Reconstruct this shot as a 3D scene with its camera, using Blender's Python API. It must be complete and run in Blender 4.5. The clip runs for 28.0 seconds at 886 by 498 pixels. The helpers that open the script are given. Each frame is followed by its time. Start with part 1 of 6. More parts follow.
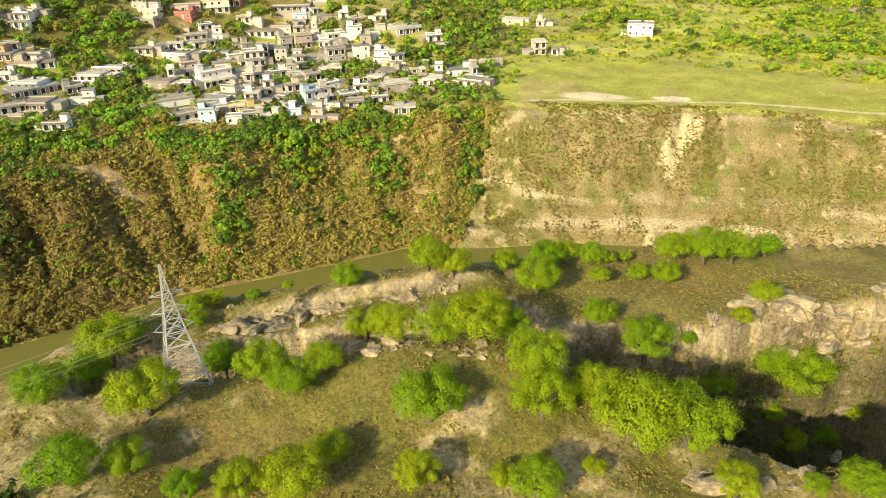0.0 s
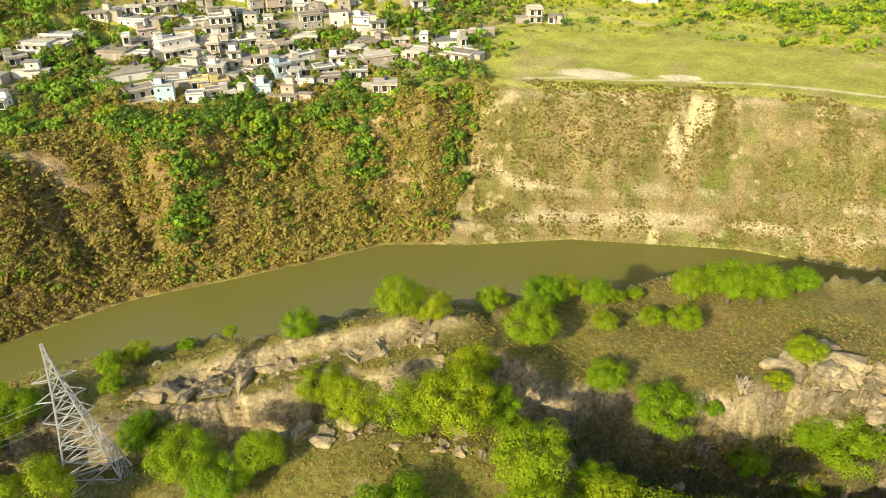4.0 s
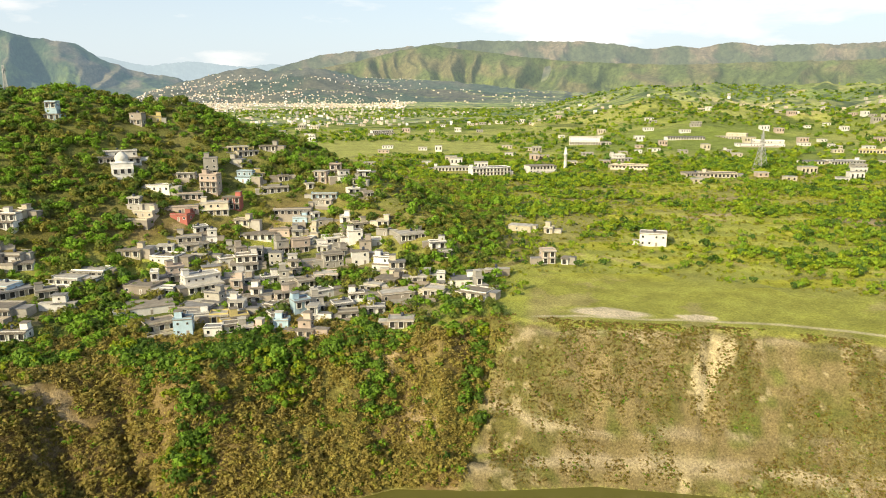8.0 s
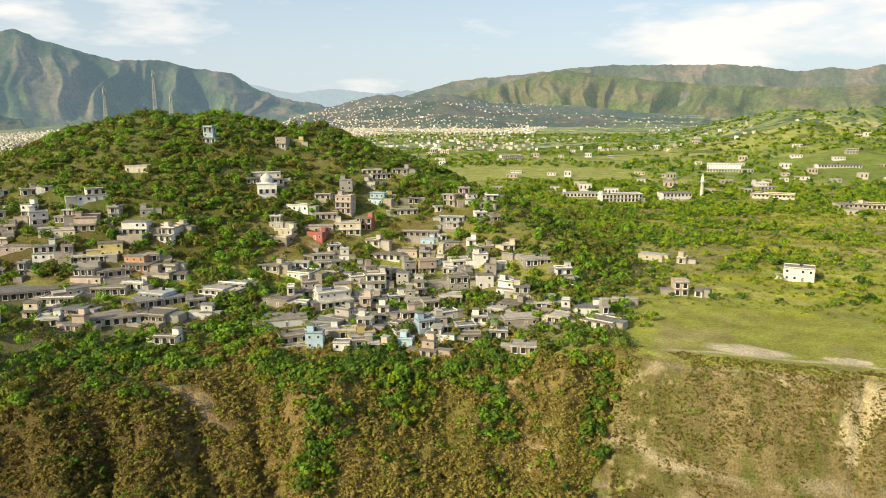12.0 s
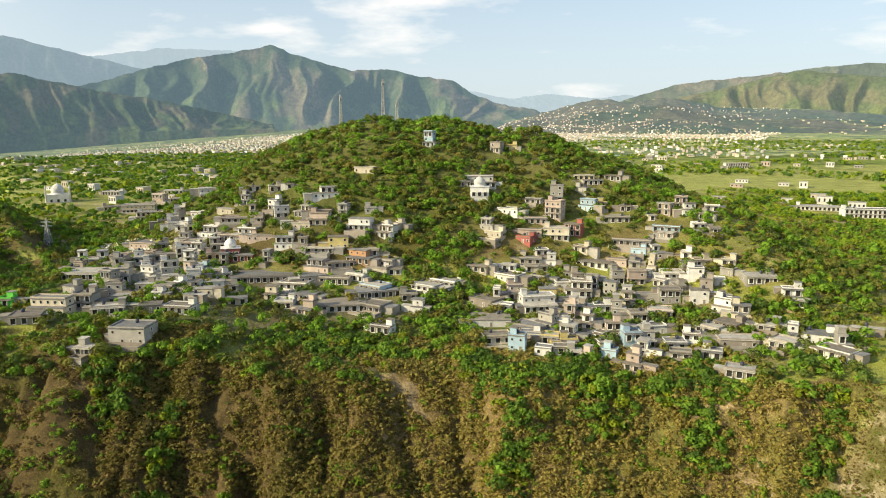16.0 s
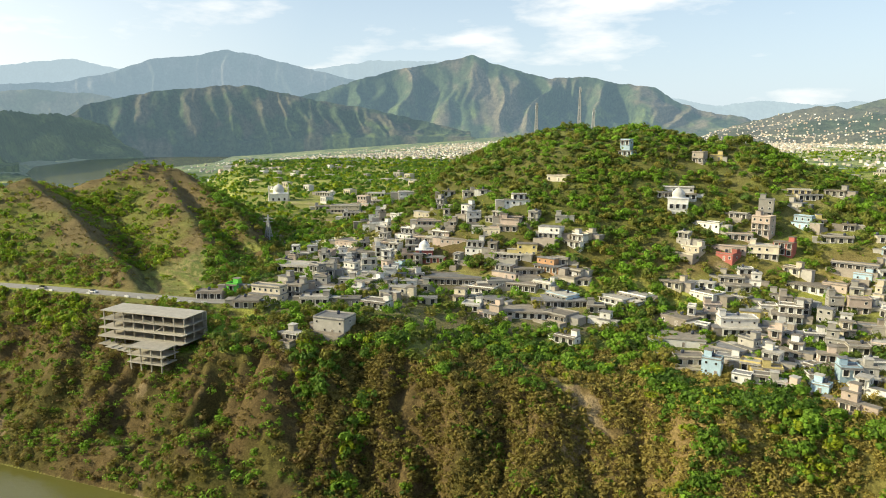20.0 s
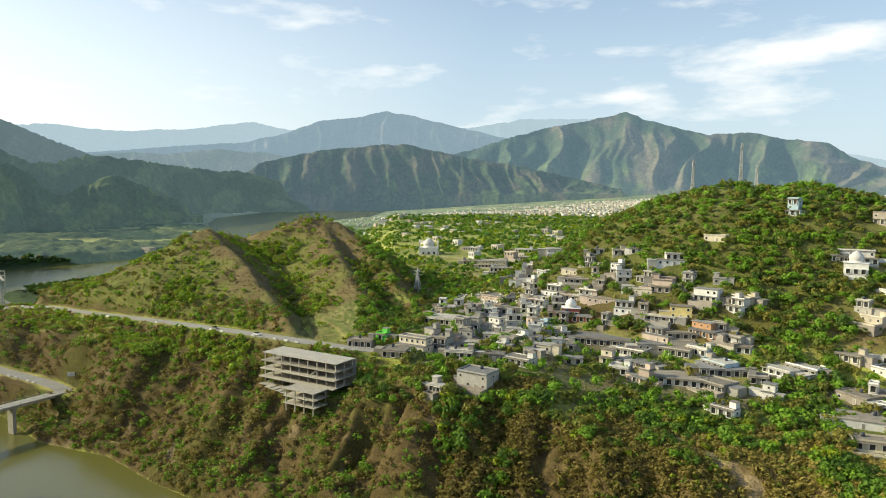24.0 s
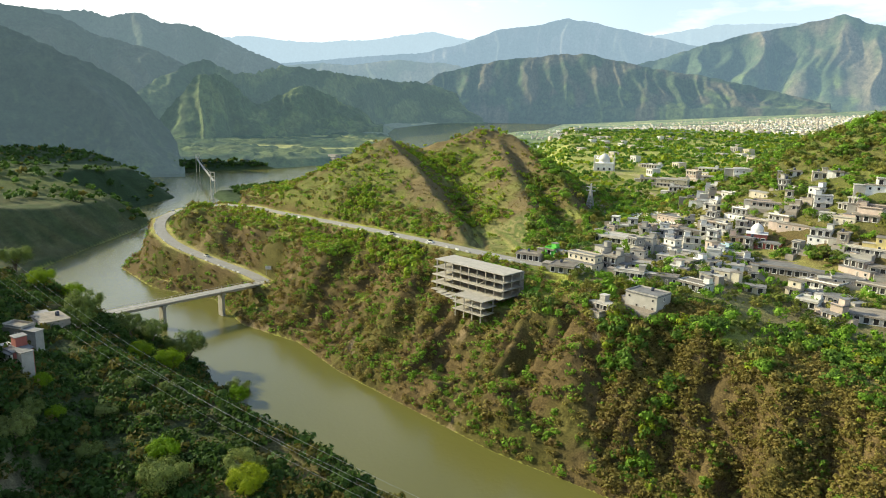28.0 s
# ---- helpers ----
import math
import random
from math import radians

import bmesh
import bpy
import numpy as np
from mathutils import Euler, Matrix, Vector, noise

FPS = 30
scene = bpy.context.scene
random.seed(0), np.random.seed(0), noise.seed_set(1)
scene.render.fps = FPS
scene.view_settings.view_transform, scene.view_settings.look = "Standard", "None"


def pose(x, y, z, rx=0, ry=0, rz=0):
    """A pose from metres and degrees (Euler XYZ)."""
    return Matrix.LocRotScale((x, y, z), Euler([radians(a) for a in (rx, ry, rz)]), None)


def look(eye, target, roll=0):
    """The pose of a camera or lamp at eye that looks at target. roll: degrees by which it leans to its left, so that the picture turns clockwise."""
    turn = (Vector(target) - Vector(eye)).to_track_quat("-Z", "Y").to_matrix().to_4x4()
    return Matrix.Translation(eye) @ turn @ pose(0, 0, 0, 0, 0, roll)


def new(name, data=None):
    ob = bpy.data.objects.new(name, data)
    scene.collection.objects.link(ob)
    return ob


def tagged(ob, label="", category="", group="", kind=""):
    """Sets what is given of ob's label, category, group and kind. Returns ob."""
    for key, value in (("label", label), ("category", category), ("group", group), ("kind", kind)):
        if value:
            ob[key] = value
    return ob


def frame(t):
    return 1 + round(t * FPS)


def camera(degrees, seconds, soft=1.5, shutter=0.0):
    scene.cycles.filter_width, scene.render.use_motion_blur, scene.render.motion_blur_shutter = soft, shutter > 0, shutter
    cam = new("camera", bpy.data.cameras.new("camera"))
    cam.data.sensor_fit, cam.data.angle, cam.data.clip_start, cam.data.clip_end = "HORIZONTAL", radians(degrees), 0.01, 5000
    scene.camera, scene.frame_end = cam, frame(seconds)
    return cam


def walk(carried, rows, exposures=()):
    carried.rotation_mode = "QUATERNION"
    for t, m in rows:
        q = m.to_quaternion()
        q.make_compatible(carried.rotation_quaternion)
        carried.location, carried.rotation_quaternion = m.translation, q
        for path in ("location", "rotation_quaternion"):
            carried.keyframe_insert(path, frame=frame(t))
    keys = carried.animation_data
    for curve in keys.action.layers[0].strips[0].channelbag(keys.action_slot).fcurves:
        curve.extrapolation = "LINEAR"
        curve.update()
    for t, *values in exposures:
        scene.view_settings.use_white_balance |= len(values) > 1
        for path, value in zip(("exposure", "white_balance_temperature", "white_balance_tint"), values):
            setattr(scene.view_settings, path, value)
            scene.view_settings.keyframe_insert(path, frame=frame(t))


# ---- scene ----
cam = camera(65.28, 28.0, 1.0)
PATH = [
    (0, pose(-2.63, -31.89, 121.05, 61.92, 1.10, 0.01)),
    (0.5, pose(-2.18, -28.82, 121.22, 61.83, 0.83, -0.13)),
    (1, pose(-1.89, -26.99, 121.26, 61.64, 0.63, -0.21)),
    (1.5, pose(-1.61, -24.89, 121.22, 61.64, 0.53, -0.17)),
    (2, pose(-1.53, -21.70, 121.17, 61.86, 0.48, -0.20)),
    (2.5, pose(-1.29, -17.74, 121.53, 61.92, 0.52, -0.24)),
    (4.5, pose(0.32, -1.35, 121.88, 57.57, 0.33, -0.58)),
    (5, pose(0.40, 0.03, 121.85, 60.11, 0.08, -0.73)),
    (5.5, pose(0.35, 0.21, 121.71, 65.62, -0.04, -0.94)),
    (6, pose(0.02, -0.05, 121.89, 70.80, -0.08, -1.11)),
    (6.5, pose(0.12, -0.28, 121.84, 73.19, -0.03, -1.21)),
    (7, pose(-0.02, -0.09, 121.49, 74.76, 0.09, -1.31)),
    (7.5, pose(0.01, 0.00, 121.02, 76.34, 0.21, -0.71)),
    (8, pose(0.00, 0.00, 121.00, 77.48, 0.29, 0.98)),
    (8.5, pose(0.00, 0.00, 121.00, 78.20, 0.31, 2.93)),
    (9, pose(0.00, 0.00, 121.00, 78.81, 0.28, 4.24)),
    (9.5, pose(0.00, 0.00, 121.00, 79.30, 0.28, 5.49)),
    (10, pose(0.00, 0.00, 121.00, 79.34, 0.27, 6.64)),
    (10.5, pose(0.00, 0.00, 121.00, 79.41, 0.30, 7.73)),
    (11, pose(0.00, 0.00, 121.00, 79.45, 0.31, 8.98)),
    (11.5, pose(0.00, 0.00, 121.00, 79.51, 0.33, 10.25)),
    (13.5, pose(0.00, 0.00, 121.00, 79.63, 0.35, 16.64)),
    (14, pose(0.00, 0.00, 121.00, 79.74, 0.34, 19.10)),
    (14.5, pose(0.00, 0.00, 121.00, 79.80, 0.34, 21.59)),
    (15, pose(0.00, 0.00, 121.00, 79.90, 0.35, 24.08)),
    (15.5, pose(0.00, 0.00, 121.00, 79.97, 0.26, 26.49)),
    (16, pose(0.00, 0.00, 121.00, 80.04, 0.25, 28.85)),
    (16.5, pose(0.00, 0.00, 121.00, 80.11, 0.14, 31.14)),
    (17, pose(0.00, 0.00, 121.00, 80.21, 0.10, 33.38)),
    (17.5, pose(0.00, 0.00, 121.00, 80.31, 0.09, 35.45)),
    (18, pose(0.00, 0.00, 121.00, 80.39, 0.02, 37.45)),
    (18.5, pose(0.00, 0.00, 121.00, 80.47, -0.04, 39.45)),
    (19, pose(0.00, 0.00, 121.00, 80.54, -0.05, 41.28)),
    (19.5, pose(0.00, 0.00, 121.00, 80.61, -0.08, 43.01)),
    (20, pose(0.00, 0.00, 121.00, 80.69, -0.13, 44.66)),
    (20.5, pose(0.00, 0.00, 121.00, 80.81, -0.16, 46.32)),
    (21, pose(0.00, 0.00, 121.00, 81.93, -0.24, 47.90)),
    (21.5, pose(0.00, 0.00, 121.00, 83.20, -0.30, 49.48)),
    (23.5, pose(0.00, 0.00, 121.00, 85.18, -0.43, 55.43)),
    (24, pose(0.00, 0.00, 121.00, 85.25, -0.48, 56.87)),
    (24.5, pose(0.00, 0.00, 121.00, 85.27, -0.49, 58.41)),
    (25, pose(0.00, 0.00, 121.00, 84.45, -0.57, 60.10)),
    (25.5, pose(0.00, 0.00, 121.00, 83.26, -0.65, 61.98)),
    (26, pose(0.00, 0.00, 121.00, 82.06, -0.77, 63.84)),
    (26.5, pose(0.00, 0.00, 121.00, 80.86, -0.84, 65.67)),
    (27, pose(0.00, 0.00, 121.00, 79.65, -0.92, 67.54)),
    (27.5, pose(0.00, 0.00, 121.00, 78.44, -1.00, 69.39)),
    (28, pose(0.00, 0.00, 121.00, 77.92, -1.09, 71.18)),
]
# the camera dims its picture as the sky comes into view
EXPOSURES = [(0, 0.50, 7050, 10), (2, 0.52, 7050, 10), (5, 0.50, 6900, 10), (6.5, 0.26, 6700, 11), (8, 0.06, 6700, 11), (11, -0.12, 6650, 10), (14, -0.14, 6650, 10), (17, 0.0, 6500, 9), (20, 0.04, 6450, 8), (25, -0.06, 6250, 6), (26.5, 0.10, 6250, 7), (28, 0.28, 6200, 7)]
walk(cam, PATH, EXPOSURES)

# ---------------------------------------------------------------- daylight
SUN_TURN, SUN_RISE = 143.0, 27.0      # bearing to the left of +y, degrees over the level
sun_way = Vector((-math.sin(radians(SUN_TURN)) * math.cos(radians(SUN_RISE)), math.cos(radians(SUN_TURN)) * math.cos(radians(SUN_RISE)), math.sin(radians(SUN_RISE))))
world = bpy.data.worlds.new("world")
scene.world = world
world.use_nodes = True
wn, wl = world.node_tree.nodes, world.node_tree.links
sky = wn.new("ShaderNodeTexSky")
sky.sky_type, sky.sun_disc = "NISHITA", False
sky.sun_elevation, sky.sun_rotation = radians(SUN_RISE), math.atan2(sun_way.x, sun_way.y)
sky.air_density, sky.dust_density, sky.ozone_density = 1.0, 1.6, 1.6
# fair-weather clouds over the haze
way, spread, puff, edge, mixed_sky = (wn.new(k) for k in ("ShaderNodeTexCoord", "ShaderNodeMapping", "ShaderNodeTexNoise", "ShaderNodeValToRGB", "ShaderNodeMix"))
spread.inputs["Scale"].default_value = (1.0, 1.0, 3.6)
puff.inputs["Scale"].default_value, puff.inputs["Detail"].default_value, puff.inputs["Roughness"].default_value = 6.0, 7.0, 0.55
edge.color_ramp.elements[0].position, edge.color_ramp.elements[1].position = 0.58, 0.80
mixed_sky.data_type = "RGBA"
wl.new(way.outputs["Generated"], spread.inputs["Vector"])
wl.new(spread.outputs[0], puff.inputs["Vector"])
flat_way = wn.new("ShaderNodeMapping")
flat_way.inputs["Scale"].default_value = (1, 1, 2.2)
wl.new(way.outputs["Generated"], flat_way.inputs["Vector"])
# the cloud banks: where the puffs gather, as bearing, angle over the level and spread
total = puff.outputs[0]
for turn, rise, size in ((-8, 5.8, 0.11), (-12, 5.5, 0.08), (-19, 7, 0.09), (-26, 6.5, 0.09), (36, 8.2, 0.10), (43, 7.6, 0.06), (31, 10.5, 0.08), (75, 24, 0.2), (-75, 22, 0.4), (160, 25, 0.5)):
    gap, near, join = wn.new("ShaderNodeVectorMath"), wn.new("ShaderNodeMapRange"), wn.new("ShaderNodeMath")
    gap.operation = "DISTANCE"
    gap.inputs[1].default_value = (-math.sin(radians(turn)) * math.cos(radians(rise)), math.cos(radians(turn)) * math.cos(radians(rise)), 2.2 * math.sin(radians(rise)))
    near.inputs["From Max"].default_value, near.inputs["To Min"].default_value, near.inputs["To Max"].default_value = size * 1.5, 0.27, 0.0
    wl.new(flat_way.outputs[0], gap.inputs[0])
    wl.new(gap.outputs["Value"], near.inputs["Value"])
    wl.new(total, join.inputs[0])
    wl.new(near.outputs[0], join.inputs[1])
    total = join.outputs[0]
wl.new(total, edge.inputs[0])
wl.new(edge.outputs[0], mixed_sky.inputs[0])
mixed_sky.inputs[7].default_value = (6.7, 6.55, 6.3, 1)
low, fade, hazed = (wn.new(k) for k in ("ShaderNodeSeparateXYZ", "ShaderNodeMapRange", "ShaderNodeMix"))
fade.inputs["From Max"].default_value, fade.inputs["To Min"].default_value, fade.inputs["To Max"].default_value = 0.42, 0.86, 0.0
hazed.data_type = "RGBA"
wl.new(way.outputs["Generated"], low.inputs[0])
wl.new(low.outputs[2], fade.inputs["Value"])
wl.new(fade.outputs[0], hazed.inputs[0])
# the haze is brighter towards the sun
towards, glare, air = (wn.new(k) for k in ("ShaderNodeVectorMath", "ShaderNodeMapRange", "ShaderNodeMix"))
towards.operation = "DOT_PRODUCT"
towards.inputs[1].default_value = sun_way
glare.inputs["From Min"].default_value, glare.inputs["From Max"].default_value = 0.1, 1.0
air.data_type = "RGBA"
air.inputs[6].default_value, air.inputs[7].default_value = (4.5, 5.2, 5.7, 1), (10.5, 9.8, 8.6, 1)
wl.new(way.outputs["Generated"], towards.inputs[0])
wl.new(towards.outputs["Value"], glare.inputs["Value"])
wl.new(glare.outputs[0], air.inputs[0])
wl.new(air.outputs[2], hazed.inputs[7])
wl.new(sky.outputs[0], hazed.inputs[6])
wl.new(hazed.outputs[2], mixed_sky.inputs[6])
wn["Background"].inputs["Strength"].default_value = 0.172
wl.new(mixed_sky.outputs[2], wn["Background"].inputs["Color"])
sun = new("sun", bpy.data.lights.new("sun", "SUN"))
sun.data.energy, sun.data.angle, sun.data.color = 5.0, radians(0.6), (1.0, 0.89, 0.60)
sun.matrix_world = look(sun_way * 300, (0, 0, 0))

# ---------------------------------------------------------------- materials
def material(name):
    m = bpy.data.materials.new(name)
    m.use_nodes = True
    return m, m.node_tree.nodes, m.node_tree.links, m.node_tree.nodes["Principled BSDF"]


def noise_node(nodes, links, scale, detail=4.0, rough=0.6, source="Object"):
    co = nodes.new("ShaderNodeTexCoord")
    n = nodes.new("ShaderNodeTexNoise")
    n.inputs["Scale"].default_value, n.inputs["Detail"].default_value, n.inputs["Roughness"].default_value = scale, detail, rough
    links.new(co.outputs[source], n.inputs["Vector"])
    return n


def scaled(nodes, links, colour_out, factor_out, low, high, start=0.25, stop=0.75):
    """The colour times a factor that runs from low to high."""
    span = nodes.new("ShaderNodeMapRange")
    span.inputs["From Min"].default_value, span.inputs["From Max"].default_value = start, stop
    span.inputs["To Min"].default_value, span.inputs["To Max"].default_value = low, high
    links.new(factor_out, span.inputs["Value"])
    mix = nodes.new("ShaderNodeVectorMath")
    mix.operation = "SCALE"
    links.new(colour_out, mix.inputs[0])
    links.new(span.outputs[0], mix.inputs["Scale"])
    return mix.outputs[0]


def land_material(name, fine, coarse, bump, glow=None):
    """Ground: its cover's colour from the sheet, grain at two sizes, relief; glow adds a far backdrop's haze as
    emission.
    """
    m, n, l, b = material(name)
    cover = n.new("ShaderNodeVertexColor")
    cover.layer_name = "cover"
    a, c = noise_node(n, l, fine, 8, 0.78), noise_node(n, l, coarse, 6, 0.7)
    col = scaled(n, l, cover.outputs[0], a.outputs[0], 0.42, 1.62, 0.33, 0.67)
    col = scaled(n, l, col, c.outputs[0], 0.72, 1.28, 0.3, 0.7)
    # layered rock: streaks that follow the height, so that they show on steep faces only
    co, flat, band = n.new("ShaderNodeTexCoord"), n.new("ShaderNodeMapping"), n.new("ShaderNodeTexNoise")
    flat.inputs["Scale"].default_value = (0.06, 0.06, 1.1)
    band.inputs["Scale"].default_value, band.inputs["Detail"].default_value = 1.0, 5.0
    l.new(co.outputs["Object"], flat.inputs["Vector"])
    l.new(flat.outputs[0], band.inputs["Vector"])
    col = scaled(n, l, col, band.outputs[0], 0.87, 1.13)
    l.new(col, b.inputs["Base Color"])
    b.inputs["Roughness"].default_value = 0.95
    b.inputs["Specular IOR Level"].default_value = 0.15
    if bump:
        r = n.new("ShaderNodeBump")
        r.inputs["Strength"].default_value, r.inputs["Distance"].default_value = 0.8, bump
        l.new(a.outputs[0], r.inputs["Height"])
        if not glow:
            # broken rock: cracks and blocks, deeper where the ground stands steep
            crack, deep, way = n.new("ShaderNodeTexVoronoi"), n.new("ShaderNodeBump"), n.new("ShaderNodeMapping")
            crack.feature = "DISTANCE_TO_EDGE"
            crack.inputs["Scale"].default_value = 0.42
            way.inputs["Scale"].default_value = (1, 1, 1.8)
            wob = noise_node(n, l, 0.35, 4, 0.6)
            shift = n.new("ShaderNodeVectorMath")
            shift.operation = "MULTIPLY_ADD"
            shift.inputs[1].default_value = (7, 7, 7)
            l.new(wob.outputs["Color"], shift.inputs[0])
            l.new(co.outputs["Object"], shift.inputs[2])
            l.new(shift.outputs[0], way.inputs["Vector"])
            l.new(way.outputs[0], crack.inputs["Vector"])
            geo, up, steep = n.new("ShaderNodeNewGeometry"), n.new("ShaderNodeSeparateXYZ"), n.new("ShaderNodeMapRange")
            l.new(geo.outputs["Normal"], up.inputs[0])
            l.new(up.outputs[2], steep.inputs["Value"])
            steep.inputs["From Min"].default_value, steep.inputs["From Max"].default_value = 0.62, 0.40
            steep.inputs["To Min"].default_value, steep.inputs["To Max"].default_value = 0.0, 0.5
            l.new(steep.outputs[0], deep.inputs["Strength"])
            deep.inputs["Distance"].default_value = 1.2
            l.new(crack.outputs["Distance"], deep.inputs["Height"])
            l.new(deep.outputs[0], r.inputs["Normal"])
            dirt, grime = n.new("ShaderNodeMapRange"), n.new("ShaderNodeMix")
            dirt.inputs["From Max"].default_value, dirt.inputs["To Min"].default_value = 0.10, 0.72
            l.new(crack.outputs["Distance"], dirt.inputs["Value"])
            grime.inputs[2].default_value = 1.0
            l.new(steep.outputs[0], grime.inputs[0])
            l.new(dirt.outputs[0], grime.inputs[3])
            worn = n.new("ShaderNodeVectorMath")
            worn.operation = "SCALE"
            l.new(col, worn.inputs[0])
            l.new(grime.outputs[0], worn.inputs["Scale"])
            l.new(worn.outputs[0], b.inputs["Base Color"])
        l.new(r.outputs[0], b.inputs["Normal"])
    # distance haze is put into the material as a bluish glow
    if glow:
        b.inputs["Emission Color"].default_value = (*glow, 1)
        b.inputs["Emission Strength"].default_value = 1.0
    return m


def plaster(name, colour, rough=0.85, spread=0.22):
    """Painted or bare masonry: blotches, streaks of dirt, each wall a little different."""
    m, n, l, b = material(name)
    rgb = n.new("ShaderNodeRGB")
    rgb.outputs[0].default_value = (*colour, 1)
    a, c = noise_node(n, l, 0.35, 5, 0.7), noise_node(n, l, 3.0, 4, 0.7)
    info = n.new("ShaderNodeObjectInfo")
    col = scaled(n, l, rgb.outputs[0], a.outputs[0], 1 - spread, 1 + spread * 0.6)
    col = scaled(n, l, col, c.outputs[0], 0.88, 1.1)
    col = scaled(n, l, col, info.outputs["Random"], 0.82, 1.12)
    l.new(col, b.inputs["Base Color"])
    b.inputs["Roughness"].default_value = rough
    r = n.new("ShaderNodeBump")
    r.inputs["Strength"].default_value, r.inputs["Distance"].default_value = 0.4, 0.03
    l.new(c.outputs[0], r.inputs["Height"])
    l.new(r.outputs[0], b.inputs["Normal"])
    return m


def foliage(name, per_object):
    """Leaves: light comes through them. Their tint comes from the mesh, or each tree has its own."""
    m, n, l, b = material(name)
    if per_object:
        info, ramp = n.new("ShaderNodeObjectInfo"), n.new("ShaderNodeValToRGB")
        e = ramp.color_ramp.elements
        e[0].position, e[0].color = 0.0, (*per_object[0], 1)
        e[1].position, e[1].color = 1.0, (*per_object[1], 1)
        l.new(info.outputs["Random"], ramp.inputs[0])
        col = ramp.outputs[0]
    else:
        tint = n.new("ShaderNodeVertexColor")
        tint.layer_name = "tint"
        col = tint.outputs[0]
    geo = n.new("ShaderNodeNewGeometry")
    col = scaled(n, l, col, geo.outputs["Random Per Island"], *((0.85, 1.15) if per_object else (0.82, 1.18)))
    l.new(col, b.inputs["Base Color"])
    b.inputs["Roughness"].default_value = 0.7
    b.inputs["Specular IOR Level"].default_value = 0.2
    glow, mix, out = n.new("ShaderNodeBsdfTranslucent"), n.new("ShaderNodeMixShader"), n["Material Output"]
    l.new(col, glow.inputs["Color"])
    mix.inputs[0].default_value = 0.36
    l.new(b.outputs[0], mix.inputs[1])
    l.new(glow.outputs[0], mix.inputs[2])
    l.new(mix.outputs[0], out.inputs["Surface"])
    return m


WALL = {
    "white": plaster("white_plaster", (0.80, 0.77, 0.70)), "cream": plaster("cream_plaster", (0.66, 0.58, 0.43)),
    "pink": plaster("pink_beige_plaster", (0.58, 0.46, 0.37)), "grey": plaster("grey_cement", (0.43, 0.40, 0.34)),
    "brown": plaster("brown_masonry", (0.36, 0.31, 0.25)), "yellow": plaster("yellow_plaster", (0.68, 0.55, 0.22)),
    "tan": plaster("tan_plaster", (0.47, 0.42, 0.33)), "red": plaster("red_paint", (0.42, 0.13, 0.10)),
    "blue": plaster("pale_blue_paint", (0.45, 0.60, 0.68)), "orange": plaster("orange_brick", (0.52, 0.29, 0.15)),
    "green": plaster("green_paint", (0.16, 0.62, 0.08)),
}
ROOF = [plaster("pale_cement_roof", (0.54, 0.50, 0.42), 0.9, 0.45), plaster("grey_roof", (0.27, 0.26, 0.24), 0.9, 0.45), plaster("earth_roof", (0.30, 0.26, 0.20), 0.9, 0.45)]
CONCRETE = plaster("bare_concrete", (0.46, 0.42, 0.34))



def rock_material(name):
    """Layered rock: pale and dark beds, blotches, pits and cracks."""
    m, n, l, b = material(name)
    rgb = n.new("ShaderNodeRGB")
    rgb.outputs[0].default_value = (0.33, 0.265, 0.155, 1)
    a, c = noise_node(n, l, 1.7, 8, 0.75), noise_node(n, l, 0.5, 4, 0.6)
    co, flat, band = n.new("ShaderNodeTexCoord"), n.new("ShaderNodeMapping"), n.new("ShaderNodeTexNoise")
    flat.inputs["Scale"].default_value = (0.5, 0.5, 5.0)
    band.inputs["Scale"].default_value, band.inputs["Detail"].default_value = 1.2, 6.0
    l.new(co.outputs["Object"], flat.inputs["Vector"])
    l.new(flat.outputs[0], band.inputs["Vector"])
    info = n.new("ShaderNodeObjectInfo")
    col = scaled(n, l, rgb.outputs[0], a.outputs[0], 0.35, 1.6)
    col = scaled(n, l, col, c.outputs[0], 0.7, 1.3)
    col = scaled(n, l, col, band.outputs[0], 0.7, 1.25)
    col = scaled(n, l, col, info.outputs["Random"], 0.85, 1.15)
    l.new(col, b.inputs["Base Color"])
    b.inputs["Roughness"].default_value = 0.95
    last = None
    for source, deep in ((a, 0.35), (band, 0.3)):
        r = n.new("ShaderNodeBump")
        r.inputs["Strength"].default_value, r.inputs["Distance"].default_value = 0.9, deep
        l.new(source.outputs[0], r.inputs["Height"])
        if last:
            l.new(last.outputs[0], r.inputs["Normal"])
        last = r
    l.new(last.outputs[0], b.inputs["Normal"])
    return m


STONE = rock_material("layered_rock")
STEEL = plaster("galvanised_steel", (0.42, 0.42, 0.39), 0.5)
# near-black that paints the unlit depth of openings
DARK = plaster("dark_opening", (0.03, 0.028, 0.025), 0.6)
GLASS = plaster("window_glass", (0.035, 0.04, 0.045), 0.12)
TANK = plaster("black_plastic", (0.05, 0.06, 0.09), 0.5)
TARMAC = plaster("worn_tarmac", (0.42, 0.39, 0.33), 0.9)
PAINT = plaster("white_road_paint", (0.75, 0.73, 0.68))
BARK = plaster("bark", (0.13, 0.10, 0.07), 0.95)
CABLE = plaster("cable", (0.35, 0.35, 0.34), 0.5)
LEAF_BRIGHT = foliage("fresh_leaves", ((0.17, 0.31, 0.008), (0.32, 0.38, 0.012)))
# leaf copy for the shaded bank, with the shade in its duller colour
LEAF_DARK = foliage("shade_toned_leaves", ((0.12, 0.18, 0.035), (0.26, 0.30, 0.08)))
LEAF_STUFF = foliage("leaves", None)
# ---------------------------------------------------------------- the lie of the land
EYE_Z = 121.0          # height of the hover over the water


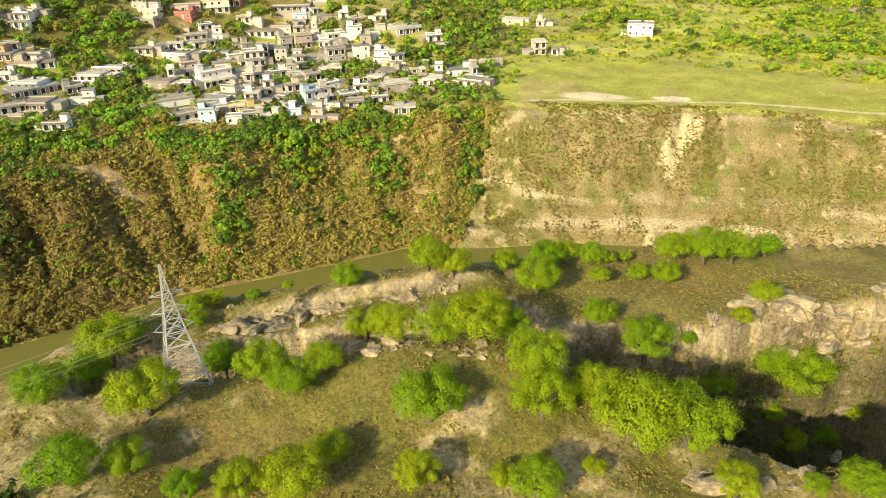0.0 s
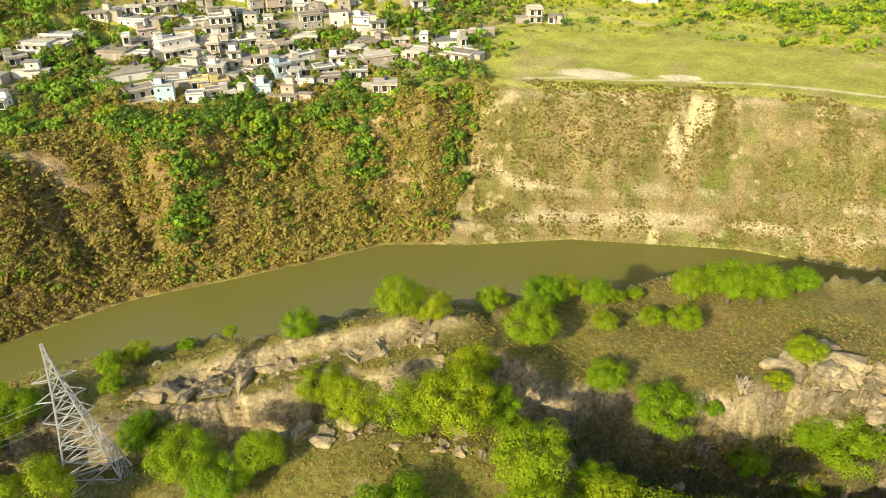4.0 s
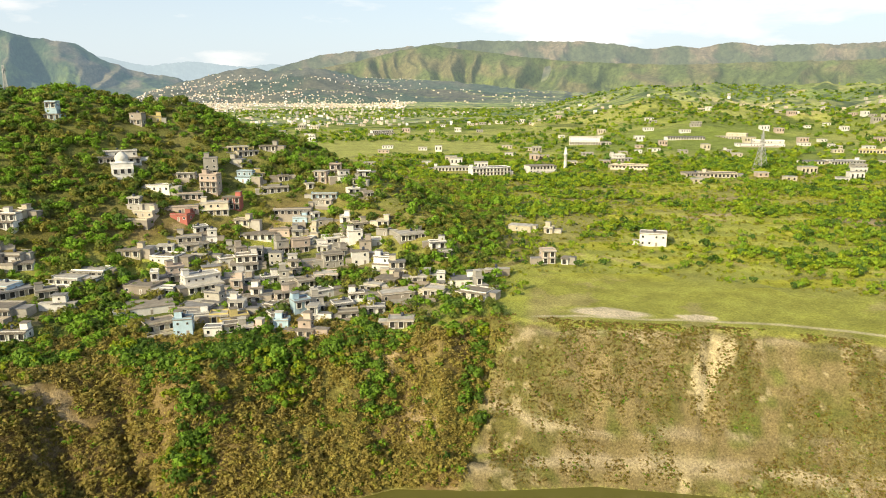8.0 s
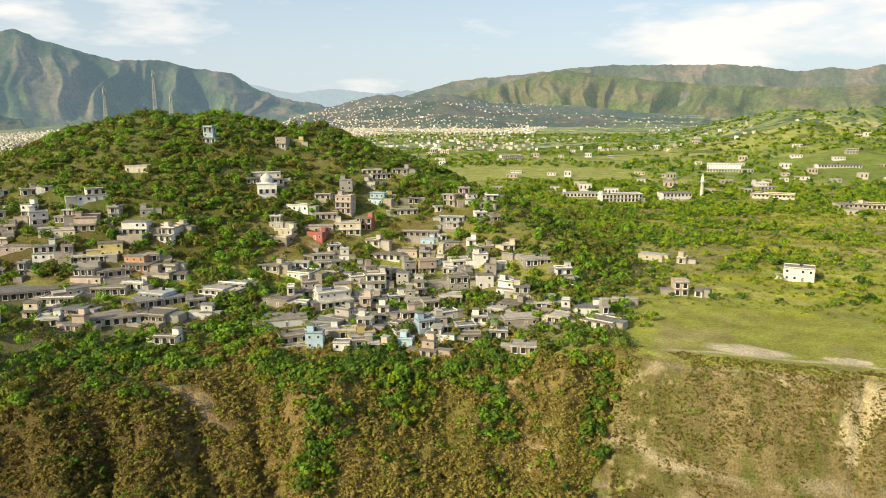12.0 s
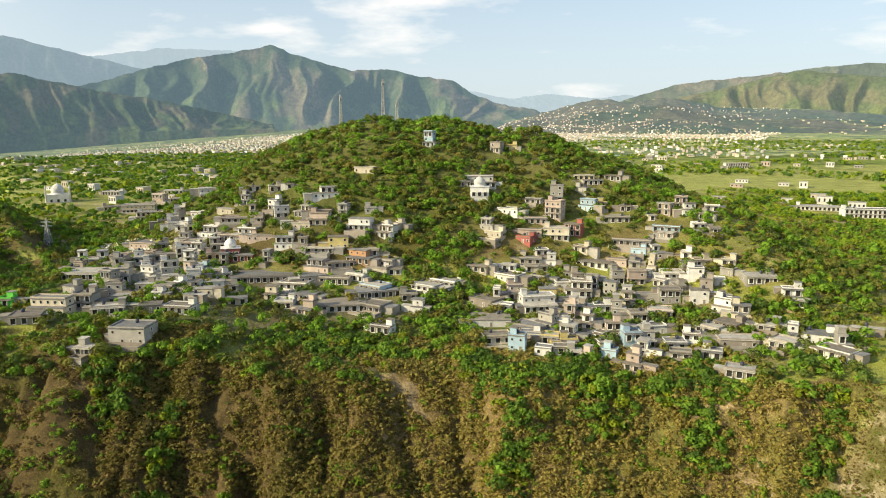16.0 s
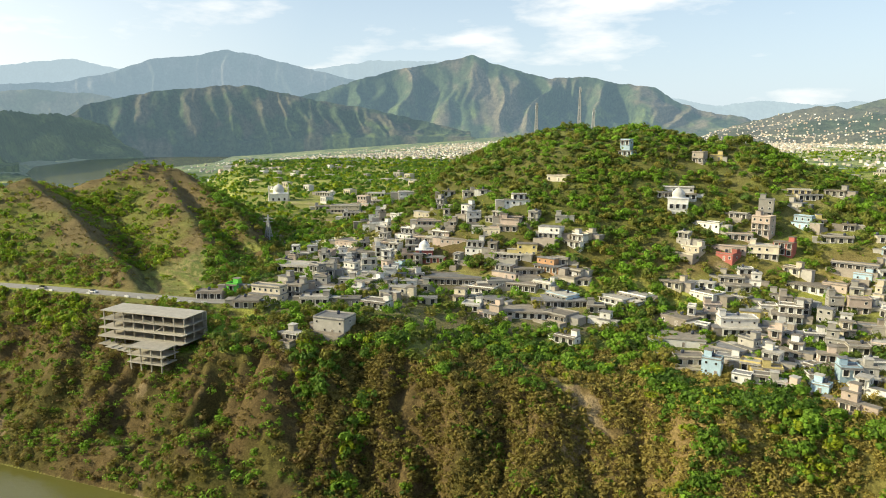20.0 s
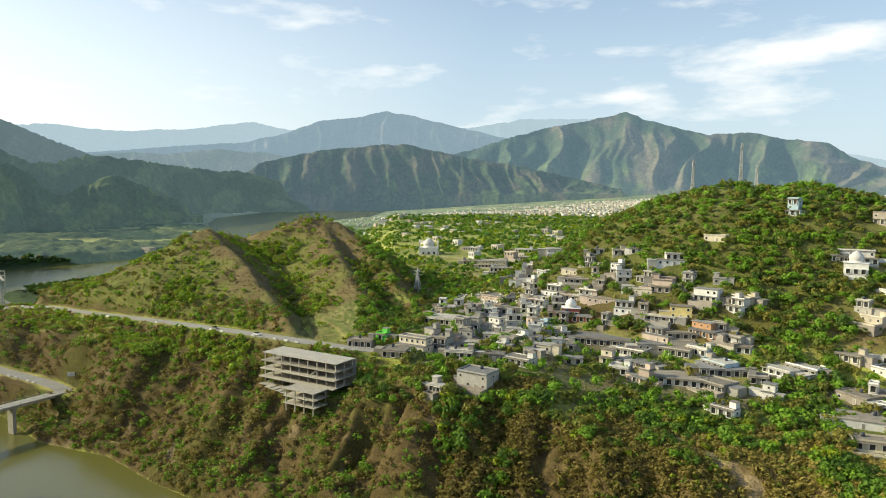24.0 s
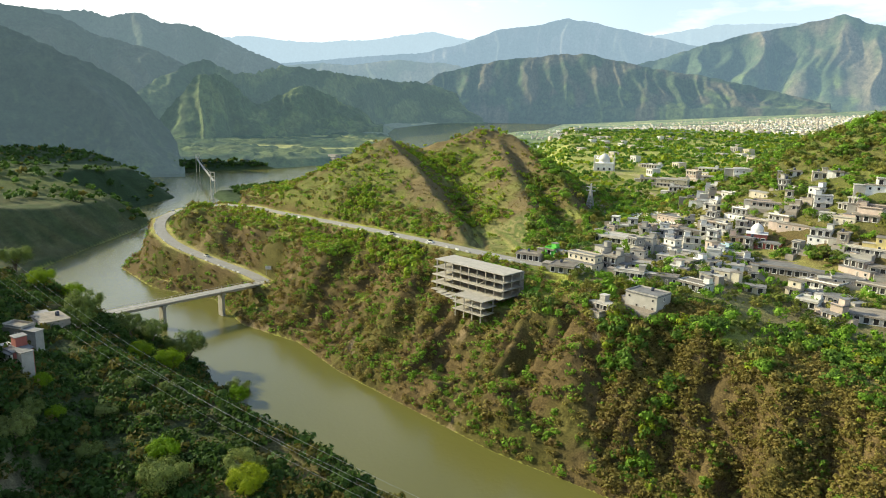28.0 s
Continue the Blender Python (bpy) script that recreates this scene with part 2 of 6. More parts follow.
def hashed(ix, iy, seed):
    h = (ix.astype(np.int64) * 374761393 + iy.astype(np.int64) * 668265263 + seed * 1442695041) & 0xFFFFFFFF
    h = ((h ^ (h >> 13)) * 1274126177) & 0xFFFFFFFF
    return ((h ^ (h >> 16)) & 0xFFFF) / 65535.0


def value_noise(x, y, seed=0):
    """Smooth noise from -1 to 1 over the plane."""
    ix, iy = np.floor(x), np.floor(y)
    u, v = x - ix, y - iy
    u, v = u * u * (3 - 2 * u), v * v * (3 - 2 * v)
    a, b = hashed(ix, iy, seed), hashed(ix + 1, iy, seed)
    c, d = hashed(ix, iy + 1, seed), hashed(ix + 1, iy + 1, seed)
    return 2 * ((a + (b - a) * u) * (1 - v) + (c + (d - c) * u) * v) - 1


def fbm(x, y, octaves=4, seed=0):
    total, size = 0 * x, 1.0
    for k in range(octaves):
        total = total + size * value_noise(x + 17.3 * k, y - 9.1 * k, seed + k)
        x, y, size = x * 2.03, y * 2.03, size * 0.5
    return total / 1.9


def smooth(a, b, v):
    k = np.clip((v - a) / (b - a), 0, 1)
    return k * k * (3 - 2 * k)


def soft_min(a, b, k):
    h = np.clip(0.5 + 0.5 * (b - a) / k, 0, 1)
    return b + (a - b) * h - k * h * (1 - h)


def soft_max(a, b, k):
    return -soft_min(-a, -b, k)


def polar(turn, reach):
    """Plan place of a bearing (degrees to the left of +y) and a distance from the hover."""
    return (-reach * math.sin(radians(turn)), reach * math.cos(radians(turn)))


def line_near(x, y, line):
    """Distance to a polyline (2D or with a third value), the length along it, and that third value at the nearest place."""
    best = np.full(x.shape, 1e9)
    along, third, run = np.zeros(x.shape), np.zeros(x.shape), 0.0
    for a, b in zip(line[:-1], line[1:]):
        dx, dy = b[0] - a[0], b[1] - a[1]
        size = math.hypot(dx, dy)
        k = np.clip(((x - a[0]) * dx + (y - a[1]) * dy) / size ** 2, 0, 1)
        d = np.hypot(x - a[0] - k * dx, y - a[1] - k * dy)
        near = d < best
        best = np.where(near, d, best)
        along = np.where(near, run + k * size, along)
        if len(a) > 2:
            third = np.where(near, a[2] + k * (b[2] - a[2]), third)
        run += size
    return best, along, third


def inside(x, y, ring):
    odd = np.zeros(x.shape, bool)
    for (ax, ay), (bx, by) in zip(ring, ring[1:] + ring[:1]):
        if ay != by:
            odd ^= ((ay > y) != (by > y)) & (x < (bx - ax) * (y - ay) / (by - ay) + ax)
    return odd


VILLAGE_BANK = [(900, -700), (520, -120), (300, 60), (200, 135), (139, 174), (99, 190), (44, 198), (9, 195), (-19, 196), (-45, 184),
                (-94, 165), (-118, 148), (-169, 114), (-206, 91), (-250, 72), (-293, 53), (-338, 40), (-374, 15), (-429, 1), (-466, -36),
                (-527, -60), (-565, -55), (-605, -38), (-655, 0), (-730, 28), (-860, 14), (-905, 6), (-935, 40), (-965, 90), (-1000, 140), (-1090, 260), (-1260, 420),
                (-1600, 600), (-1950, 760), (-2300, 900), (-2600, 1180), (-2900, 1480), (-4300, 2400), (-7000, 3900)]
NEAR_BANK = [(860, -760), (480, -190), (300, -10), (225, 70), (140, 116), (75, 122), (40, 120), (12, 115), (-12, 112), (-40, 105), (-75, 92), (-110, 78),
             (-150, 56), (-201, 30), (-247, 12), (-324, -8), (-409, -53), (-470, -95), (-533, -115), (-604, -92), (-660, -70), (-716, -51),
             (-760, -62), (-796, -95), (-831, -70), (-895, -37), (-950, -48), (-1050, -95), (-1167, -111), (-1202, -55), (-1232, 88), (-1300, 230),
             (-1480, 400), (-1750, 490), (-2050, 540), (-2500, 640), (-3000, 800), (-3700, 1250), (-3850, 1550), (-3950, 1760), (-4450, 2200), (-7000, 3600)]
VILLAGE_SIDE = VILLAGE_BANK + [(-7000, 7000), (7000, 7000), (7000, -700)]
NEAR_SIDE = NEAR_BANK + [(-7000, -7000), (7000, -7000), (7000, -760)]

# crests of the village hill and of the two spurs over the road: x, y, height
HILL_CREST = [(*polar(38, 490), 117), (*polar(34.5, 480), 124), (*polar(29, 470), 120), (*polar(22, 465), 113), (*polar(15, 440), 94),
              (*polar(8, 400), 74), (*polar(2, 345), 60)]
SPUR_1 = [(*polar(90, 590), 32), (*polar(87.8, 590), 39), (*polar(85.2, 590), 47), (*polar(81.7, 565), 59), (*polar(78, 540), 79), (*polar(75.6, 520), 93.5),
          (*polar(73.2, 460), 76), (*polar(70.9, 395), 61), (*polar(68.6, 335), 50)]
SPUR_2 = [(*polar(75.6, 530), 90), (*polar(73.2, 560), 83), (*polar(71.4, 560), 88), (*polar(68.1, 560), 100.5), (*polar(66.6, 545), 94), (*polar(65.5, 480), 77), (*polar(63.6, 400), 62),
          (*polar(62.6, 350), 53)]
SPUR_3 = [(*polar(67.5, 562), 100), (*polar(65.5, 548), 96), (*polar(63.3, 510), 81), (*polar(61.3, 465), 70), (*polar(59.5, 410), 57)]
SHADE_CREST = [(-262, -122, 92), (-170, -92, 92), (-90, -82, 88), (20, -130, 84), (160, -160, 80)]   # the near side's high ground to the south-west
# the road: over the bridge's end, round the nose and back along the slope into the village
ROAD = [(-408, 30, 14.5), (-425, 22, 16), (-448, 6, 18), (-492, -22, 22), (-528, -34, 26), (-562, -34, 30), (-580, -18, 34), (-572, 10, 37),
        (-540, 32, 40), (-491, 44, 43), (-419, 76, 46), (-365, 98, 48), (-320, 116, 49.5), (-284, 134, 49.5), (-262, 156, 48.5), (-262, 184, 48),
        (-272, 212, 49), (-300, 236, 51), (-334, 252, 53)]
ROAD_INLAND = [(p[0], p[1], d) for p, d in zip(ROAD, (23, 19, 17, 22, 25, 25, 41, 69, 90, 74, 70, 64, 68, 70, 82, 108, 137, 170, 199))]   # its distance from the bank


def crest(x, y, line, slope, blunt, shady=None):
    """Ground that falls to both sides of a line; shady: the slope on the side to its left, where it differs."""
    best = None
    for a, b in zip(line[:-1], line[1:]):
        d, _, z = line_near(x, y, [a, b])
        if shady:
            left = ((b[0] - a[0]) * (y - a[1]) - (b[1] - a[1]) * (x - a[0])) / math.hypot(b[0] - a[0], b[1] - a[1])
            z = z - (shady - slope) * np.clip(left, 0, d)
        z = z - slope * (np.sqrt(d * d + blunt * blunt) - blunt)
        best = z if best is None else soft_max(best, z, blunt * 0.5)
    return best


def skyline(turn, turns, angles, seed, rough=1.0):
    """Angle over the level along a crest, with small steps and treetops."""
    level = np.interp(turn, turns, angles, -9, -9)
    level = 0.6 * level + 0.2 * (np.interp(turn - 0.4, turns, angles, -9, -9) + np.interp(turn + 0.4, turns, angles, -9, -9))
    return level + rough * (0.07 * value_noise(turn * 1.3, 0 * turn + seed, 91) + 0.045 * value_noise(turn * 3.7, 0 * turn + seed, 92) + 0.03 * value_noise(turn * 9.1, 0 * turn + seed, 93))


def range_height(turn, reach, row, ground, wander):
    """A hill: (bearing, angle over the level) along its crest, which lies near one distance; wander pushes its spurs in and out."""
    turns, angles, far, width = row
    middle = far * (1 + 0.04 * np.sin(turn * 0.35 + far))
    top = EYE_Z + middle * np.tan(np.radians(skyline(turn, turns, angles, width)))
    off = np.abs((reach - middle) / width + 0.8 * wander)
    return ground + (top - ground) * np.clip(1 - off / 1.7, 0, 1) ** 1.15


# the nearer hills: bearings, angles over the level, distance, half width
RANGES = [
    ([-48, -40, -28, -24, -20, -18.2, -15.4, -14.2, -11.3, -9.1, -6], [0.9, 0.8, 0.65, 0.65, 0.66, 0.6, 0.79, 0.63, 0.09, -0.4, -1.3], 1500, 330),
    ([-12, -6, 0, 4, 8.1, 9.9, 12.6, 15, 16.3, 20, 23, 26], [0.1, 0.5, 1.0, 1.3, 1.6, 2.2, 2.15, 1.95, 2.19, 1.5, 0.6, -0.8], 3350, 420),
]


def lie(x, y):
    """Height of the ground without its small relief, and the distances to the two banks."""
    x, y = np.asarray(x, float), np.asarray(y, float)
    reach, turn = np.hypot(x, y), np.degrees(np.arctan2(-x, y))
    turn = np.where(turn < -90, turn + 360, turn)
    on_village, on_near = inside(x, y, VILLAGE_SIDE), inside(x, y, NEAR_SIDE)
    d_village, a_village, _ = line_near(x, y, VILLAGE_BANK)
    d_near, a_near, _ = line_near(x, y, NEAR_BANK)

    # the village side
    base = 42 + 28 * (1 - np.exp(-np.maximum(reach - 250, 0) / 500)) + 0.012 * np.maximum(reach - 600, 0)
    base = base - 6 * smooth(-2, 8, turn) * smooth(330, 240, reach)
    base = base + 6 * smooth(42, 50, turn) * smooth(70, 62, turn) * smooth(450, 300, reach)
    base = base + 5 * fbm(x / 300, y / 300, 3, 5) * smooth(350, 700, reach)
    base = base - 11 * smooth(66, 73, turn) * smooth(300, 420, reach)
    low = smooth(60.5, 65.5, turn) * smooth(600, 860, reach)
    base = base + (4 + 0.004 * reach - base) * low
    base = base + (5 + 0.003 * reach - base) * smooth(77, 83, turn) * smooth(600, 720, reach)
    hill = crest(x, y, HILL_CREST, 0.60, 24)
    hill = hill + 5 * fbm(x / 55, y / 55, 3, 71) * smooth(48, 70, hill)
    inland = soft_max(base, hill, 12)
    spur = soft_max(crest(x, y, SPUR_1, 0.50, 2.0, 0.85), crest(x, y, SPUR_2, 0.52, 3.0, 0.80), 2.0)
    spur = soft_max(spur, crest(x, y, SPUR_3, 0.62, 2.5, 0.85), 2.0)
    inland = soft_max(inland, spur + 2.2 * fbm(x / 40, y / 40, 4, 73) + 1.5 * fbm(x / 9, y / 9, 3, 74), 4)
    gully = fbm(a_village / 24, d_village / 45, 3, 11) * 7 + np.abs(fbm(a_village / 50 + 3, d_village / 120, 2, 23)) * 14 + 9 * fbm(x / 26, y / 26, 3, 17)
    calm = smooth(-14, 2, turn)
    ravine = line_near(x, y, [polar(-3, 205), polar(-2.5, 232), polar(-4, 262), polar(-3, 300)])[0]
    for at, depth_in, broad in ((27.3, 4, 1.2), (33, 3.5, 1.6), (40, 3, 1.8), (45.8, 6, 1.6), (50.5, 8, 1.9), (56, 5, 1.8), (63, 4, 1.5), (70, 5, 1.6)):
        gully = gully + depth_in * np.exp(-((turn - at - (d_village - 20) * 0.04 + 2.0 * fbm(x / 22, y / 22, 2, 18)) / broad) ** 2)
    s = np.maximum(d_village - gully * calm * smooth(3, 14, d_village) - 9 * smooth(16, 3, ravine) * smooth(4, 16, d_village), 0.25 * d_village)
    # ribs that run down the western slope
    rib = np.abs(value_noise(a_village / 15 + 0.9 * fbm(x / 30, y / 30, 2, 24), d_village / 90, 25)) + 0.4 * np.abs(value_noise(a_village / 6.5 + 0.5 * fbm(x / 15, y / 15, 2, 26), d_village / 40, 27))
    s = s - 9.5 * (0.75 - rib) * smooth(20, 27, turn) * smooth(96, 88, turn) * smooth(5, 16, d_village) * smooth(62, 46, d_village)
    # runnels and ledges of the bare cliff
    face = smooth(0, -5, turn) * smooth(900, 600, reach)
    s = s - face * smooth(4, 12, d_village) * (1.6 * np.abs(fbm(a_village / 8, d_village / 26, 3, 19)) + 1.3 * fbm(x / 7, y / 7, 3, 20) + 1.8 * fbm(a_village / 40, d_village / 50, 2, 22) - 0.5)
    s = s - face * 2.4 * np.exp(-((turn + 21.2) / 0.55) ** 2) * smooth(4, 14, d_village) * smooth(46, 38, d_village)
    steep = np.where(turn < -3, 1.12, 0.98)
    steep = steep + (0.07 - steep) * smooth(900, 1500, reach)
    rise = steep * s + 3.0 * np.maximum(d_village - 75, 0) * smooth(58, 63, turn) * smooth(92, 86, turn) * smooth(700, 600, reach)
    bench = 4.5 * smooth(8, 14, d_village) * smooth(-6, -14, turn)
    z_village = soft_min(rise + bench * smooth(900, 500, reach), inland, 6)

    # the near side
    top = 51 + 2.2 * fbm(x / 34, y / 34, 3, 31)
    top = top + 0.9 * fbm(x / 9, y / 9, 3, 34) + 5 * np.exp(-(((x + 3) / 22) ** 2 + ((y - 55) / 9) ** 2))
    top = soft_max(top, crest(x, y, [(4, 87, 53), (-4, 85.5, 54.5), (-18, 83, 54), (-32, 79, 53), (-52, 73, 51)], 1.7, 2.5), 1.5)
    trough = line_near(x, y, [(-62, 58), (-40, 63), (-18, 68), (4, 72), (16, 63), (30, 56), (45, 53), (60, 53), (80, 56), (105, 62)])[0]
    depth = np.interp(x, [-70, -40, 0, 16, 30, 45, 60, 80], [4, 8, 9, 9, 18, 27, 33, 38])
    wide = np.interp(x, [-70, 0, 16, 30, 45, 60, 80], [5, 6, 8, 12, 15.5, 18, 20])
    top = top - depth * smooth(wide * 1.1, wide * 0.55, trough + 2.2 * fbm(x / 8, y / 8, 3, 33))
    top = top - 6 * smooth(-62, -95, x) + np.clip((-y - 60) * 0.1, 0, 30)
    top = soft_max(top, crest(x, y, SHADE_CREST, 0.95, 10), 6)
    top = top - 22 * smooth(-480, -640, x) * smooth(800, 700, -x) - 12 * smooth(-700, -800, x)
    top = top + (13 - 8 * smooth(-2000, -2400, x) + 0.006 * d_near + 3 * fbm(x / 120, y / 120, 3, 35) - top) * smooth(-1050, -1250, x)
    s = np.maximum(d_near - np.abs(fbm(a_near / 30, d_near / 80, 3, 41)) * (12 - 6 * smooth(-95, -60, x)) * smooth(3, 12, d_near), 0.25 * d_near)
    z_near = soft_min((1.25 - 0.45 * smooth(-150, -260, x) + 1.5 * smooth(-95, -60, x)) * s, top, 3)
    z = np.where(on_village, z_village, np.where(on_near, z_near, -0.6 * np.minimum(np.minimum(d_village, d_near), 6)))

    # far ranges, with spurs and side valleys
    bent_x, bent_y = x + 90 * fbm(x / 400, y / 400, 2, 81), y + 90 * fbm(x / 400 + 7, y / 400, 2, 82)
    wander = 1.1 * np.abs(fbm(bent_x / 330, bent_y / 330, 5, 51)) - 0.28
    far = z
    for row in RANGES:
        far = np.maximum(far, range_height(turn, reach, row, z, wander))
    far = far + 9 * fbm(x / 120, y / 120, 4, 85) * smooth(10, 70, far - z)
    z = np.where(on_village | on_near, z + (far - z) * smooth(0, 120, np.minimum(d_village, d_near)), z)
    return z, np.where(on_village, d_village, -1), np.where(on_near, d_near, -1)


def height(x, y, banks=False):
    """Ground height with the road cut in; banks: with the distances to the two banks."""
    x, y = np.asarray(x, float), np.asarray(y, float)
    z, on_village, on_near = lie(x, y)
    d, _, level = line_near(x, y, ROAD)
    # the slope falls away under the upper road
    inland_by = line_near(x, y, ROAD_INLAND)[2]
    under = smooth(-1, -5, on_village - inland_by) * smooth(34, 38, level) * smooth(60, 40, d) * (on_village > 0) * smooth(59, 62, np.degrees(np.arctan2(-x, y)))
    z = z + (np.minimum(z, level - 0.6 - 0.30 * np.maximum(d - 6, 0)) - z) * under
    k = smooth(14, 5.5, d) * (on_village > 0)
    z = z + (level - 0.25 - z) * k
    # terraced fields between the spurs
    ripe = smooth(62.5, 64, np.degrees(np.arctan2(-x, y))) * smooth(69.5, 68, np.degrees(np.arctan2(-x, y))) * smooth(325, 335, np.hypot(x, y)) * smooth(400, 390, np.hypot(x, y)) * smooth(74, 70, z)
    tread = np.floor(z / 2.2)
    z = z + (2.2 * (tread + smooth(0.62, 1.0, z / 2.2 - tread)) - z) * ripe
    # stepped meadows on the valley floor
    turn, reach = np.degrees(np.arctan2(-x, y)), np.hypot(x, y)
    ripe = smooth(6, 2, turn) * smooth(-46, -40, turn) * smooth(296, 306, reach) * smooth(640, 560, reach) * (on_village > 40)
    stair = z + 1.1 * fbm(x / 45, y / 45, 3, 75) + 0.4 * fbm(x / 11, y / 11, 2, 76)
    tread = np.floor(stair / 1.6)
    z = z + (1.6 * (tread + smooth(0.72, 1.0, stair / 1.6 - tread)) - stair) * ripe * 0.9
    # the building site dug into the slope under the road
    u, v = (x + 296) * 0.899 + (y - 99) * 0.438, -(x + 296) * 0.438 + (y - 99) * 0.899
    dug = smooth(-5, 0, u) * smooth(48, 43, u) * smooth(-26, -14, v) * smooth(13.5, 12.6, v)
    z = z + (np.minimum(z, 35.5 - 0.5 * np.clip(-v, 0, 14)) - z) * dug
    return (z, on_village, on_near) if banks else z

# ---------------------------------------------------------------- ground
def mesh_from(name, verts, faces, smooth_shade=False):
    me = bpy.data.meshes.new(name)
    me.from_pydata(verts, [], faces)
    if smooth_shade:
        me.polygons.foreach_set("use_smooth", [True] * len(me.polygons))
    return me


def quads_mesh(name, co, quads, smooth_shade=False):
    me = bpy.data.meshes.new(name)
    me.vertices.add(len(co))
    me.vertices.foreach_set("co", np.asarray(co, np.float32).ravel())
    me.loops.add(quads.size)
    me.loops.foreach_set("vertex_index", quads.ravel().astype(np.int32))
    me.polygons.add(len(quads))
    me.polygons.foreach_set("loop_start", np.arange(0, quads.size, quads.shape[1], dtype=np.int32))
    me.polygons.foreach_set("use_smooth", np.full(len(quads), smooth_shade, bool))
    me.update(calc_edges=True)
    return me


def colour_layer(me, name, values):
    layer = me.color_attributes.new(name, "FLOAT_COLOR", "POINT")
    layer.data.foreach_set("color", np.concatenate([values, np.ones((len(values), 1))], 1).astype(np.float32).ravel())


def blend(a, b, k):
    return a + (np.asarray(b) - a) * k[..., None]


def land_cover(x, y, z, slope, d_village, d_near):
    """What grows or lies at each place, as a base colour."""
    reach, turn = np.hypot(x, y), np.degrees(np.arctan2(-x, y))
    turn = np.where(turn < -90, turn + 360, turn)
    wide, mid, fine = fbm(x / 90, y / 90, 4, 101), fbm(x / 22, y / 22, 4, 102), fbm(x / 5, y / 5, 4, 103)
    out = np.zeros(x.shape + (3,)) + (0.28, 0.265, 0.08)
    # valley floor: meadows, terraces, ploughed strips
    strip = np.floor((y + 14 * wide) / 13) + 31 * np.floor((x + 22 * mid) / 42)
    hue = hashed(strip, 0 * strip, 7)
    meadow = smooth(-0.1, 0.35, wide + 0.4 * mid)
    out = blend(out, (0.35, 0.37, 0.065), meadow * 0.8)
    flat = smooth(0.16, 0.06, slope) * (d_village > 0)
    out = blend(out, (0.40, 0.39, 0.05), flat * (hue > 0.72) * smooth(255, 275, reach) * smooth(48, 30, turn))
    out = blend(out, (0.36, 0.29, 0.16), flat * (hue < 0.13) * smooth(300, 330, reach))
    # the steps between the meadows are bare earth
    out = blend(out, (0.30, 0.25, 0.12), smooth(0.18, 0.34, slope) * (d_village > 40) * smooth(4, 0, turn) * smooth(296, 310, reach) * smooth(640, 560, reach) * smooth(-0.3, 0.2, mid))
    # the playing field over the cliff, with its trodden patches
    field = smooth(-5.5, -7, turn) * smooth(306, 290, reach) * (d_village > 30)
    out = blend(out, (0.31, 0.31, 0.06), field * 0.9)
    out = blend(out, (0.36, 0.30, 0.12), field * smooth(0.15, 0.45, mid + 0.5 * fine) * 0.7)
    bare = smooth(1.0, 0.7, np.hypot((x - 57 - 3 * mid) / 17, (y - 246 + 0.22 * (x - 57) - 2 * fine) / 6.0))
    bare = np.maximum(bare, smooth(1.0, 0.8, np.hypot((x - 87) / 8, (y - 240 + 0.25 * (x - 87) - 2 * fine) / 3.2)))
    bare = np.maximum(bare, smooth(1.5, 0.6, np.abs(d_village - 44 - 2 * mid)) * smooth(-6, -8, turn) * 0.7)
    out = blend(out, (0.62, 0.52, 0.34), bare * (d_village > 30))
    # steep river faces on the village side
    face = (d_village > 0) * np.maximum(smooth(0.34, 0.6, slope), smooth(16, 11, d_village)) * smooth(900, 600, reach)
    scrub = blend(np.zeros(x.shape + (3,)) + (0.23, 0.165, 0.066), (0.19, 0.17, 0.045), smooth(-0.2, 0.3, mid))
    scrub = blend(scrub, (0.44, 0.33, 0.17), smooth(0.38, 0.55, fbm(x / 12, y / 12, 4, 104) + 0.2 * fine))
    # the western folds' shade is put into the scrub colour
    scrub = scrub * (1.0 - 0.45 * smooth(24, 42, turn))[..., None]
    slip = np.minimum(line_near(x, y, [(-160, 200), (-143, 192), (-131, 193), (-120, 194.5)])[0] - 2.2, line_near(x, y, [(-120, 192), (-112, 192), (-102, 197)])[0] - 0.6)
    scrub = blend(scrub, (0.29, 0.215, 0.11), smooth(0.8, -1.0, slip + 2.6 * fine + 1.6 * mid))
    cliff = blend(np.zeros(x.shape + (3,)) + (0.235, 0.185, 0.082), (0.15, 0.138, 0.042), smooth(-0.2, 0.35, 0.6 * mid + 0.8 * fine))
    cliff = blend(cliff, (0.13, 0.16, 0.03), smooth(0.25, 0.5, fbm(x / 13, (y + z) / 13, 3, 111)) * 0.7)
    cliff = blend(cliff, (0.40, 0.33, 0.18), smooth(0.42, 0.6, fbm(x / 3.5, (y + z) / 3.5, 3, 112) + 0.4 * mid) * 0.8)
    band = np.exp(-((z - 15 - 2.5 * mid) / 1.6) ** 2) + np.exp(-((z - 6 - 3 * wide) / 2.2) ** 2) + 0.5 * np.exp(-((z - 40 + 2 * mid) / 1.0) ** 2)
    cliff = blend(cliff, (0.43, 0.355, 0.225), np.clip(band * smooth(-0.15, 0.3, fbm(x / 9, z / 3, 4, 105) + 0.15), 0, 1) * 0.8)
    gash = np.abs(turn + 21.3 - 0.03 * (38 - z) + 0.25 * mid) - np.interp(z, [2, 22, 30, 40], [0.05, 0.15, 0.7, 1.0]) - 1.3 * fine - 0.9 * mid
    cliff = blend(cliff, (0.50, 0.41, 0.23), smooth(0.35, -0.2, gash) * smooth(-0.35, 0.1, fine + 0.4 * mid) * smooth(42, 38, z))
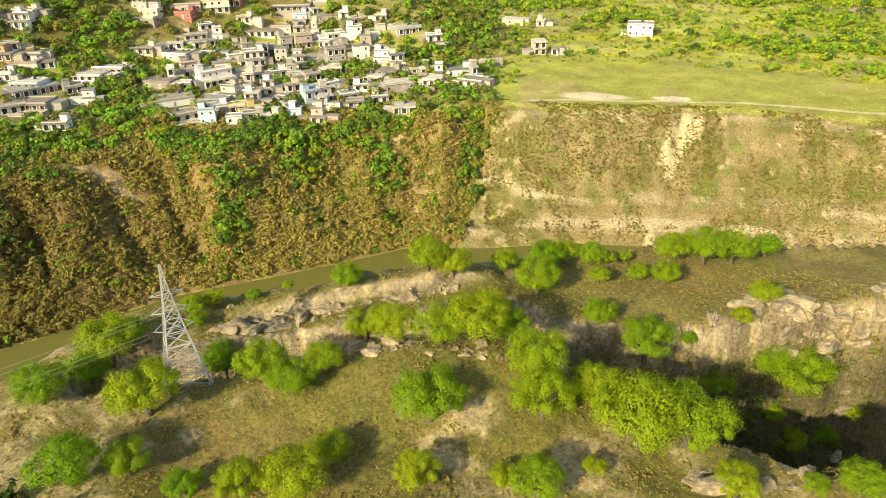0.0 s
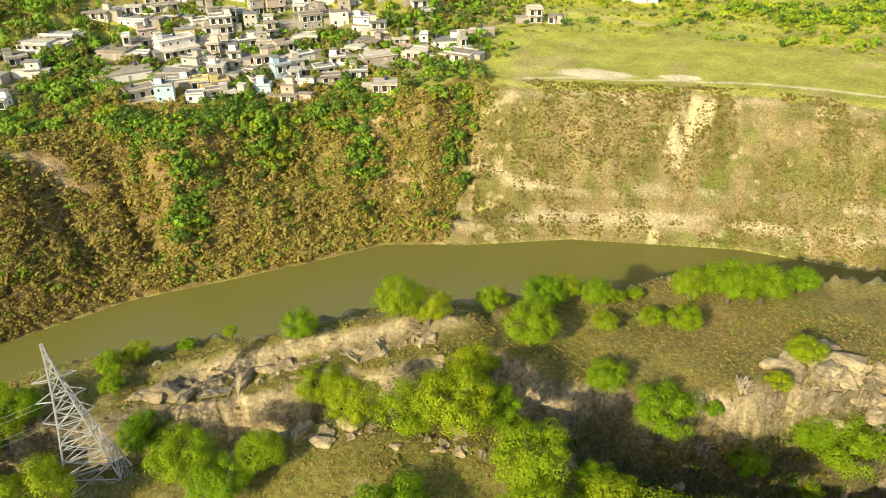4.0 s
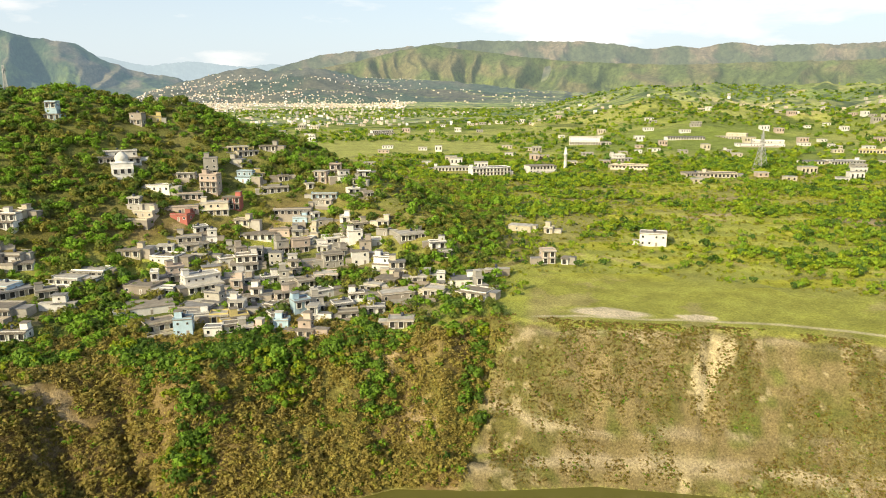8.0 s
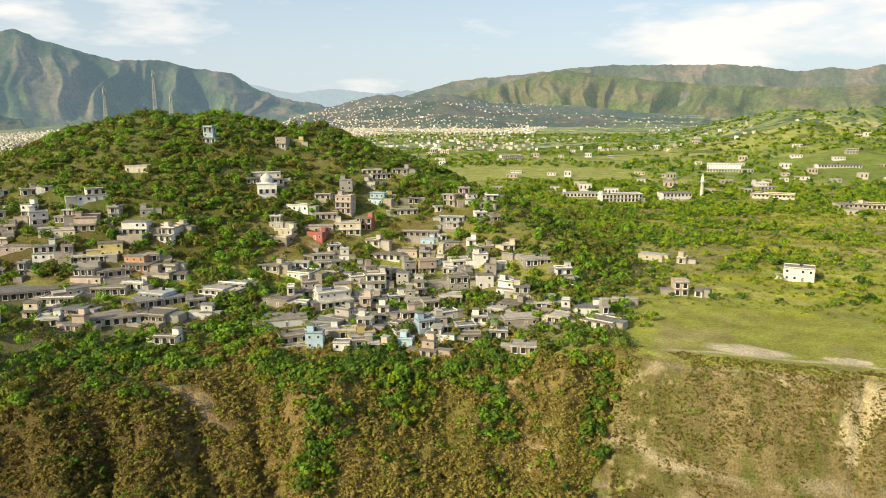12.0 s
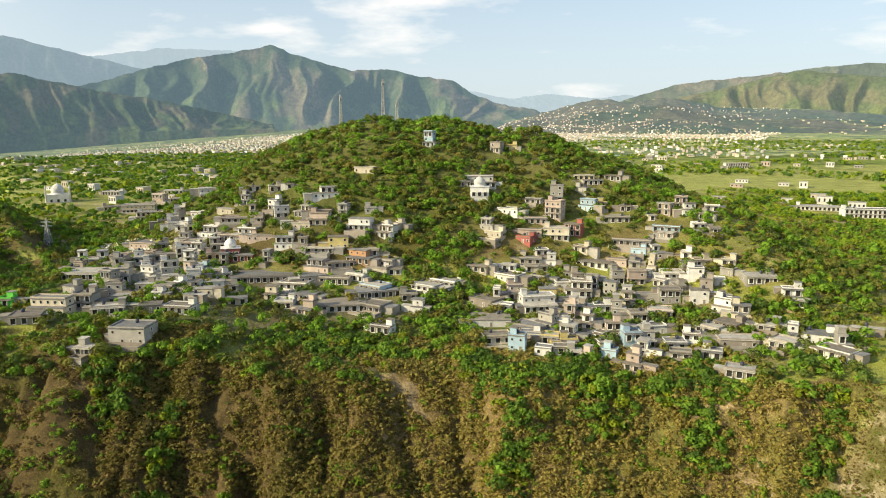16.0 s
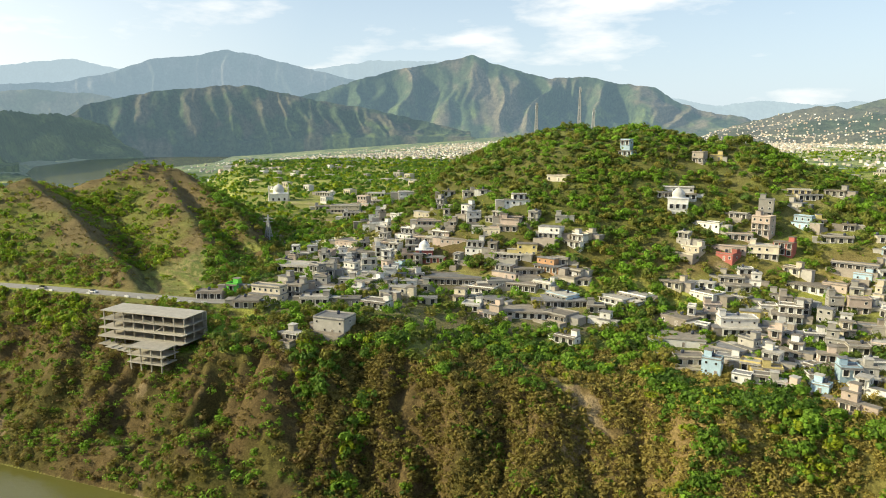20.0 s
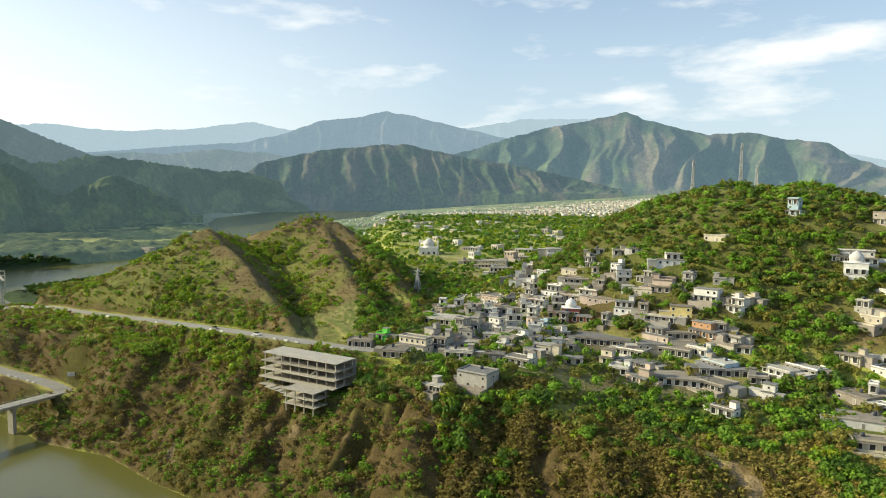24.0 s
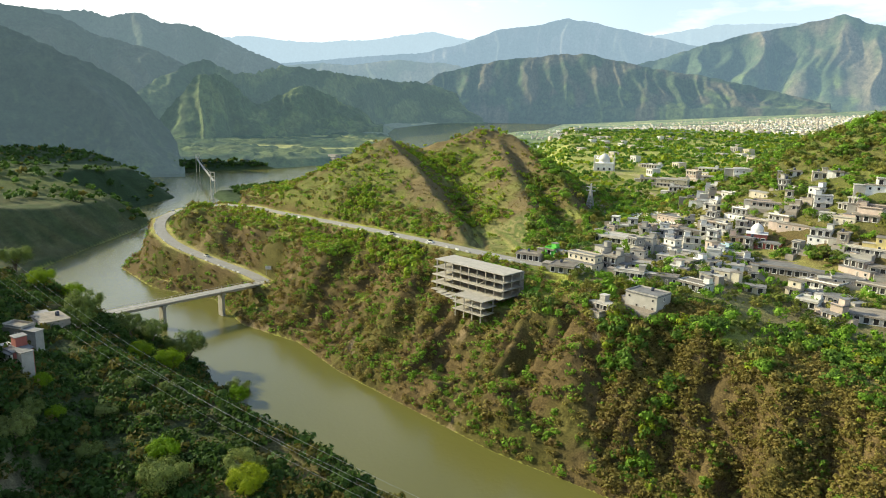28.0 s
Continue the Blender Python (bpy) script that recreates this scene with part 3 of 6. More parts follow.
    edge = turn + 2.6 + 0.06 * (z - 25) + 1.5 * mid
    out = blend(out, scrub, face * smooth(-0.8, 0.8, edge))
    out = blend(out, cliff, face * smooth(0.8, -0.8, edge))
    # the village: trodden earth between the walls; the hill behind it
    town = (d_village > 0) * smooth(-1, 4, turn) * smooth(66, 60, turn) * smooth(0.33, 0.2, slope) * smooth(440, 380, reach)
    out = blend(out, blend(np.zeros(x.shape + (3,)) + (0.19, 0.16, 0.095), (0.11, 0.14, 0.035), smooth(-0.35, 0.0, mid)), town * 0.85)
    out = blend(out, (0.14, 0.16, 0.04), (d_village > 0) * smooth(56, 74, z) * smooth(520, 480, reach) * 0.6)
    # the near side: dry turf, bare rock at the edges
    dry = blend(np.zeros(x.shape + (3,)) + (0.24, 0.18, 0.062), (0.165, 0.15, 0.036), smooth(-0.25, 0.3, wide + 0.5 * mid))
    dry = blend(dry, (0.40, 0.32, 0.16), smooth(0.2, 0.5, mid + 0.5 * fine))
    rock = blend(np.zeros(x.shape + (3,)) + (0.40, 0.32, 0.185), (0.19, 0.155, 0.095), smooth(-0.2, 0.3, fbm(x / 4, (y + z) / 4, 4, 106)))
    # the deep gully's shade is painted as a dark floor colour
    dry = blend(dry, (0.11, 0.10, 0.04), smooth(44, 38, z) * smooth(5, 20, x) * (d_near > 38))
    dry = blend(dry, rock, smooth(44, 47, z + 0 * slope) * smooth(0.45, 0.9, slope + 0.3 * fine))
    dry = blend(dry, rock, smooth(0.5, 0.9, slope) * smooth(60, 30, d_near) * 0.8)
    # green cover of the shaded bank, its shade put into the dark colour
    shade_green = blend(np.zeros(x.shape + (3,)) + (0.075, 0.095, 0.035), (0.12, 0.12, 0.05), smooth(-0.2, 0.3, mid))
    dry = blend(dry, shade_green, smooth(-110, -160, x))
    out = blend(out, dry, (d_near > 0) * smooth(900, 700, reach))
    # far: patchwork, woods, bare mountain sides
    woods = smooth(-0.15, 0.25, fbm(x / 160, y / 160, 4, 107))
    patch = blend(np.zeros(x.shape + (3,)) + (0.36, 0.37, 0.10), (0.22, 0.27, 0.055), woods)
    patch = blend(patch, blend(np.zeros(x.shape + (3,)) + (0.23, 0.25, 0.07), (0.11, 0.15, 0.04), woods), smooth(1000, 1500, reach) * smooth(10, 30, turn))
    out = blend(out, patch, smooth(550, 800, reach) * (d_near <= 0))
    spots = smooth(0.08, 0.26, fbm(x / 24, y / 24, 3, 113)) * smooth(800, 1200, reach) * smooth(68, 62, turn) * (d_near <= 0)
    out = blend(out, (0.085, 0.12, 0.032), spots * 0.85)
    out = blend(out, (0.46, 0.40, 0.16), smooth(0.28, 0.42, fbm(x / 60 + 9, y / 40, 3, 114)) * smooth(900, 1300, reach) * smooth(66, 60, turn) * (d_near <= 0) * (1 - spots))
    mount = blend(np.zeros(x.shape + (3,)) + (0.10, 0.09, 0.06), (0.05, 0.07, 0.042), smooth(-0.25, 0.2, fbm(x / 260, y / 260, 5, 108)))
    out = blend(out, mount, smooth(2200, 2700, reach) * smooth(0.05, 0.16, slope))
    forest = blend(np.zeros(x.shape + (3,)) + (0.045, 0.07, 0.028), (0.11, 0.13, 0.04), smooth(0.0, 0.4, fbm(x / 120, y / 120, 4, 109)))
    out = blend(out, forest, smooth(66, 72, turn) * smooth(640, 800, reach))
    out = blend(out, (0.34, 0.33, 0.10), smooth(72, 75, turn) * smooth(92, 89, turn) * smooth(1450, 1600, reach) * smooth(0.16, 0.06, slope) * smooth(0.0, -0.15, fbm(x / 90, y / 90, 3, 128)) * smooth(-0.35, 0.0, fbm(x / 160, y / 160, 3, 110)))
    spurs = (d_village > 0) * smooth(60, 64, turn) * smooth(650, 600, reach)
    arris = np.minimum(np.minimum(line_near(x, y, SPUR_1)[0], line_near(x, y, SPUR_2)[0]), line_near(x, y, SPUR_3)[0])
    hill = blend(np.zeros(x.shape + (3,)) + (0.165, 0.17, 0.042), (0.18, 0.138, 0.06), smooth(-0.1, 0.5, 0.006 * (z - 75) + 0.7 * mid + 0.35 * fine + 0.45 * smooth(22, 6, arris)))
    plot = smooth(62.5, 64, turn) * smooth(69.5, 68, turn) * smooth(325, 335, reach) * smooth(400, 390, reach) * smooth(74, 70, z)
    hill = blend(hill, (0.12, 0.15, 0.04), plot)
    hill = blend(hill, (0.25, 0.22, 0.09), plot * smooth(0.6, 0.35, z / 2.2 - np.floor(z / 2.2)))
    out = blend(out, hill, spurs * smooth(44, 52, z))
    out = blend(out, (0.20, 0.34, 0.04), smooth(1.1, 0.8, np.hypot((x + 260) / 9, (y - 131) / 5)))
    out = blend(out, (0.42, 0.36, 0.12), spurs * smooth(80, 83, turn) * smooth(49, 45, z) * smooth(0.2, 0.1, slope))
    return out


turns = np.radians(np.concatenate([np.linspace(-48, 110, 800), np.linspace(113, 309, 44)]))
# name, rings, and the haze that the sheet emits as its own glow
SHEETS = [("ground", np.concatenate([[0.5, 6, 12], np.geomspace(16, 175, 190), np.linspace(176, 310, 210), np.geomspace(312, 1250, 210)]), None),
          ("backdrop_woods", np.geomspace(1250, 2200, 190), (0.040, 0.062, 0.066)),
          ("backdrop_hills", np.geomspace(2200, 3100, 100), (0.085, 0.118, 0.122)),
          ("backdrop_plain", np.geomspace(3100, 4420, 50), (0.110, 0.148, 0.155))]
for sheet, rings, air in SHEETS:
    gx, gy = -np.sin(turns)[None] * rings[:, None], np.cos(turns)[None] * rings[:, None]
    gz, on_village, on_near = height(gx, gy, True)
    slope = np.hypot(np.gradient(gz, axis=0) / np.gradient(rings)[:, None], np.gradient(gz, axis=1) / (np.gradient(turns)[None] * rings[:, None]))
    if air:
        # the tops of the woods and of the trees round the fields
        shore = np.maximum(on_village, on_near)
        grove = smooth(-0.1, 0.1, fbm(gx / 90, gy / 90, 3, 128)) * (shore > 15)
        gz = gz + grove * (5 + 9 * np.clip(fbm(gx / 17, gy / 17, 3, 126), -0.5, 1)) * smooth(60, 70, np.degrees(turns))[None] + 4 * grove * np.clip(fbm(gx / 14, gy / 14, 2, 129), 0, 1) * smooth(66, 60, np.degrees(turns))[None]
    else:
        # small relief: ledges and hummocks, none on the road
        rough = fbm(gx / 3.2, gy / 3.2, 3, 121) * (0.25 + 0.9 * smooth(0.4, 1.0, slope)) + 0.12 * fbm(gx / 0.9, gy / 0.9, 2, 122)
        brush = (0.75 * fbm(gx / 2.6, gy / 2.6, 2, 124) + 0.8 * fbm(gx / 6, gy / 6, 2, 125)) * smooth(0.35, 0.6, slope) * (on_village > 2) * smooth(-5, -1, np.degrees(turns))[None] * smooth(640, 400, rings)[:, None]
        rough = (rough + brush) * (1 - 0.65 * smooth(-3, -6, np.degrees(turns))[None] * (on_village > 0))
        ledge = 1.1 * np.sin(gz * 1.7 + 2 * fbm(gx / 20, gy / 20, 2, 123)) * smooth(0.6, 1.2, slope) * (on_near > 0)
        gz = gz + (rough + ledge) * smooth(7, 12, line_near(gx, gy, ROAD)[0]) * smooth(700, 300, rings)[:, None] * (gz > 0.3)
    i = np.arange(gx.size).reshape(gx.shape)
    i = np.concatenate([i, i[:, :1]], 1)
    quads = np.stack([i[:-1, :-1], i[:-1, 1:], i[1:, 1:], i[1:, :-1]], -1).reshape(-1, 4)
    land = new(sheet, quads_mesh(sheet, np.stack([gx, gy, gz], -1).reshape(-1, 3), quads, True))
    colour_layer(land.data, "cover", land_cover(gx, gy, gz, slope, on_village, on_near).reshape(-1, 3))
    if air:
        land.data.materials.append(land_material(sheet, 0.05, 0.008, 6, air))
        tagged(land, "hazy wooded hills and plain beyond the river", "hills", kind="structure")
    else:
        land.data.materials.append(land_material("turf_and_rock", 1.5, 0.09, 0.45))
        tagged(land, "dry grass, scrub and rocky cliffs above the river", "ground", kind="structure")



def far_range(name, turns, angles, far, deep, foot, air, rock, wood, coarse=1.0, trees=0.0, words="hazy mountain range along the horizon"):
    """Mountains or wooded hills: spurs and side valleys run down from the crest to the plain; air: haze put in as glow.
    """
    tt, v = np.arange(turns[0], turns[-1], 0.11 if trees == 0 else 0.09), np.concatenate([[0], np.linspace(0.001, 1, 46 if trees == 0 else 64)])
    away = (np.interp(tt, turns, far) if isinstance(far, list) else far + 0 * tt)[None]
    low = (np.interp(tt, turns, foot) if isinstance(foot, list) else foot + 0 * tt)[None]
    top = EYE_Z + away * np.tan(np.radians(skyline(tt, turns, angles, deep * 0.013, 0.8)))[None]
    base = EYE_Z + away * np.tan(np.radians(low))
    u, w = tt[None] + 0 * v[:, None], v[:, None] + 0 * tt[None]
    bend = (u + 1.6 * coarse * fbm(u / (4 * coarse) + 5, w * 1.3, 3, int(deep)) + 1.1 * coarse * (1 - w) * value_noise(u / (7 * coarse), 0 * u + deep, 94)) / coarse
    spur = 0.64 * (1 - np.abs(value_noise(bend / 2.1, 0.5 * w + deep, 95))) + 0.30 * (1 - np.abs(value_noise(bend / 0.9, 1.1 * w + deep, 96))) + 0.07 * fbm(bend / 0.35, w * 4, 2, 97)
    rise = np.clip(w ** 1.1 - 0.35 * (0.66 - spur) * np.sin(np.pi * w) ** 0.8, 0, None)
    rise[-1] = 1.0
    gz = base + np.maximum(top - base, 0) * rise
    clump = np.clip(fbm(u * away * 0.0175 / 14, w * np.maximum(top - base, 1) / 14, 3, 100), -0.6, 1)
    gz = gz + trees * clump * (w > 0.01)
    gz[0] = -30
    reach = away - deep * (1 - w) + (0.9 if trees == 0 else 0.45) * deep * (0.66 - spur) * np.sin(np.pi * w) ** 0.8
    gx, gy = -reach * np.sin(np.radians(u)), reach * np.cos(np.radians(u))
    i = np.arange(gx.size).reshape(gx.shape)
    quads = np.stack([i[:-1, :-1], i[1:, :-1], i[1:, 1:], i[:-1, 1:]], -1).reshape(-1, 4)
    ob = new(name, quads_mesh(name, np.stack([gx, gy, gz], -1).reshape(-1, 3), quads, True))
    bare = smooth(-0.1, 0.4, fbm(u / (1.6 * coarse), w * 3, 5, 98) + 0.7 * (spur - 0.66))
    green = blend(np.zeros(u.shape + (3,)) + wood, np.array(wood) * (2.0, 1.8, 1.2), smooth(0.0, 0.4, fbm(u / 0.7, w * 7, 4, 99)) * smooth(0.75, 0.3, w))
    colour_layer(ob.data, "cover", blend(green, rock, bare * 0.8).reshape(-1, 3))
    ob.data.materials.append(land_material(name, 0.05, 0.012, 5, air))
    tagged(ob, words, "mountains", kind="structure")


ROCK, WOOD = (0.16, 0.128, 0.085), (0.052, 0.074, 0.036)
# haze is painted per range: a glow, mostly paler and bluer farther off
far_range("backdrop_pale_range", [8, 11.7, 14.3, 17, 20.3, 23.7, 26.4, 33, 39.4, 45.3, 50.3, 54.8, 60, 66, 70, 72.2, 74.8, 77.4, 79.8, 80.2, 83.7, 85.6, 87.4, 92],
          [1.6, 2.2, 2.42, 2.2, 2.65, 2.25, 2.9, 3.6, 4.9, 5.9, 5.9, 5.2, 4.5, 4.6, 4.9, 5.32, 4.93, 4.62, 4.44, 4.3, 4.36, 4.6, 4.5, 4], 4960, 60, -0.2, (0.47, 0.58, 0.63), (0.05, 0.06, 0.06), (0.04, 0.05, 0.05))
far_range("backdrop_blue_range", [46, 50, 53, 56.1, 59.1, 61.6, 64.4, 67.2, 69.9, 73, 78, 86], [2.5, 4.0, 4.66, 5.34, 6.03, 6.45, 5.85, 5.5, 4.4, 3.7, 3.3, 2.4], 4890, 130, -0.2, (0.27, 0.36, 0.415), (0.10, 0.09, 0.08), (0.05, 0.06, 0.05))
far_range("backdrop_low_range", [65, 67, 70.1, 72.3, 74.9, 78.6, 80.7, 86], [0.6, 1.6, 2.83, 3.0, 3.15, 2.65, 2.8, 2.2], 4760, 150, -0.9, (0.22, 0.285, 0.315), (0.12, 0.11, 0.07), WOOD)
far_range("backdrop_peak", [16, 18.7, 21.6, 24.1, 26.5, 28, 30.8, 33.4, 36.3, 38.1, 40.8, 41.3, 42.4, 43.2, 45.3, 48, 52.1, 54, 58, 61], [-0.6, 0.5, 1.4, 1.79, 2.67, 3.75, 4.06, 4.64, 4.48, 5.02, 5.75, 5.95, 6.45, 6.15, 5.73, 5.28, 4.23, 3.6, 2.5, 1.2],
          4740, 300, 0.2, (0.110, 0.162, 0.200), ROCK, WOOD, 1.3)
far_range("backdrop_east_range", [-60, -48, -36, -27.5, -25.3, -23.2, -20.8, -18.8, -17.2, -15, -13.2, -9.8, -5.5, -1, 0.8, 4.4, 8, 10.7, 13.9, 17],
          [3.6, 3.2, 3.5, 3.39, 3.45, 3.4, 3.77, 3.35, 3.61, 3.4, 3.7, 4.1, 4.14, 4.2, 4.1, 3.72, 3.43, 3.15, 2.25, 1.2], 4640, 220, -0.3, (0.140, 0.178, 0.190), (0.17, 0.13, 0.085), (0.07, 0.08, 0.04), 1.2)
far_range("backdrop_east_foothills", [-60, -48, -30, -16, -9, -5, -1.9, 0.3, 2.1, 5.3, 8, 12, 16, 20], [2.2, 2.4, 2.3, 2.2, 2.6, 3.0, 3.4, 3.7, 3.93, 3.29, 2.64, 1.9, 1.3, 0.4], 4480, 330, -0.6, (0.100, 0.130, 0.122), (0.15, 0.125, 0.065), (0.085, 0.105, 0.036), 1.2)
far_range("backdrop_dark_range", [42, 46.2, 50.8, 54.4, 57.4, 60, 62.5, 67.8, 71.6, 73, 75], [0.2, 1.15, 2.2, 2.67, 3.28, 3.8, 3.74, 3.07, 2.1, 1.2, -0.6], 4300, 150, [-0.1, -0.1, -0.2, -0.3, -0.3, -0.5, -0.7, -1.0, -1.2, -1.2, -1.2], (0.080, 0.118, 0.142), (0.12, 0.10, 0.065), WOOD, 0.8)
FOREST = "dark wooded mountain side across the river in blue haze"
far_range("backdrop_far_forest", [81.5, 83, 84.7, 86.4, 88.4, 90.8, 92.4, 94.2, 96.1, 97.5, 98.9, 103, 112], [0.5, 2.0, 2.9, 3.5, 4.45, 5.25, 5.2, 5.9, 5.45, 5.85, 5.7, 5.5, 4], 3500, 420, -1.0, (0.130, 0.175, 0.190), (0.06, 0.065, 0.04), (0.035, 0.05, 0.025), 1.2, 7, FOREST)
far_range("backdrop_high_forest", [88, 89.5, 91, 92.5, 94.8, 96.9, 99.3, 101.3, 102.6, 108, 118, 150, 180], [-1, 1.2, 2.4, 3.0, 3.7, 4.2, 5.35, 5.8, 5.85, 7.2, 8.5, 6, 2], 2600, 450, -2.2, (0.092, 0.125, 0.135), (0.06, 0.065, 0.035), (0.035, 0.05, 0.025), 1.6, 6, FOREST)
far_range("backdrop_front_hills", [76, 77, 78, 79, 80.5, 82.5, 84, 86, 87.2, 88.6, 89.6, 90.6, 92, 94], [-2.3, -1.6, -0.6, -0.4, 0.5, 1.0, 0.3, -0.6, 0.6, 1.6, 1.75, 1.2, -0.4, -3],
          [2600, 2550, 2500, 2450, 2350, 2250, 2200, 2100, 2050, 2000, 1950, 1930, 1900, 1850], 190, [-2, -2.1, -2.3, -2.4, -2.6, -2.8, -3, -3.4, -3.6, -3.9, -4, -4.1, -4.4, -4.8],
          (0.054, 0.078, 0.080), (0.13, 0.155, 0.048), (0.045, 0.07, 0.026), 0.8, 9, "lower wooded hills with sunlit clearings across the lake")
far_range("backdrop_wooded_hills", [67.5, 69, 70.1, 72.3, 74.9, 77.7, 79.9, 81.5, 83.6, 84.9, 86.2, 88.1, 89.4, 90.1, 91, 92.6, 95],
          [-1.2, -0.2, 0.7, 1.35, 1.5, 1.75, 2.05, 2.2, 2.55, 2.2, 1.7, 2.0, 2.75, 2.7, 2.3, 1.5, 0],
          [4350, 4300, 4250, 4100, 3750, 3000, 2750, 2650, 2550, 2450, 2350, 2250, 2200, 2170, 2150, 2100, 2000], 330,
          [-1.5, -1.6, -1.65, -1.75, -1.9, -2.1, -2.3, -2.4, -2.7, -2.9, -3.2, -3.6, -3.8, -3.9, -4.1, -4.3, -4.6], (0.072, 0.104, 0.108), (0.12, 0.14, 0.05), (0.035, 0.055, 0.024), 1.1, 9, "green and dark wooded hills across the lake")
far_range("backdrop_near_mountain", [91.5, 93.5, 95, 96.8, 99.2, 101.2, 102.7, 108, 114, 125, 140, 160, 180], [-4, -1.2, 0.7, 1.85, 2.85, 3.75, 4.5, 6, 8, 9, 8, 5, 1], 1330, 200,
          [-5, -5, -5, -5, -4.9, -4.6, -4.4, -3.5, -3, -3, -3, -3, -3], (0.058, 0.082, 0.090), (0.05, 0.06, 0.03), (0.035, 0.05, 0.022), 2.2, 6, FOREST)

m, n, l, b = material("river_water")
b.inputs["Base Color"].default_value = (0.145, 0.138, 0.034, 1)
b.inputs["Roughness"].default_value = 0.15
b.inputs["IOR"].default_value = 1.40
ripple, r = noise_node(n, l, 0.5, 3, 0.6), n.new("ShaderNodeBump")
r.inputs["Strength"].default_value, r.inputs["Distance"].default_value = 0.5, 0.14
l.new(ripple.outputs[0], r.inputs["Height"])
l.new(r.outputs[0], b.inputs["Normal"])
water = new("water", mesh_from("water", [(-4900, -900, 0), (900, -900, 0), (900, 2600, 0), (-4900, 2600, 0)], [(0, 1, 2, 3)]))
water.data.materials.append(m)
tagged(water, "murky olive-green river water", "river", kind="structure")

# ---------------------------------------------------------------- builders
BOX = np.array([(-1, -1, -1), (1, -1, -1), (1, 1, -1), (-1, 1, -1), (-1, -1, 1), (1, -1, 1), (1, 1, 1), (-1, 1, 1)]) / 2
BOX_FACES = np.array([(0, 3, 2, 1), (4, 5, 6, 7), (0, 1, 5, 4), (1, 2, 6, 5), (2, 3, 7, 6), (3, 0, 4, 7)])


def boxes(name, rows):
    """One mesh of blocks: rows of centre x, y, z and size x, y, z."""
    co = np.concatenate([BOX * r[3:6] + r[:3] for r in rows])
    return quads_mesh(name, co, np.concatenate([BOX_FACES + 8 * k for k in range(len(rows))]))


def bars(name, pairs, thick):
    """One mesh of square bars between pairs of points."""
    co = []
    for a, b in pairs:
        a, b = np.array(a, float), np.array(b, float)
        way = (b - a) / np.linalg.norm(b - a)
        side = np.cross(way, (0, 0, 1) if abs(way[2]) < 0.9 else (1, 0, 0))
        side /= np.linalg.norm(side)
        up = np.cross(side, way)
        co.append([(a if k[2] < 0 else b) + thick * (k[0] * side + k[1] * up) for k in BOX])
    return quads_mesh(name, np.concatenate(co), np.concatenate([BOX_FACES + 8 * k for k in range(len(co))]))


def turned(name, profile, steps=12):
    """A solid of revolution from (radius, height) rows."""
    verts = [(r * math.cos(2 * math.pi * k / steps), r * math.sin(2 * math.pi * k / steps), z) for r, z in profile for k in range(steps)]
    faces = [(i * steps + k, i * steps + (k + 1) % steps, (i + 1) * steps + (k + 1) % steps, (i + 1) * steps + k)
             for i in range(len(profile) - 1) for k in range(steps)]
    return mesh_from(name, verts, faces, True)


def part(name, me, mat, parent, place=None, label=""):
    ob = new(name, me)
    if mat and not me.materials:
        me.materials.append(mat)
    ob.parent = parent
    if place is not None:
        ob.matrix_basis = place
    return tagged(ob, label)


def thing(name, m, label, category, group="", kind=""):
    ob = new(name)
    ob.matrix_basis = m
    return tagged(ob, label, category, group, kind)


def ground_z(x, y):
    return float(height(np.array([float(x)]), np.array([float(y)]))[0])


def framed(name, width, tall, rim, deep, outer, inner, base=0.0):
    """A frame with a pane set back in it, one solid piece, its face towards -y."""
    w, h, r = width / 2, tall / 2, rim
    out, inn = [(-w, -h), (w, -h), (w, h), (-w, h)], [(-w + r, -h + r), (w - r, -h + r), (w - r, h - r), (-w + r, h - r)]
    verts = [(x, 0, z + h + base) for x, z in out] + [(x, -deep, z + h + base) for x, z in out] + [(x, -deep, z + h + base) for x, z in inn] + [(x, -deep * 0.25, z + h + base) for x, z in inn]
    faces = []
    for k in range(4):
        q = (k + 1) % 4
        faces += [(k, q, 4 + q, 4 + k), (4 + k, 4 + q, 8 + q, 8 + k), (8 + k, 8 + q, 12 + q, 12 + k)]
    faces.append((12, 13, 14, 15))
    me = mesh_from(name, verts, faces)
    me.materials.append(outer)
    me.materials.append(inner)
    me.polygons[len(faces) - 1].material_index = 1
    return me


def ring_wall(name, cx, cy, z, width, depth, tall, thick=0.14):
    """A parapet all round a roof."""
    w, d = width / 2, depth / 2
    rims = [[(-w, -d), (w, -d), (w, d), (-w, d)], [(-w + thick, -d + thick), (w - thick, -d + thick), (w - thick, d - thick), (-w + thick, d - thick)]]
    verts = [(cx + x, cy + y, z + h) for h in (0, tall) for rim in rims for x, y in rim]
    faces = []
    for k in range(4):
        q = (k + 1) % 4
        faces += [(k, q, 8 + q, 8 + k), (4 + q, 4 + k, 12 + k, 12 + q), (8 + k, 8 + q, 12 + q, 12 + k)]
    return mesh_from(name, verts, faces)


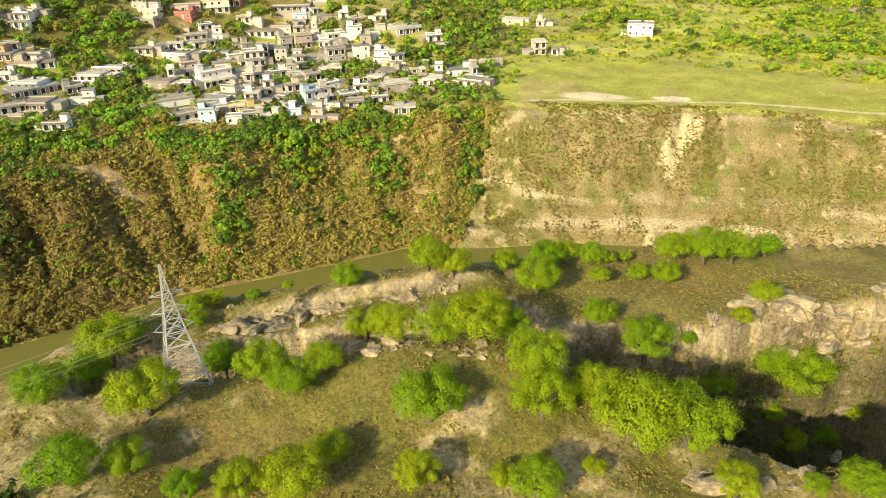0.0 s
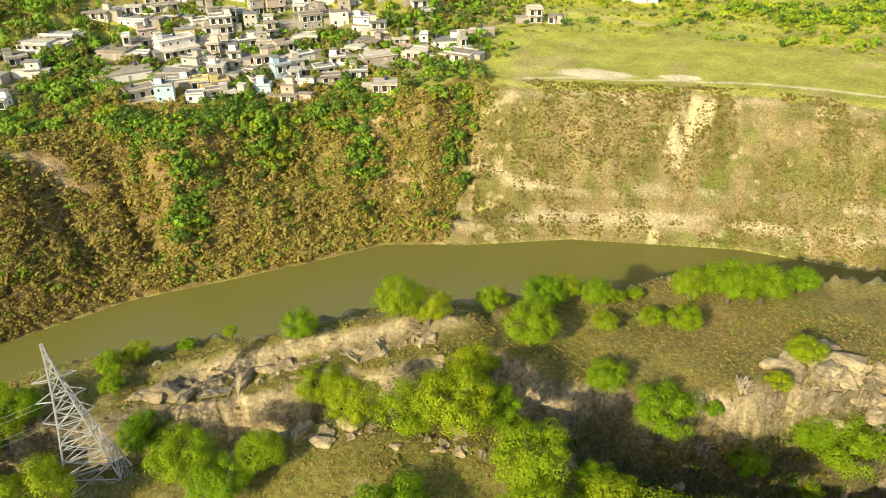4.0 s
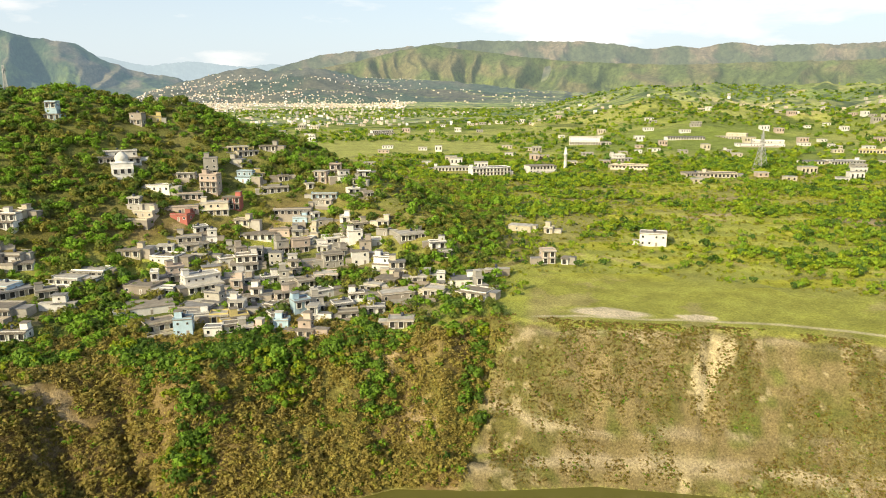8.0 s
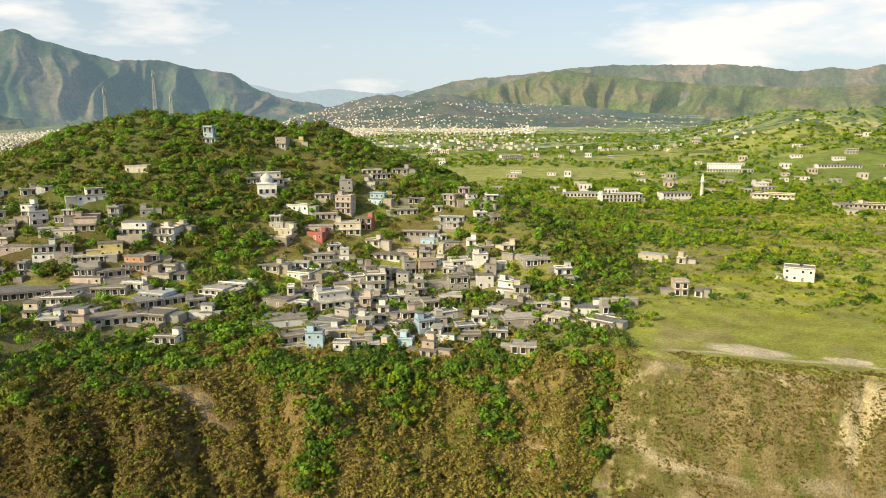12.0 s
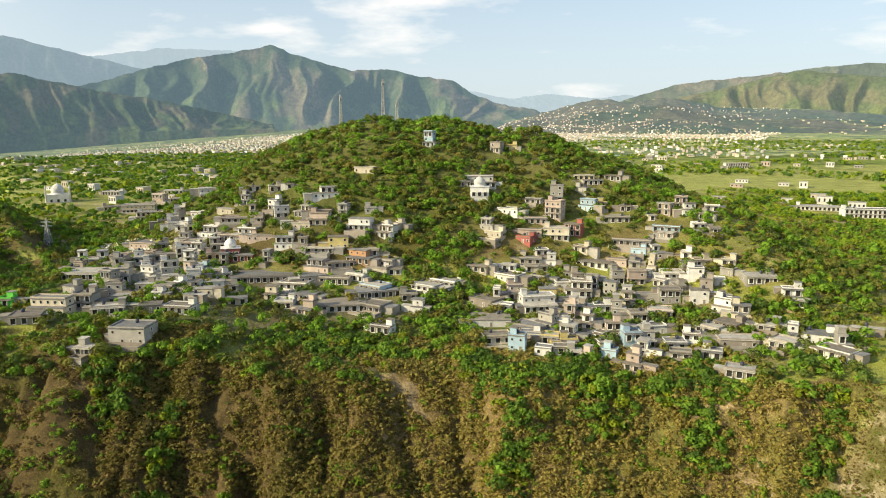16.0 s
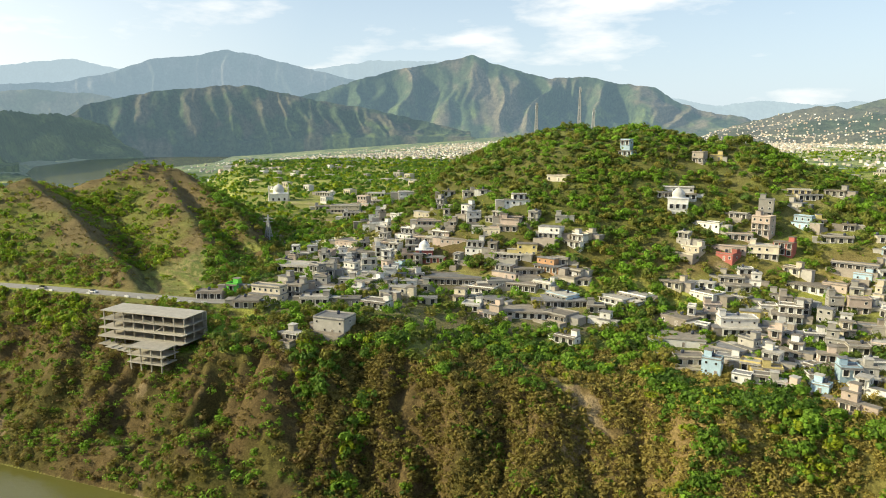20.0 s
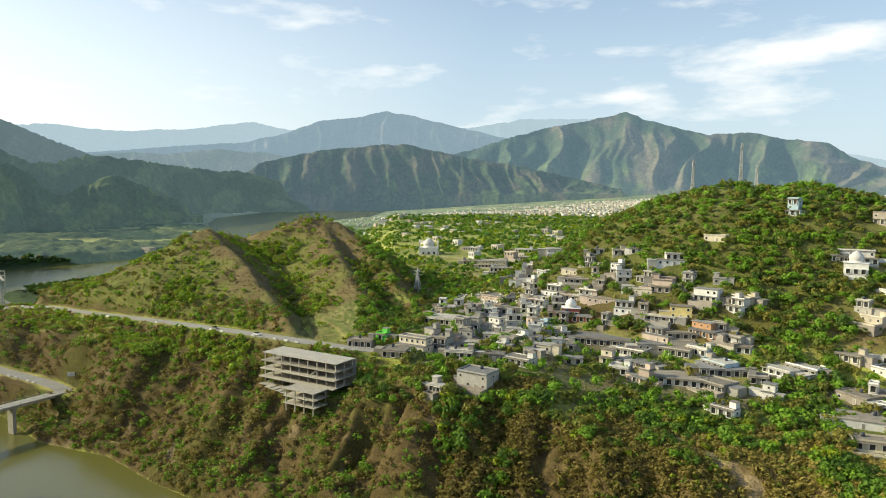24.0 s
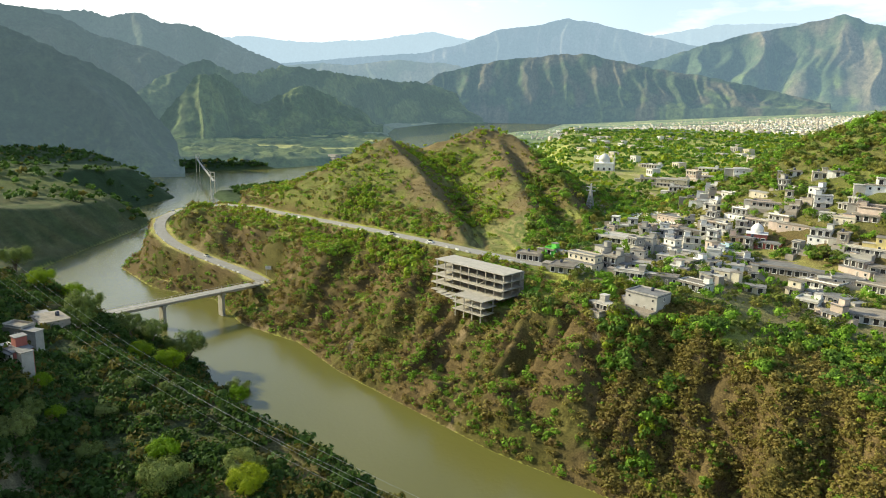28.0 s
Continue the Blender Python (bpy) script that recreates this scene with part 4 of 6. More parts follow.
WINDOW = framed("window", 1.2, 1.35, 0.10, 0.12, WALL["white"], GLASS, -0.67)
SMALL_WINDOW = framed("window", 0.8, 0.9, 0.08, 0.1, WALL["brown"], GLASS, -0.45)
DOOR = framed("door", 1.15, 2.15, 0.1, 0.12, WALL["white"], WALL["brown"])
# the black pane stands in for a veranda's inner shade
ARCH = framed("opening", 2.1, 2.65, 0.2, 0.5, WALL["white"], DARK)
TANK_MESH = turned("water_tank", [(0.02, 0), (0.62, 0), (0.65, 0.5), (0.65, 1.1), (0.5, 1.3), (0.2, 1.4), (0.02, 1.4)], 10)
COLOUR_WORDS = {"white": "white-washed", "cream": "cream-plastered", "pink": "pink-beige plastered", "grey": "bare grey cement", "brown": "brown stone and brick",
                "yellow": "yellow-painted", "tan": "tan-plastered", "red": "dark red-painted", "blue": "pale blue-painted", "orange": "orange brick", "green": "bright green-painted"}


def house(x, y, width, storeys, colour, rng, detail=2, group="village houses"):
    """A flat-roofed masonry house that faces the river."""
    depth = min(max(width * rng.uniform(0.5, 0.85), 4.5), 13)
    turn = 0.55 * math.degrees(math.atan2(-x, y)) + rng.uniform(-30, 30)
    z = ground_z(x, y)
    words = f"{COLOUR_WORDS[colour]} flat-roofed house of {'one storey' if storeys == 1 else 'two storeys' if storeys == 2 else 'three storeys'} on the slope"
    ob = thing("house", pose(x, y, z, 0, 0, turn), words, "house", group)
    ob.location += Matrix.Rotation(radians(turn), 3, "Z") @ Vector((0, depth / 2, 0))
    storey, wall = 3.1, WALL[colour]
    top = storeys * storey
    upper = storeys > 1 and rng.random() < 0.55          # the upper floor set back, with a terrace before it
    rows = [(0, 0, (top if not upper else storey) / 2 - 2.5, width, depth, (top if not upper else storey) + 5)]
    back = depth * 0.34 if upper else 0
    part("wall", boxes("wall", rows), wall, ob)
    roof = ROOF[rng.randrange(3)]
    if upper:
        cut = rng.uniform(0.62, 1.0)
        shift = (1 - cut) * width / 2 * rng.choice((-1, 1))
        part("upper_wall", boxes("upper_wall", [(shift, back / 2, storey + (top - storey) / 2, width * cut, depth - back, top - storey)]), wall, ob)
        part("terrace", boxes("terrace", [(0, -0.1, storey + 0.08, width + 0.5, depth + 0.6, 0.16)]), roof, ob)
        part("roof", boxes("roof", [(shift, back / 2 - 0.2, top + 0.1, width * cut + 0.8, depth - back + 0.9, 0.2)]), roof, ob)
    else:
        cut, shift = 1.0, 0.0
        part("roof", boxes("roof", [(0, -0.1, top + 0.1, width + 0.5, depth + 0.6, 0.2)]), roof, ob)
    wide, deep, mid = width * cut, depth - back, back / 2
    if rng.random() < 0.7:
        part("parapet", ring_wall("parapet", shift, mid, top + 0.2, wide, deep, rng.uniform(0.3, 0.65)), wall, ob)
    step, pane = (2.9 if detail > 1 else 4.2), rng.choice((WINDOW, WINDOW, SMALL_WINDOW))
    for floor in range(storeys):
        front = -depth / 2 if floor == 0 or not upper else mid - deep / 2
        span, off = (width, 0) if floor == 0 or not upper else (wide, shift)
        count = max(1, int(span / step))
        porch = detail > 1 and rng.random() < (0.62 if floor == 0 else 0.45)
        for k in range(count):
            px = off + (k + 0.5) / count * span - span / 2
            if porch:
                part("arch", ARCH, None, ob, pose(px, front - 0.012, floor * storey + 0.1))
            elif floor == 0 and k == count // 2:
                part("door", DOOR, None, ob, pose(px, front - 0.012, 0.05))
            elif rng.random() < 0.75:
                part("window", pane, None, ob, pose(px, front - 0.012, floor * storey + 1.65))
        if porch:
            part("canopy", boxes("canopy", [(off, front - 0.6, floor * storey + 2.86, span + 0.3, 1.2, 0.14)]), roof, ob)
        if detail > 1:
            for side in (-1, 1):
                if rng.random() < 0.6:
                    part("window", WINDOW, None, ob, pose(off + side * (span / 2 + 0.012), mid if floor and upper else 0, floor * storey + 1.65, 0, 0, 90 * side))
    for side in (-1, 1):
        if rng.random() > 0.55:
            continue
        aw, ah = rng.uniform(2.5, 5.5), rng.uniform(2.2, 3.4)
        ax, ay = side * (width / 2 + aw / 2 - 0.02), rng.uniform(-0.25, 0.25) * depth
        annex = part("annex", boxes("annex", [(ax, ay, ah / 2 - 2.5, aw, depth * 0.6, ah + 5)]), WALL[rng.choice((colour, "grey", "brown"))], ob)
        part("annex_roof", boxes("annex_roof", [(ax, ay, ah + 0.07, aw + 0.4, depth * 0.6 + 0.4, 0.14)]), ROOF[rng.randrange(3)], annex)
    if detail > 1 and rng.random() < 0.4:
        sx = shift + rng.choice((-1, 1)) * (wide / 2 - 1.6)
        room = part("stair_room", boxes("stair_room", [(sx, mid + deep * 0.2, top + 1.35, 2.6, 2.6, 2.3)]), wall, ob)
        part("stair_room_roof", boxes("stair_room_roof", [(sx, mid + deep * 0.2, top + 2.58, 3.1, 3.1, 0.16)]), roof, room)
    if detail > 1 and rng.random() < 0.35:
        part("water_tank", TANK_MESH, TANK, ob, pose(shift + rng.uniform(-0.3, 0.3) * wide, mid + deep * 0.25, top + 0.2))
    if rng.random() < 0.28:
        # a walled yard on the downhill side
        yw, yd = width * rng.uniform(0.7, 1.2), rng.uniform(3, 5.5)
        part("yard", boxes("yard", [(0, -depth / 2 - yd / 2 - 0.6, -2.2, yw, yd, 4.4)]), WALL[rng.choice(("grey", "brown", "tan"))], ob)
        part("yard_wall", ring_wall("yard_wall", 0, -depth / 2 - yd / 2 - 0.6, 0.0, yw, yd, rng.uniform(0.7, 1.3), 0.22), WALL[rng.choice((colour, "grey", "brown"))], ob)
    return ob


# ---------------------------------------------------------------- leaves
def leaf_cloud(count, seed, lumps=7, size=0.16, tall=0.85, low=0.22, high=0.44, shell=0.82, loose=0.0):
    """Leaf sprays on a lumpy crown of unit radius that stands on z = 0; loose: the share of sprays that stray from the lumps."""
    g = np.random.default_rng(seed)
    swing, out = g.uniform(0, 6.283, lumps), np.sqrt(g.uniform(0.0, 0.66, lumps))
    centre = np.stack([out * np.cos(swing), out * np.sin(swing), g.uniform(-0.45, 0.6, lumps) * (1.05 - out)], -1)
    radius = g.uniform(low, high, lumps) * (1.15 - 0.4 * out)
    pick = g.integers(0, lumps, count)
    way = g.normal(size=(count, 3))
    way[:, 2] = way[:, 2] + 0.35
    way /= np.linalg.norm(way, axis=1, keepdims=True)
    far = g.uniform(shell, 1.04, (count, 1)) + (g.random((count, 1)) < loose) * g.uniform(0.0, 0.45, (count, 1))
    spot = centre[pick] + way * radius[pick, None] * far
    # sprays face outwards from the crown as much as from their own lump
    lean = way + 0.8 * spot + 0.22 * g.normal(size=(count, 3))
    lean /= np.linalg.norm(lean, axis=1, keepdims=True)
    side = np.cross(lean, g.normal(size=(count, 3)))
    side /= np.linalg.norm(side, axis=1, keepdims=True)
    up = np.cross(lean, side)
    s = size * g.uniform(0.6, 1.4, (count, 1))
    co = np.stack([spot - s * side - 0.5 * s * up, spot + s * side - 0.5 * s * up, spot + s * up], 1)
    co = co * (1, 1, tall)
    co[..., 2] += 0.72 * tall
    return co.reshape(-1, 3)


def cloud_mesh(name, clouds):
    co = np.concatenate(clouds)
    return quads_mesh(name, co, np.arange(len(co)).reshape(-1, 3))


def scatter_mesh(name, templates, x, y, z, size, tint, label, category, seed):
    """Many bushes or trees joined into one object."""
    g = np.random.default_rng(seed)
    pick, spin, squash = g.integers(0, len(templates), len(x)), g.uniform(0, 6.283, len(x)), g.uniform(0.75, 1.25, len(x))
    sets, tints = [], []
    for k, tpl in enumerate(templates):
        i = np.flatnonzero(pick == k)
        if not len(i):
            continue
        c, s = np.cos(spin[i])[:, None], np.sin(spin[i])[:, None]
        px, py, pz = tpl[:, 0][None], tpl[:, 1][None], tpl[:, 2][None]
        sz = size[i][:, None]
        sets.append(np.stack([x[i][:, None] + sz * (c * px - s * py), y[i][:, None] + sz * (s * px + c * py), z[i][:, None] + sz * squash[i][:, None] * pz], -1).reshape(-1, 3))
        tints.append(np.repeat(tint[i], len(tpl), axis=0))
    me = cloud_mesh(name, sets)
    colour_layer(me, "tint", np.concatenate(tints))
    me.materials.append(LEAF_STUFF)
    return tagged(new(name, me), label, category, kind="stuff")


def branchy(name, seed, high=1.0, limbs=7):
    """A tapered trunk with limbs, of unit crown radius."""
    g = random.Random(seed)
    verts, faces = [], []

    def limb(a, b, ra, rb):
        way = (b - a).normalized()
        side = way.cross(Vector((0.3, 0.9, 0.2))).normalized()
        up, base = way.cross(side), len(verts)
        for p, r in ((a, ra), ((a + b) / 2 + 0.05 * (b - a).length * side, (ra + rb) / 2), (b, rb)):
            verts.extend(p + r * (math.cos(q * math.pi / 3) * side + math.sin(q * math.pi / 3) * up) for q in range(6))
        faces.extend((base + 6 * i + q, base + 6 * i + (q + 1) % 6, base + 6 * i + 6 + (q + 1) % 6, base + 6 * i + 6 + q) for i in range(2) for q in range(6))

    fork = Vector((0.05, 0.03, 0.55 * high))
    limb(Vector((0, 0, -0.25)), fork, 0.10, 0.07)
    for k in range(limbs):
        q = 2 * math.pi * (k + g.random() * 0.6) / limbs
        limb(fork - Vector((0, 0, 0.08 * k)), Vector((math.cos(q) * g.uniform(0.25, 0.5), math.sin(q) * g.uniform(0.25, 0.5), g.uniform(0.65, 1.0) * high)), 0.055, 0.02)
    me = mesh_from(name, verts, faces, True)
    me.materials.append(BARK)
    return me


CROWNS = [cloud_mesh("crown", [leaf_cloud(16000, 200 + k, 50 + 8 * k, 0.019, 1.05, 0.13, 0.30, 0.6, 0.25) + (0, 0, 0.06)]) for k in range(5)]
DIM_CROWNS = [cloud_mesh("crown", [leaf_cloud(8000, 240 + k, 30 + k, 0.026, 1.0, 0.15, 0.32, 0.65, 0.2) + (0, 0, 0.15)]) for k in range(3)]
for c in CROWNS:
    c.materials.append(LEAF_BRIGHT)
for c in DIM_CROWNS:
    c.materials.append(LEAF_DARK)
TRUNKS = [branchy("trunk", 300 + k) for k in range(4)]


def tree(x, y, width, k, crowns, label, group):
    ob = thing("tree", pose(x, y, ground_z(x, y), 0, 0, 67 * k) @ Matrix.Scale(width * 0.60, 4), label, "tree", group)
    part("trunk", TRUNKS[k % 4], None, ob)
    part("crown", crowns[k % len(crowns)], None, ob)
    return ob

# ---------------------------------------------------------------- where things stand
# each row: x, y, width, storeys, colour of the walls
LOWER_ROWS = [
    (-116, 251, 15.3, 1, 'white'), (-129, 268, 11.7, 1, 'brown'), (-125, 276, 2.9, 2, 'white'), (-103, 274, 13.8, 2, 'white'),
    (-107, 293, 7.3, 1, 'yellow'), (-94, 298, 11.0, 2, 'white'), (-82, 305, 5.4, 2, 'grey'), (-73, 320, 7.7, 2, 'pink'),
    (-96, 258, 7.6, 2, 'grey'), (-100, 252, 11.8, 1, 'brown'), (-107, 238, 10.4, 1, 'cream'), (-97, 247, 7.4, 1, 'white'),
    (-98, 235, 6.1, 2, 'blue'), (-89, 247, 6.3, 1, 'yellow'), (-81, 247, 6.2, 1, 'yellow'), (-76, 238, 5.0, 1, 'grey'),
    (-72, 237, 3.0, 1, 'pink'), (-65, 244, 5.1, 1, 'blue'), (-54, 235, 5.8, 2, 'pink'), (-68, 262, 6.0, 2, 'pink'),
    (-81, 265, 6.1, 2, 'white'), (-76, 268, 6.6, 1, 'grey'), (-64, 269, 5.5, 1, 'grey'), (-54, 259, 5.5, 2, 'grey'),
]
EAST_ROWS = [
    (-59, 256, 6.3, 2, 'blue'), (-79, 285, 7.0, 1, 'white'), (-72, 284, 5.5, 2, 'grey'), (-90, 281, 7.0, 1, 'brown'),
    (-64, 303, 9.7, 1, 'brown'), (-55, 304, 8.5, 2, 'grey'), (-56, 289, 9.3, 1, 'pink'), (-43, 305, 7.2, 2, 'white'),
    (-33, 297, 8.2, 2, 'white'), (-25, 292, 6.9, 2, 'cream'), (-30, 284, 9.0, 1, 'brown'), (-36, 279, 8.9, 1, 'tan'),
    (-23, 269, 12.9, 1, 'brown'), (-15, 284, 7.8, 1, 'grey'), (-6, 277, 3.3, 2, 'white'), (-9, 268, 8.5, 1, 'tan'),
    (3, 277, 9.8, 1, 'white'), (7, 261, 10.4, 1, 'white'), (11, 269, 4.3, 2, 'grey'), (16, 290, 5.7, 1, 'brown'),
    (-31, 258, 6.6, 1, 'white'), (-44, 261, 7.4, 1, 'white'), (-41, 253, 7.2, 1, 'grey'), (-20, 242, 8.8, 1, 'brown'),
]
UPPER_ROWS = [
    (-145, 296, 10.2, 1, 'cream'), (-130, 296, 11.3, 1, 'white'), (-120, 312, 10.4, 1, 'white'), (-125, 316, 10.5, 1, 'tan'),
    (-97, 328, 15.9, 1, 'white'), (-87, 334, 9.3, 1, 'pink'), (-58, 327, 9.0, 1, 'white'), (-48, 326, 6.4, 2, 'white'),
    (-39, 322, 7.6, 1, 'white'), (-47, 338, 7.9, 1, 'cream'), (-8, 314, 7.3, 1, 'white'), (-20, 322, 12.5, 1, 'grey'),
    (-4, 308, 3.6, 1, 'grey'), (-79, 345, 6.8, 1, 'blue'), (-84, 351, 18.1, 1, 'brown'), (-70, 365, 12.8, 1, 'blue'),
    (-54, 367, 6.3, 1, 'white'), (-69, 360, 7.0, 1, 'pink'), (-106, 336, 7.6, 1, 'cream'),
]
HILL_ROWS = [
    (-180, 393, 6.6, 2, 'brown'), (-173, 402, 6.7, 1, 'yellow'), (-214, 370, 8.4, 3, 'blue'), (-235, 331, 11.1, 1, 'cream'),
    (-173, 357, 17.6, 2, 'white'), (-177, 355, 12.1, 1, 'grey'), (-124, 396, 11.1, 1, 'yellow'), (-123, 385, 7.7, 1, 'grey'),
    (-109, 403, 9.6, 1, 'grey'), (-141, 359, 8.8, 1, 'grey'), (-131, 369, 6.6, 3, 'grey'), (-128, 355, 8.7, 3, 'pink'),
    (-134, 345, 11.4, 1, 'pink'), (-150, 344, 11.5, 1, 'white'), (-134, 334, 13.8, 1, 'pink'), (-134, 328, 8.2, 1, 'red'),
    (-120, 339, 12.4, 2, 'cream'), (-114, 347, 8.4, 2, 'red'), (-115, 372, 8.9, 2, 'blue'), (-96, 366, 13.1, 1, 'grey'),
    (-107, 378, 4.5, 1, 'yellow'), (-154, 326, 6.9, 2, 'grey'), (-149, 323, 9.6, 1, 'cream'),
]
WEST_ROWS = [
    (-541, 451, 16.1, 1, 'white'), (-345, 315, 10.7, 1, 'white'), (-489, 417, 19.6, 1, 'white'), (-298, 307, 7.2, 1, 'white'),
    (-282, 308, 7.0, 1, 'cream'), (-273, 310, 4.7, 1, 'white'), (-241, 303, 13.3, 2, 'white'), (-278, 285, 4.6, 2, 'cream'),
    (-303, 288, 12.8, 1, 'cream'), (-286, 279, 15.3, 1, 'pink'), (-271, 272, 10.3, 1, 'white'), (-296, 268, 8.6, 2, 'white'),
    (-298, 258, 12.1, 1, 'pink'), (-279, 259, 7.3, 2, 'grey'), (-278, 266, 13.3, 1, 'pink'), (-258, 269, 14.3, 1, 'pink'),
    (-238, 266, 11.6, 2, 'white'), (-258, 286, 7.4, 2, 'white'), (-246, 287, 8.7, 2, 'pink'), (-235, 290, 11.4, 1, 'pink'),
    (-232, 284, 9.8, 2, 'pink'), (-239, 279, 8.5, 1, 'cream'), (-212, 275, 9.4, 2, 'yellow'), (-209, 289, 10.9, 2, 'white'),
]
MIDDLE_ROWS = [
    (-196, 298, 10.9, 1, 'cream'), (-196, 291, 9.4, 2, 'white'), (-219, 269, 13.4, 1, 'grey'), (-198, 272, 13.0, 2, 'orange'),
    (-186, 276, 10.3, 1, 'grey'), (-195, 279, 7.9, 1, 'grey'), (-213, 258, 13.0, 2, 'pink'), (-204, 266, 13.0, 1, 'grey'),
    (-192, 261, 10.1, 1, 'white'), (-199, 254, 13.8, 1, 'grey'), (-179, 273, 8.9, 1, 'white'), (-257, 254, 9.8, 1, 'red'),
    (-254, 233, 8.0, 1, 'cream'), (-267, 233, 8.2, 1, 'blue'), (-232, 204, 9.6, 1, 'cream'), (-230, 241, 31.1, 1, 'brown'),
    (-213, 241, 12.6, 1, 'white'), (-209, 251, 11.4, 1, 'grey'), (-203, 234, 10.9, 1, 'grey'), (-180, 233, 20.8, 1, 'white'),
    (-169, 239, 11.5, 1, 'grey'), (-173, 254, 18.1, 1, 'grey'), (-180, 256, 12.2, 1, 'blue'), (-159, 268, 12.2, 1, 'white'),
]
GATE_ROWS = [
    (-160, 258, 7.1, 1, 'grey'), (-153, 224, 8.6, 1, 'white'), (-150, 248, 4.6, 2, 'white'), (-153, 276, 13.5, 1, 'white'),
    (-224, 184, 11.3, 1, 'white'), (-216, 155, 12.6, 2, 'grey'), (-233, 179, 8.1, 1, 'brown'), (-244, 168, 11.6, 1, 'grey'),
    (-222, 142, 6.3, 1, 'grey'), (-266, 156, 14.4, 2, 'cream'), (-261, 145, 10.5, 1, 'tan'), (-284, 140, 11.1, 1, 'brown'),
    (-284, 151, 5.0, 1, 'green'), (-301, 195, 16.6, 1, 'grey'), (-271, 177, 8.8, 1, 'brown'), (-257, 183, 9.9, 1, 'brown'),
    (-339, 259, 18.0, 1, 'pink'), (-305, 247, 12.1, 1, 'grey'), (-471, 358, 22.6, 2, 'cream'), (-490, 391, 14.4, 3, 'pink'),
    (-499, 357, 14.1, 1, 'grey'), (-424, 333, 20.6, 2, 'white'), (-580, 413, 16.3, 1, 'white'), (-1062, 574, 23.0, 2, 'white'),
]
VALLEY_ROWS = [
    (155, 804, 43.6, 3, 'white'), (332, 765, 46.0, 2, 'white'), (275, 837, 40.2, 1, 'white'), (330, 850, 34.7, 2, 'cream'),
    (161, 664, 18.2, 2, 'white'), (76, 601, 23.1, 2, 'white'), (31, 590, 31.6, 2, 'white'), (210, 556, 27.2, 1, 'cream'),
    (195, 558, 18.1, 1, 'cream'), (279, 714, 8.2, 1, 'white'), (345, 615, 29.6, 1, 'white'), (316, 617, 18.5, 1, 'white'),
    (412, 694, 21.5, 1, 'yellow'), (99, 341, 12.1, 2, 'white'), (43, 310, 5.9, 2, 'pink'), (50, 309, 2.9, 1, 'white'),
    (35, 372, 11.6, 1, 'cream'), (50, 367, 4.3, 1, 'cream'), (153, 611, 28.9, 1, 'cream'), (-3, 612, 28.0, 1, 'white'),
    (-96, 950, 29.1, 2, 'white'), (-118, 395, 11.3, 1, 'cream'),
]
SPUR_ROWS = [
    (-1318, 228, 22.4, 2, 'grey'), (-1246, 153, 23.0, 1, 'cream'), (-244, -54, 10.7, 1, 'tan'), (-214, -54, 7.0, 1, 'grey'),
    (-182, -47, 5.4, 1, 'red'),
]
NEAR_TREES = [
    (-48.5, 48.7, 10.5), (-42.8, 66.4, 7.5), (-32.2, 55.3, 8.5), (-26.9, 51.3, 7.3), (-22.6, 55.4, 6.4), (-5.9, 44.9, 10.1),
    (-7.2, 33.4, 6.3), (-19.1, 38.7, 5.4), (-46.7, 36.9, 6.2), (-53.3, 34.6, 8.9), (-38.2, 33.8, 5.1), (-30.4, 33.2, 6.6),
    (-22.7, 32.5, 8.8), (3.9, 33.6, 3.9), (8.1, 31.5, 7.0), (16.0, 35.1, 3.2), (10.4, 44.8, 9.3), (10.3, 51.5, 9.7),
    (18.0, 50.8, 5.4), (23.4, 40.6, 12.8), (29.9, 40.9, 11.3), (19.0, 46.6, 8.7), (24.3, 72.2, 6.3), (31.6, 67.3, 9.5),
    (39.4, 68.9, 3.2), (44.8, 65.8, 6.1), (49.2, 70.9, 3.9), (54.7, 75.3, 5.7), (60.3, 68.6, 11.9), (55.4, 69.0, 7.0),
    (33.4, 31.4, 5.8),
]
GULLY_TREES = [
    (60.8, 66.3, 6.2), (68.7, 68.3, 4.5), (74.2, 71.0, 3.9), (48.8, 30.7, 6.1), (43.7, 31.8, 3.5), (56.6, 66.4, 4.2),
    (-60.1, 62.9, 9.7), (-63.5, 61.0, 7.6), (-65.3, 50.9, 8.2), (-57.7, 64.6, 6.4), (-48.0, 71.1, 3.8), (1.2, 59.0, 10.1),
    (-4.3, 59.0, 8.3), (-11.8, 62.0, 7.6), (-18.1, 73.0, 7.4), (4.6, 76.5, 8.6), (6.8, 60.6, 6.5),
]
RIM_TREES = [
    (-22.0, 80.5, 6.1), (-6.8, 84.6, 8.0), (-2.0, 83.9, 7.1), (8.6, 91.3, 5.7), (16.9, 90.1, 7.6), (13.9, 80.5, 8.8),
    (26.2, 90.7, 5.8), (26.3, 84.1, 4.2), (29.6, 91.2, 3.4), (34.5, 86.2, 4.3), (39.6, 84.9, 5.8), (42.9, 92.8, 7.1),
    (49.5, 92.3, 9.3), (55.2, 92.3, 8.4), (63.2, 95.1, 6.0), (-47.0, 78.4, 4.3), (-40.5, 81.3, 2.8), (-34.4, 84.5, 2.4),
    (-49.3, 74.6, 4.7), (21.0, 92.8, 5.8), (33.5, 93.1, 3.0),
]
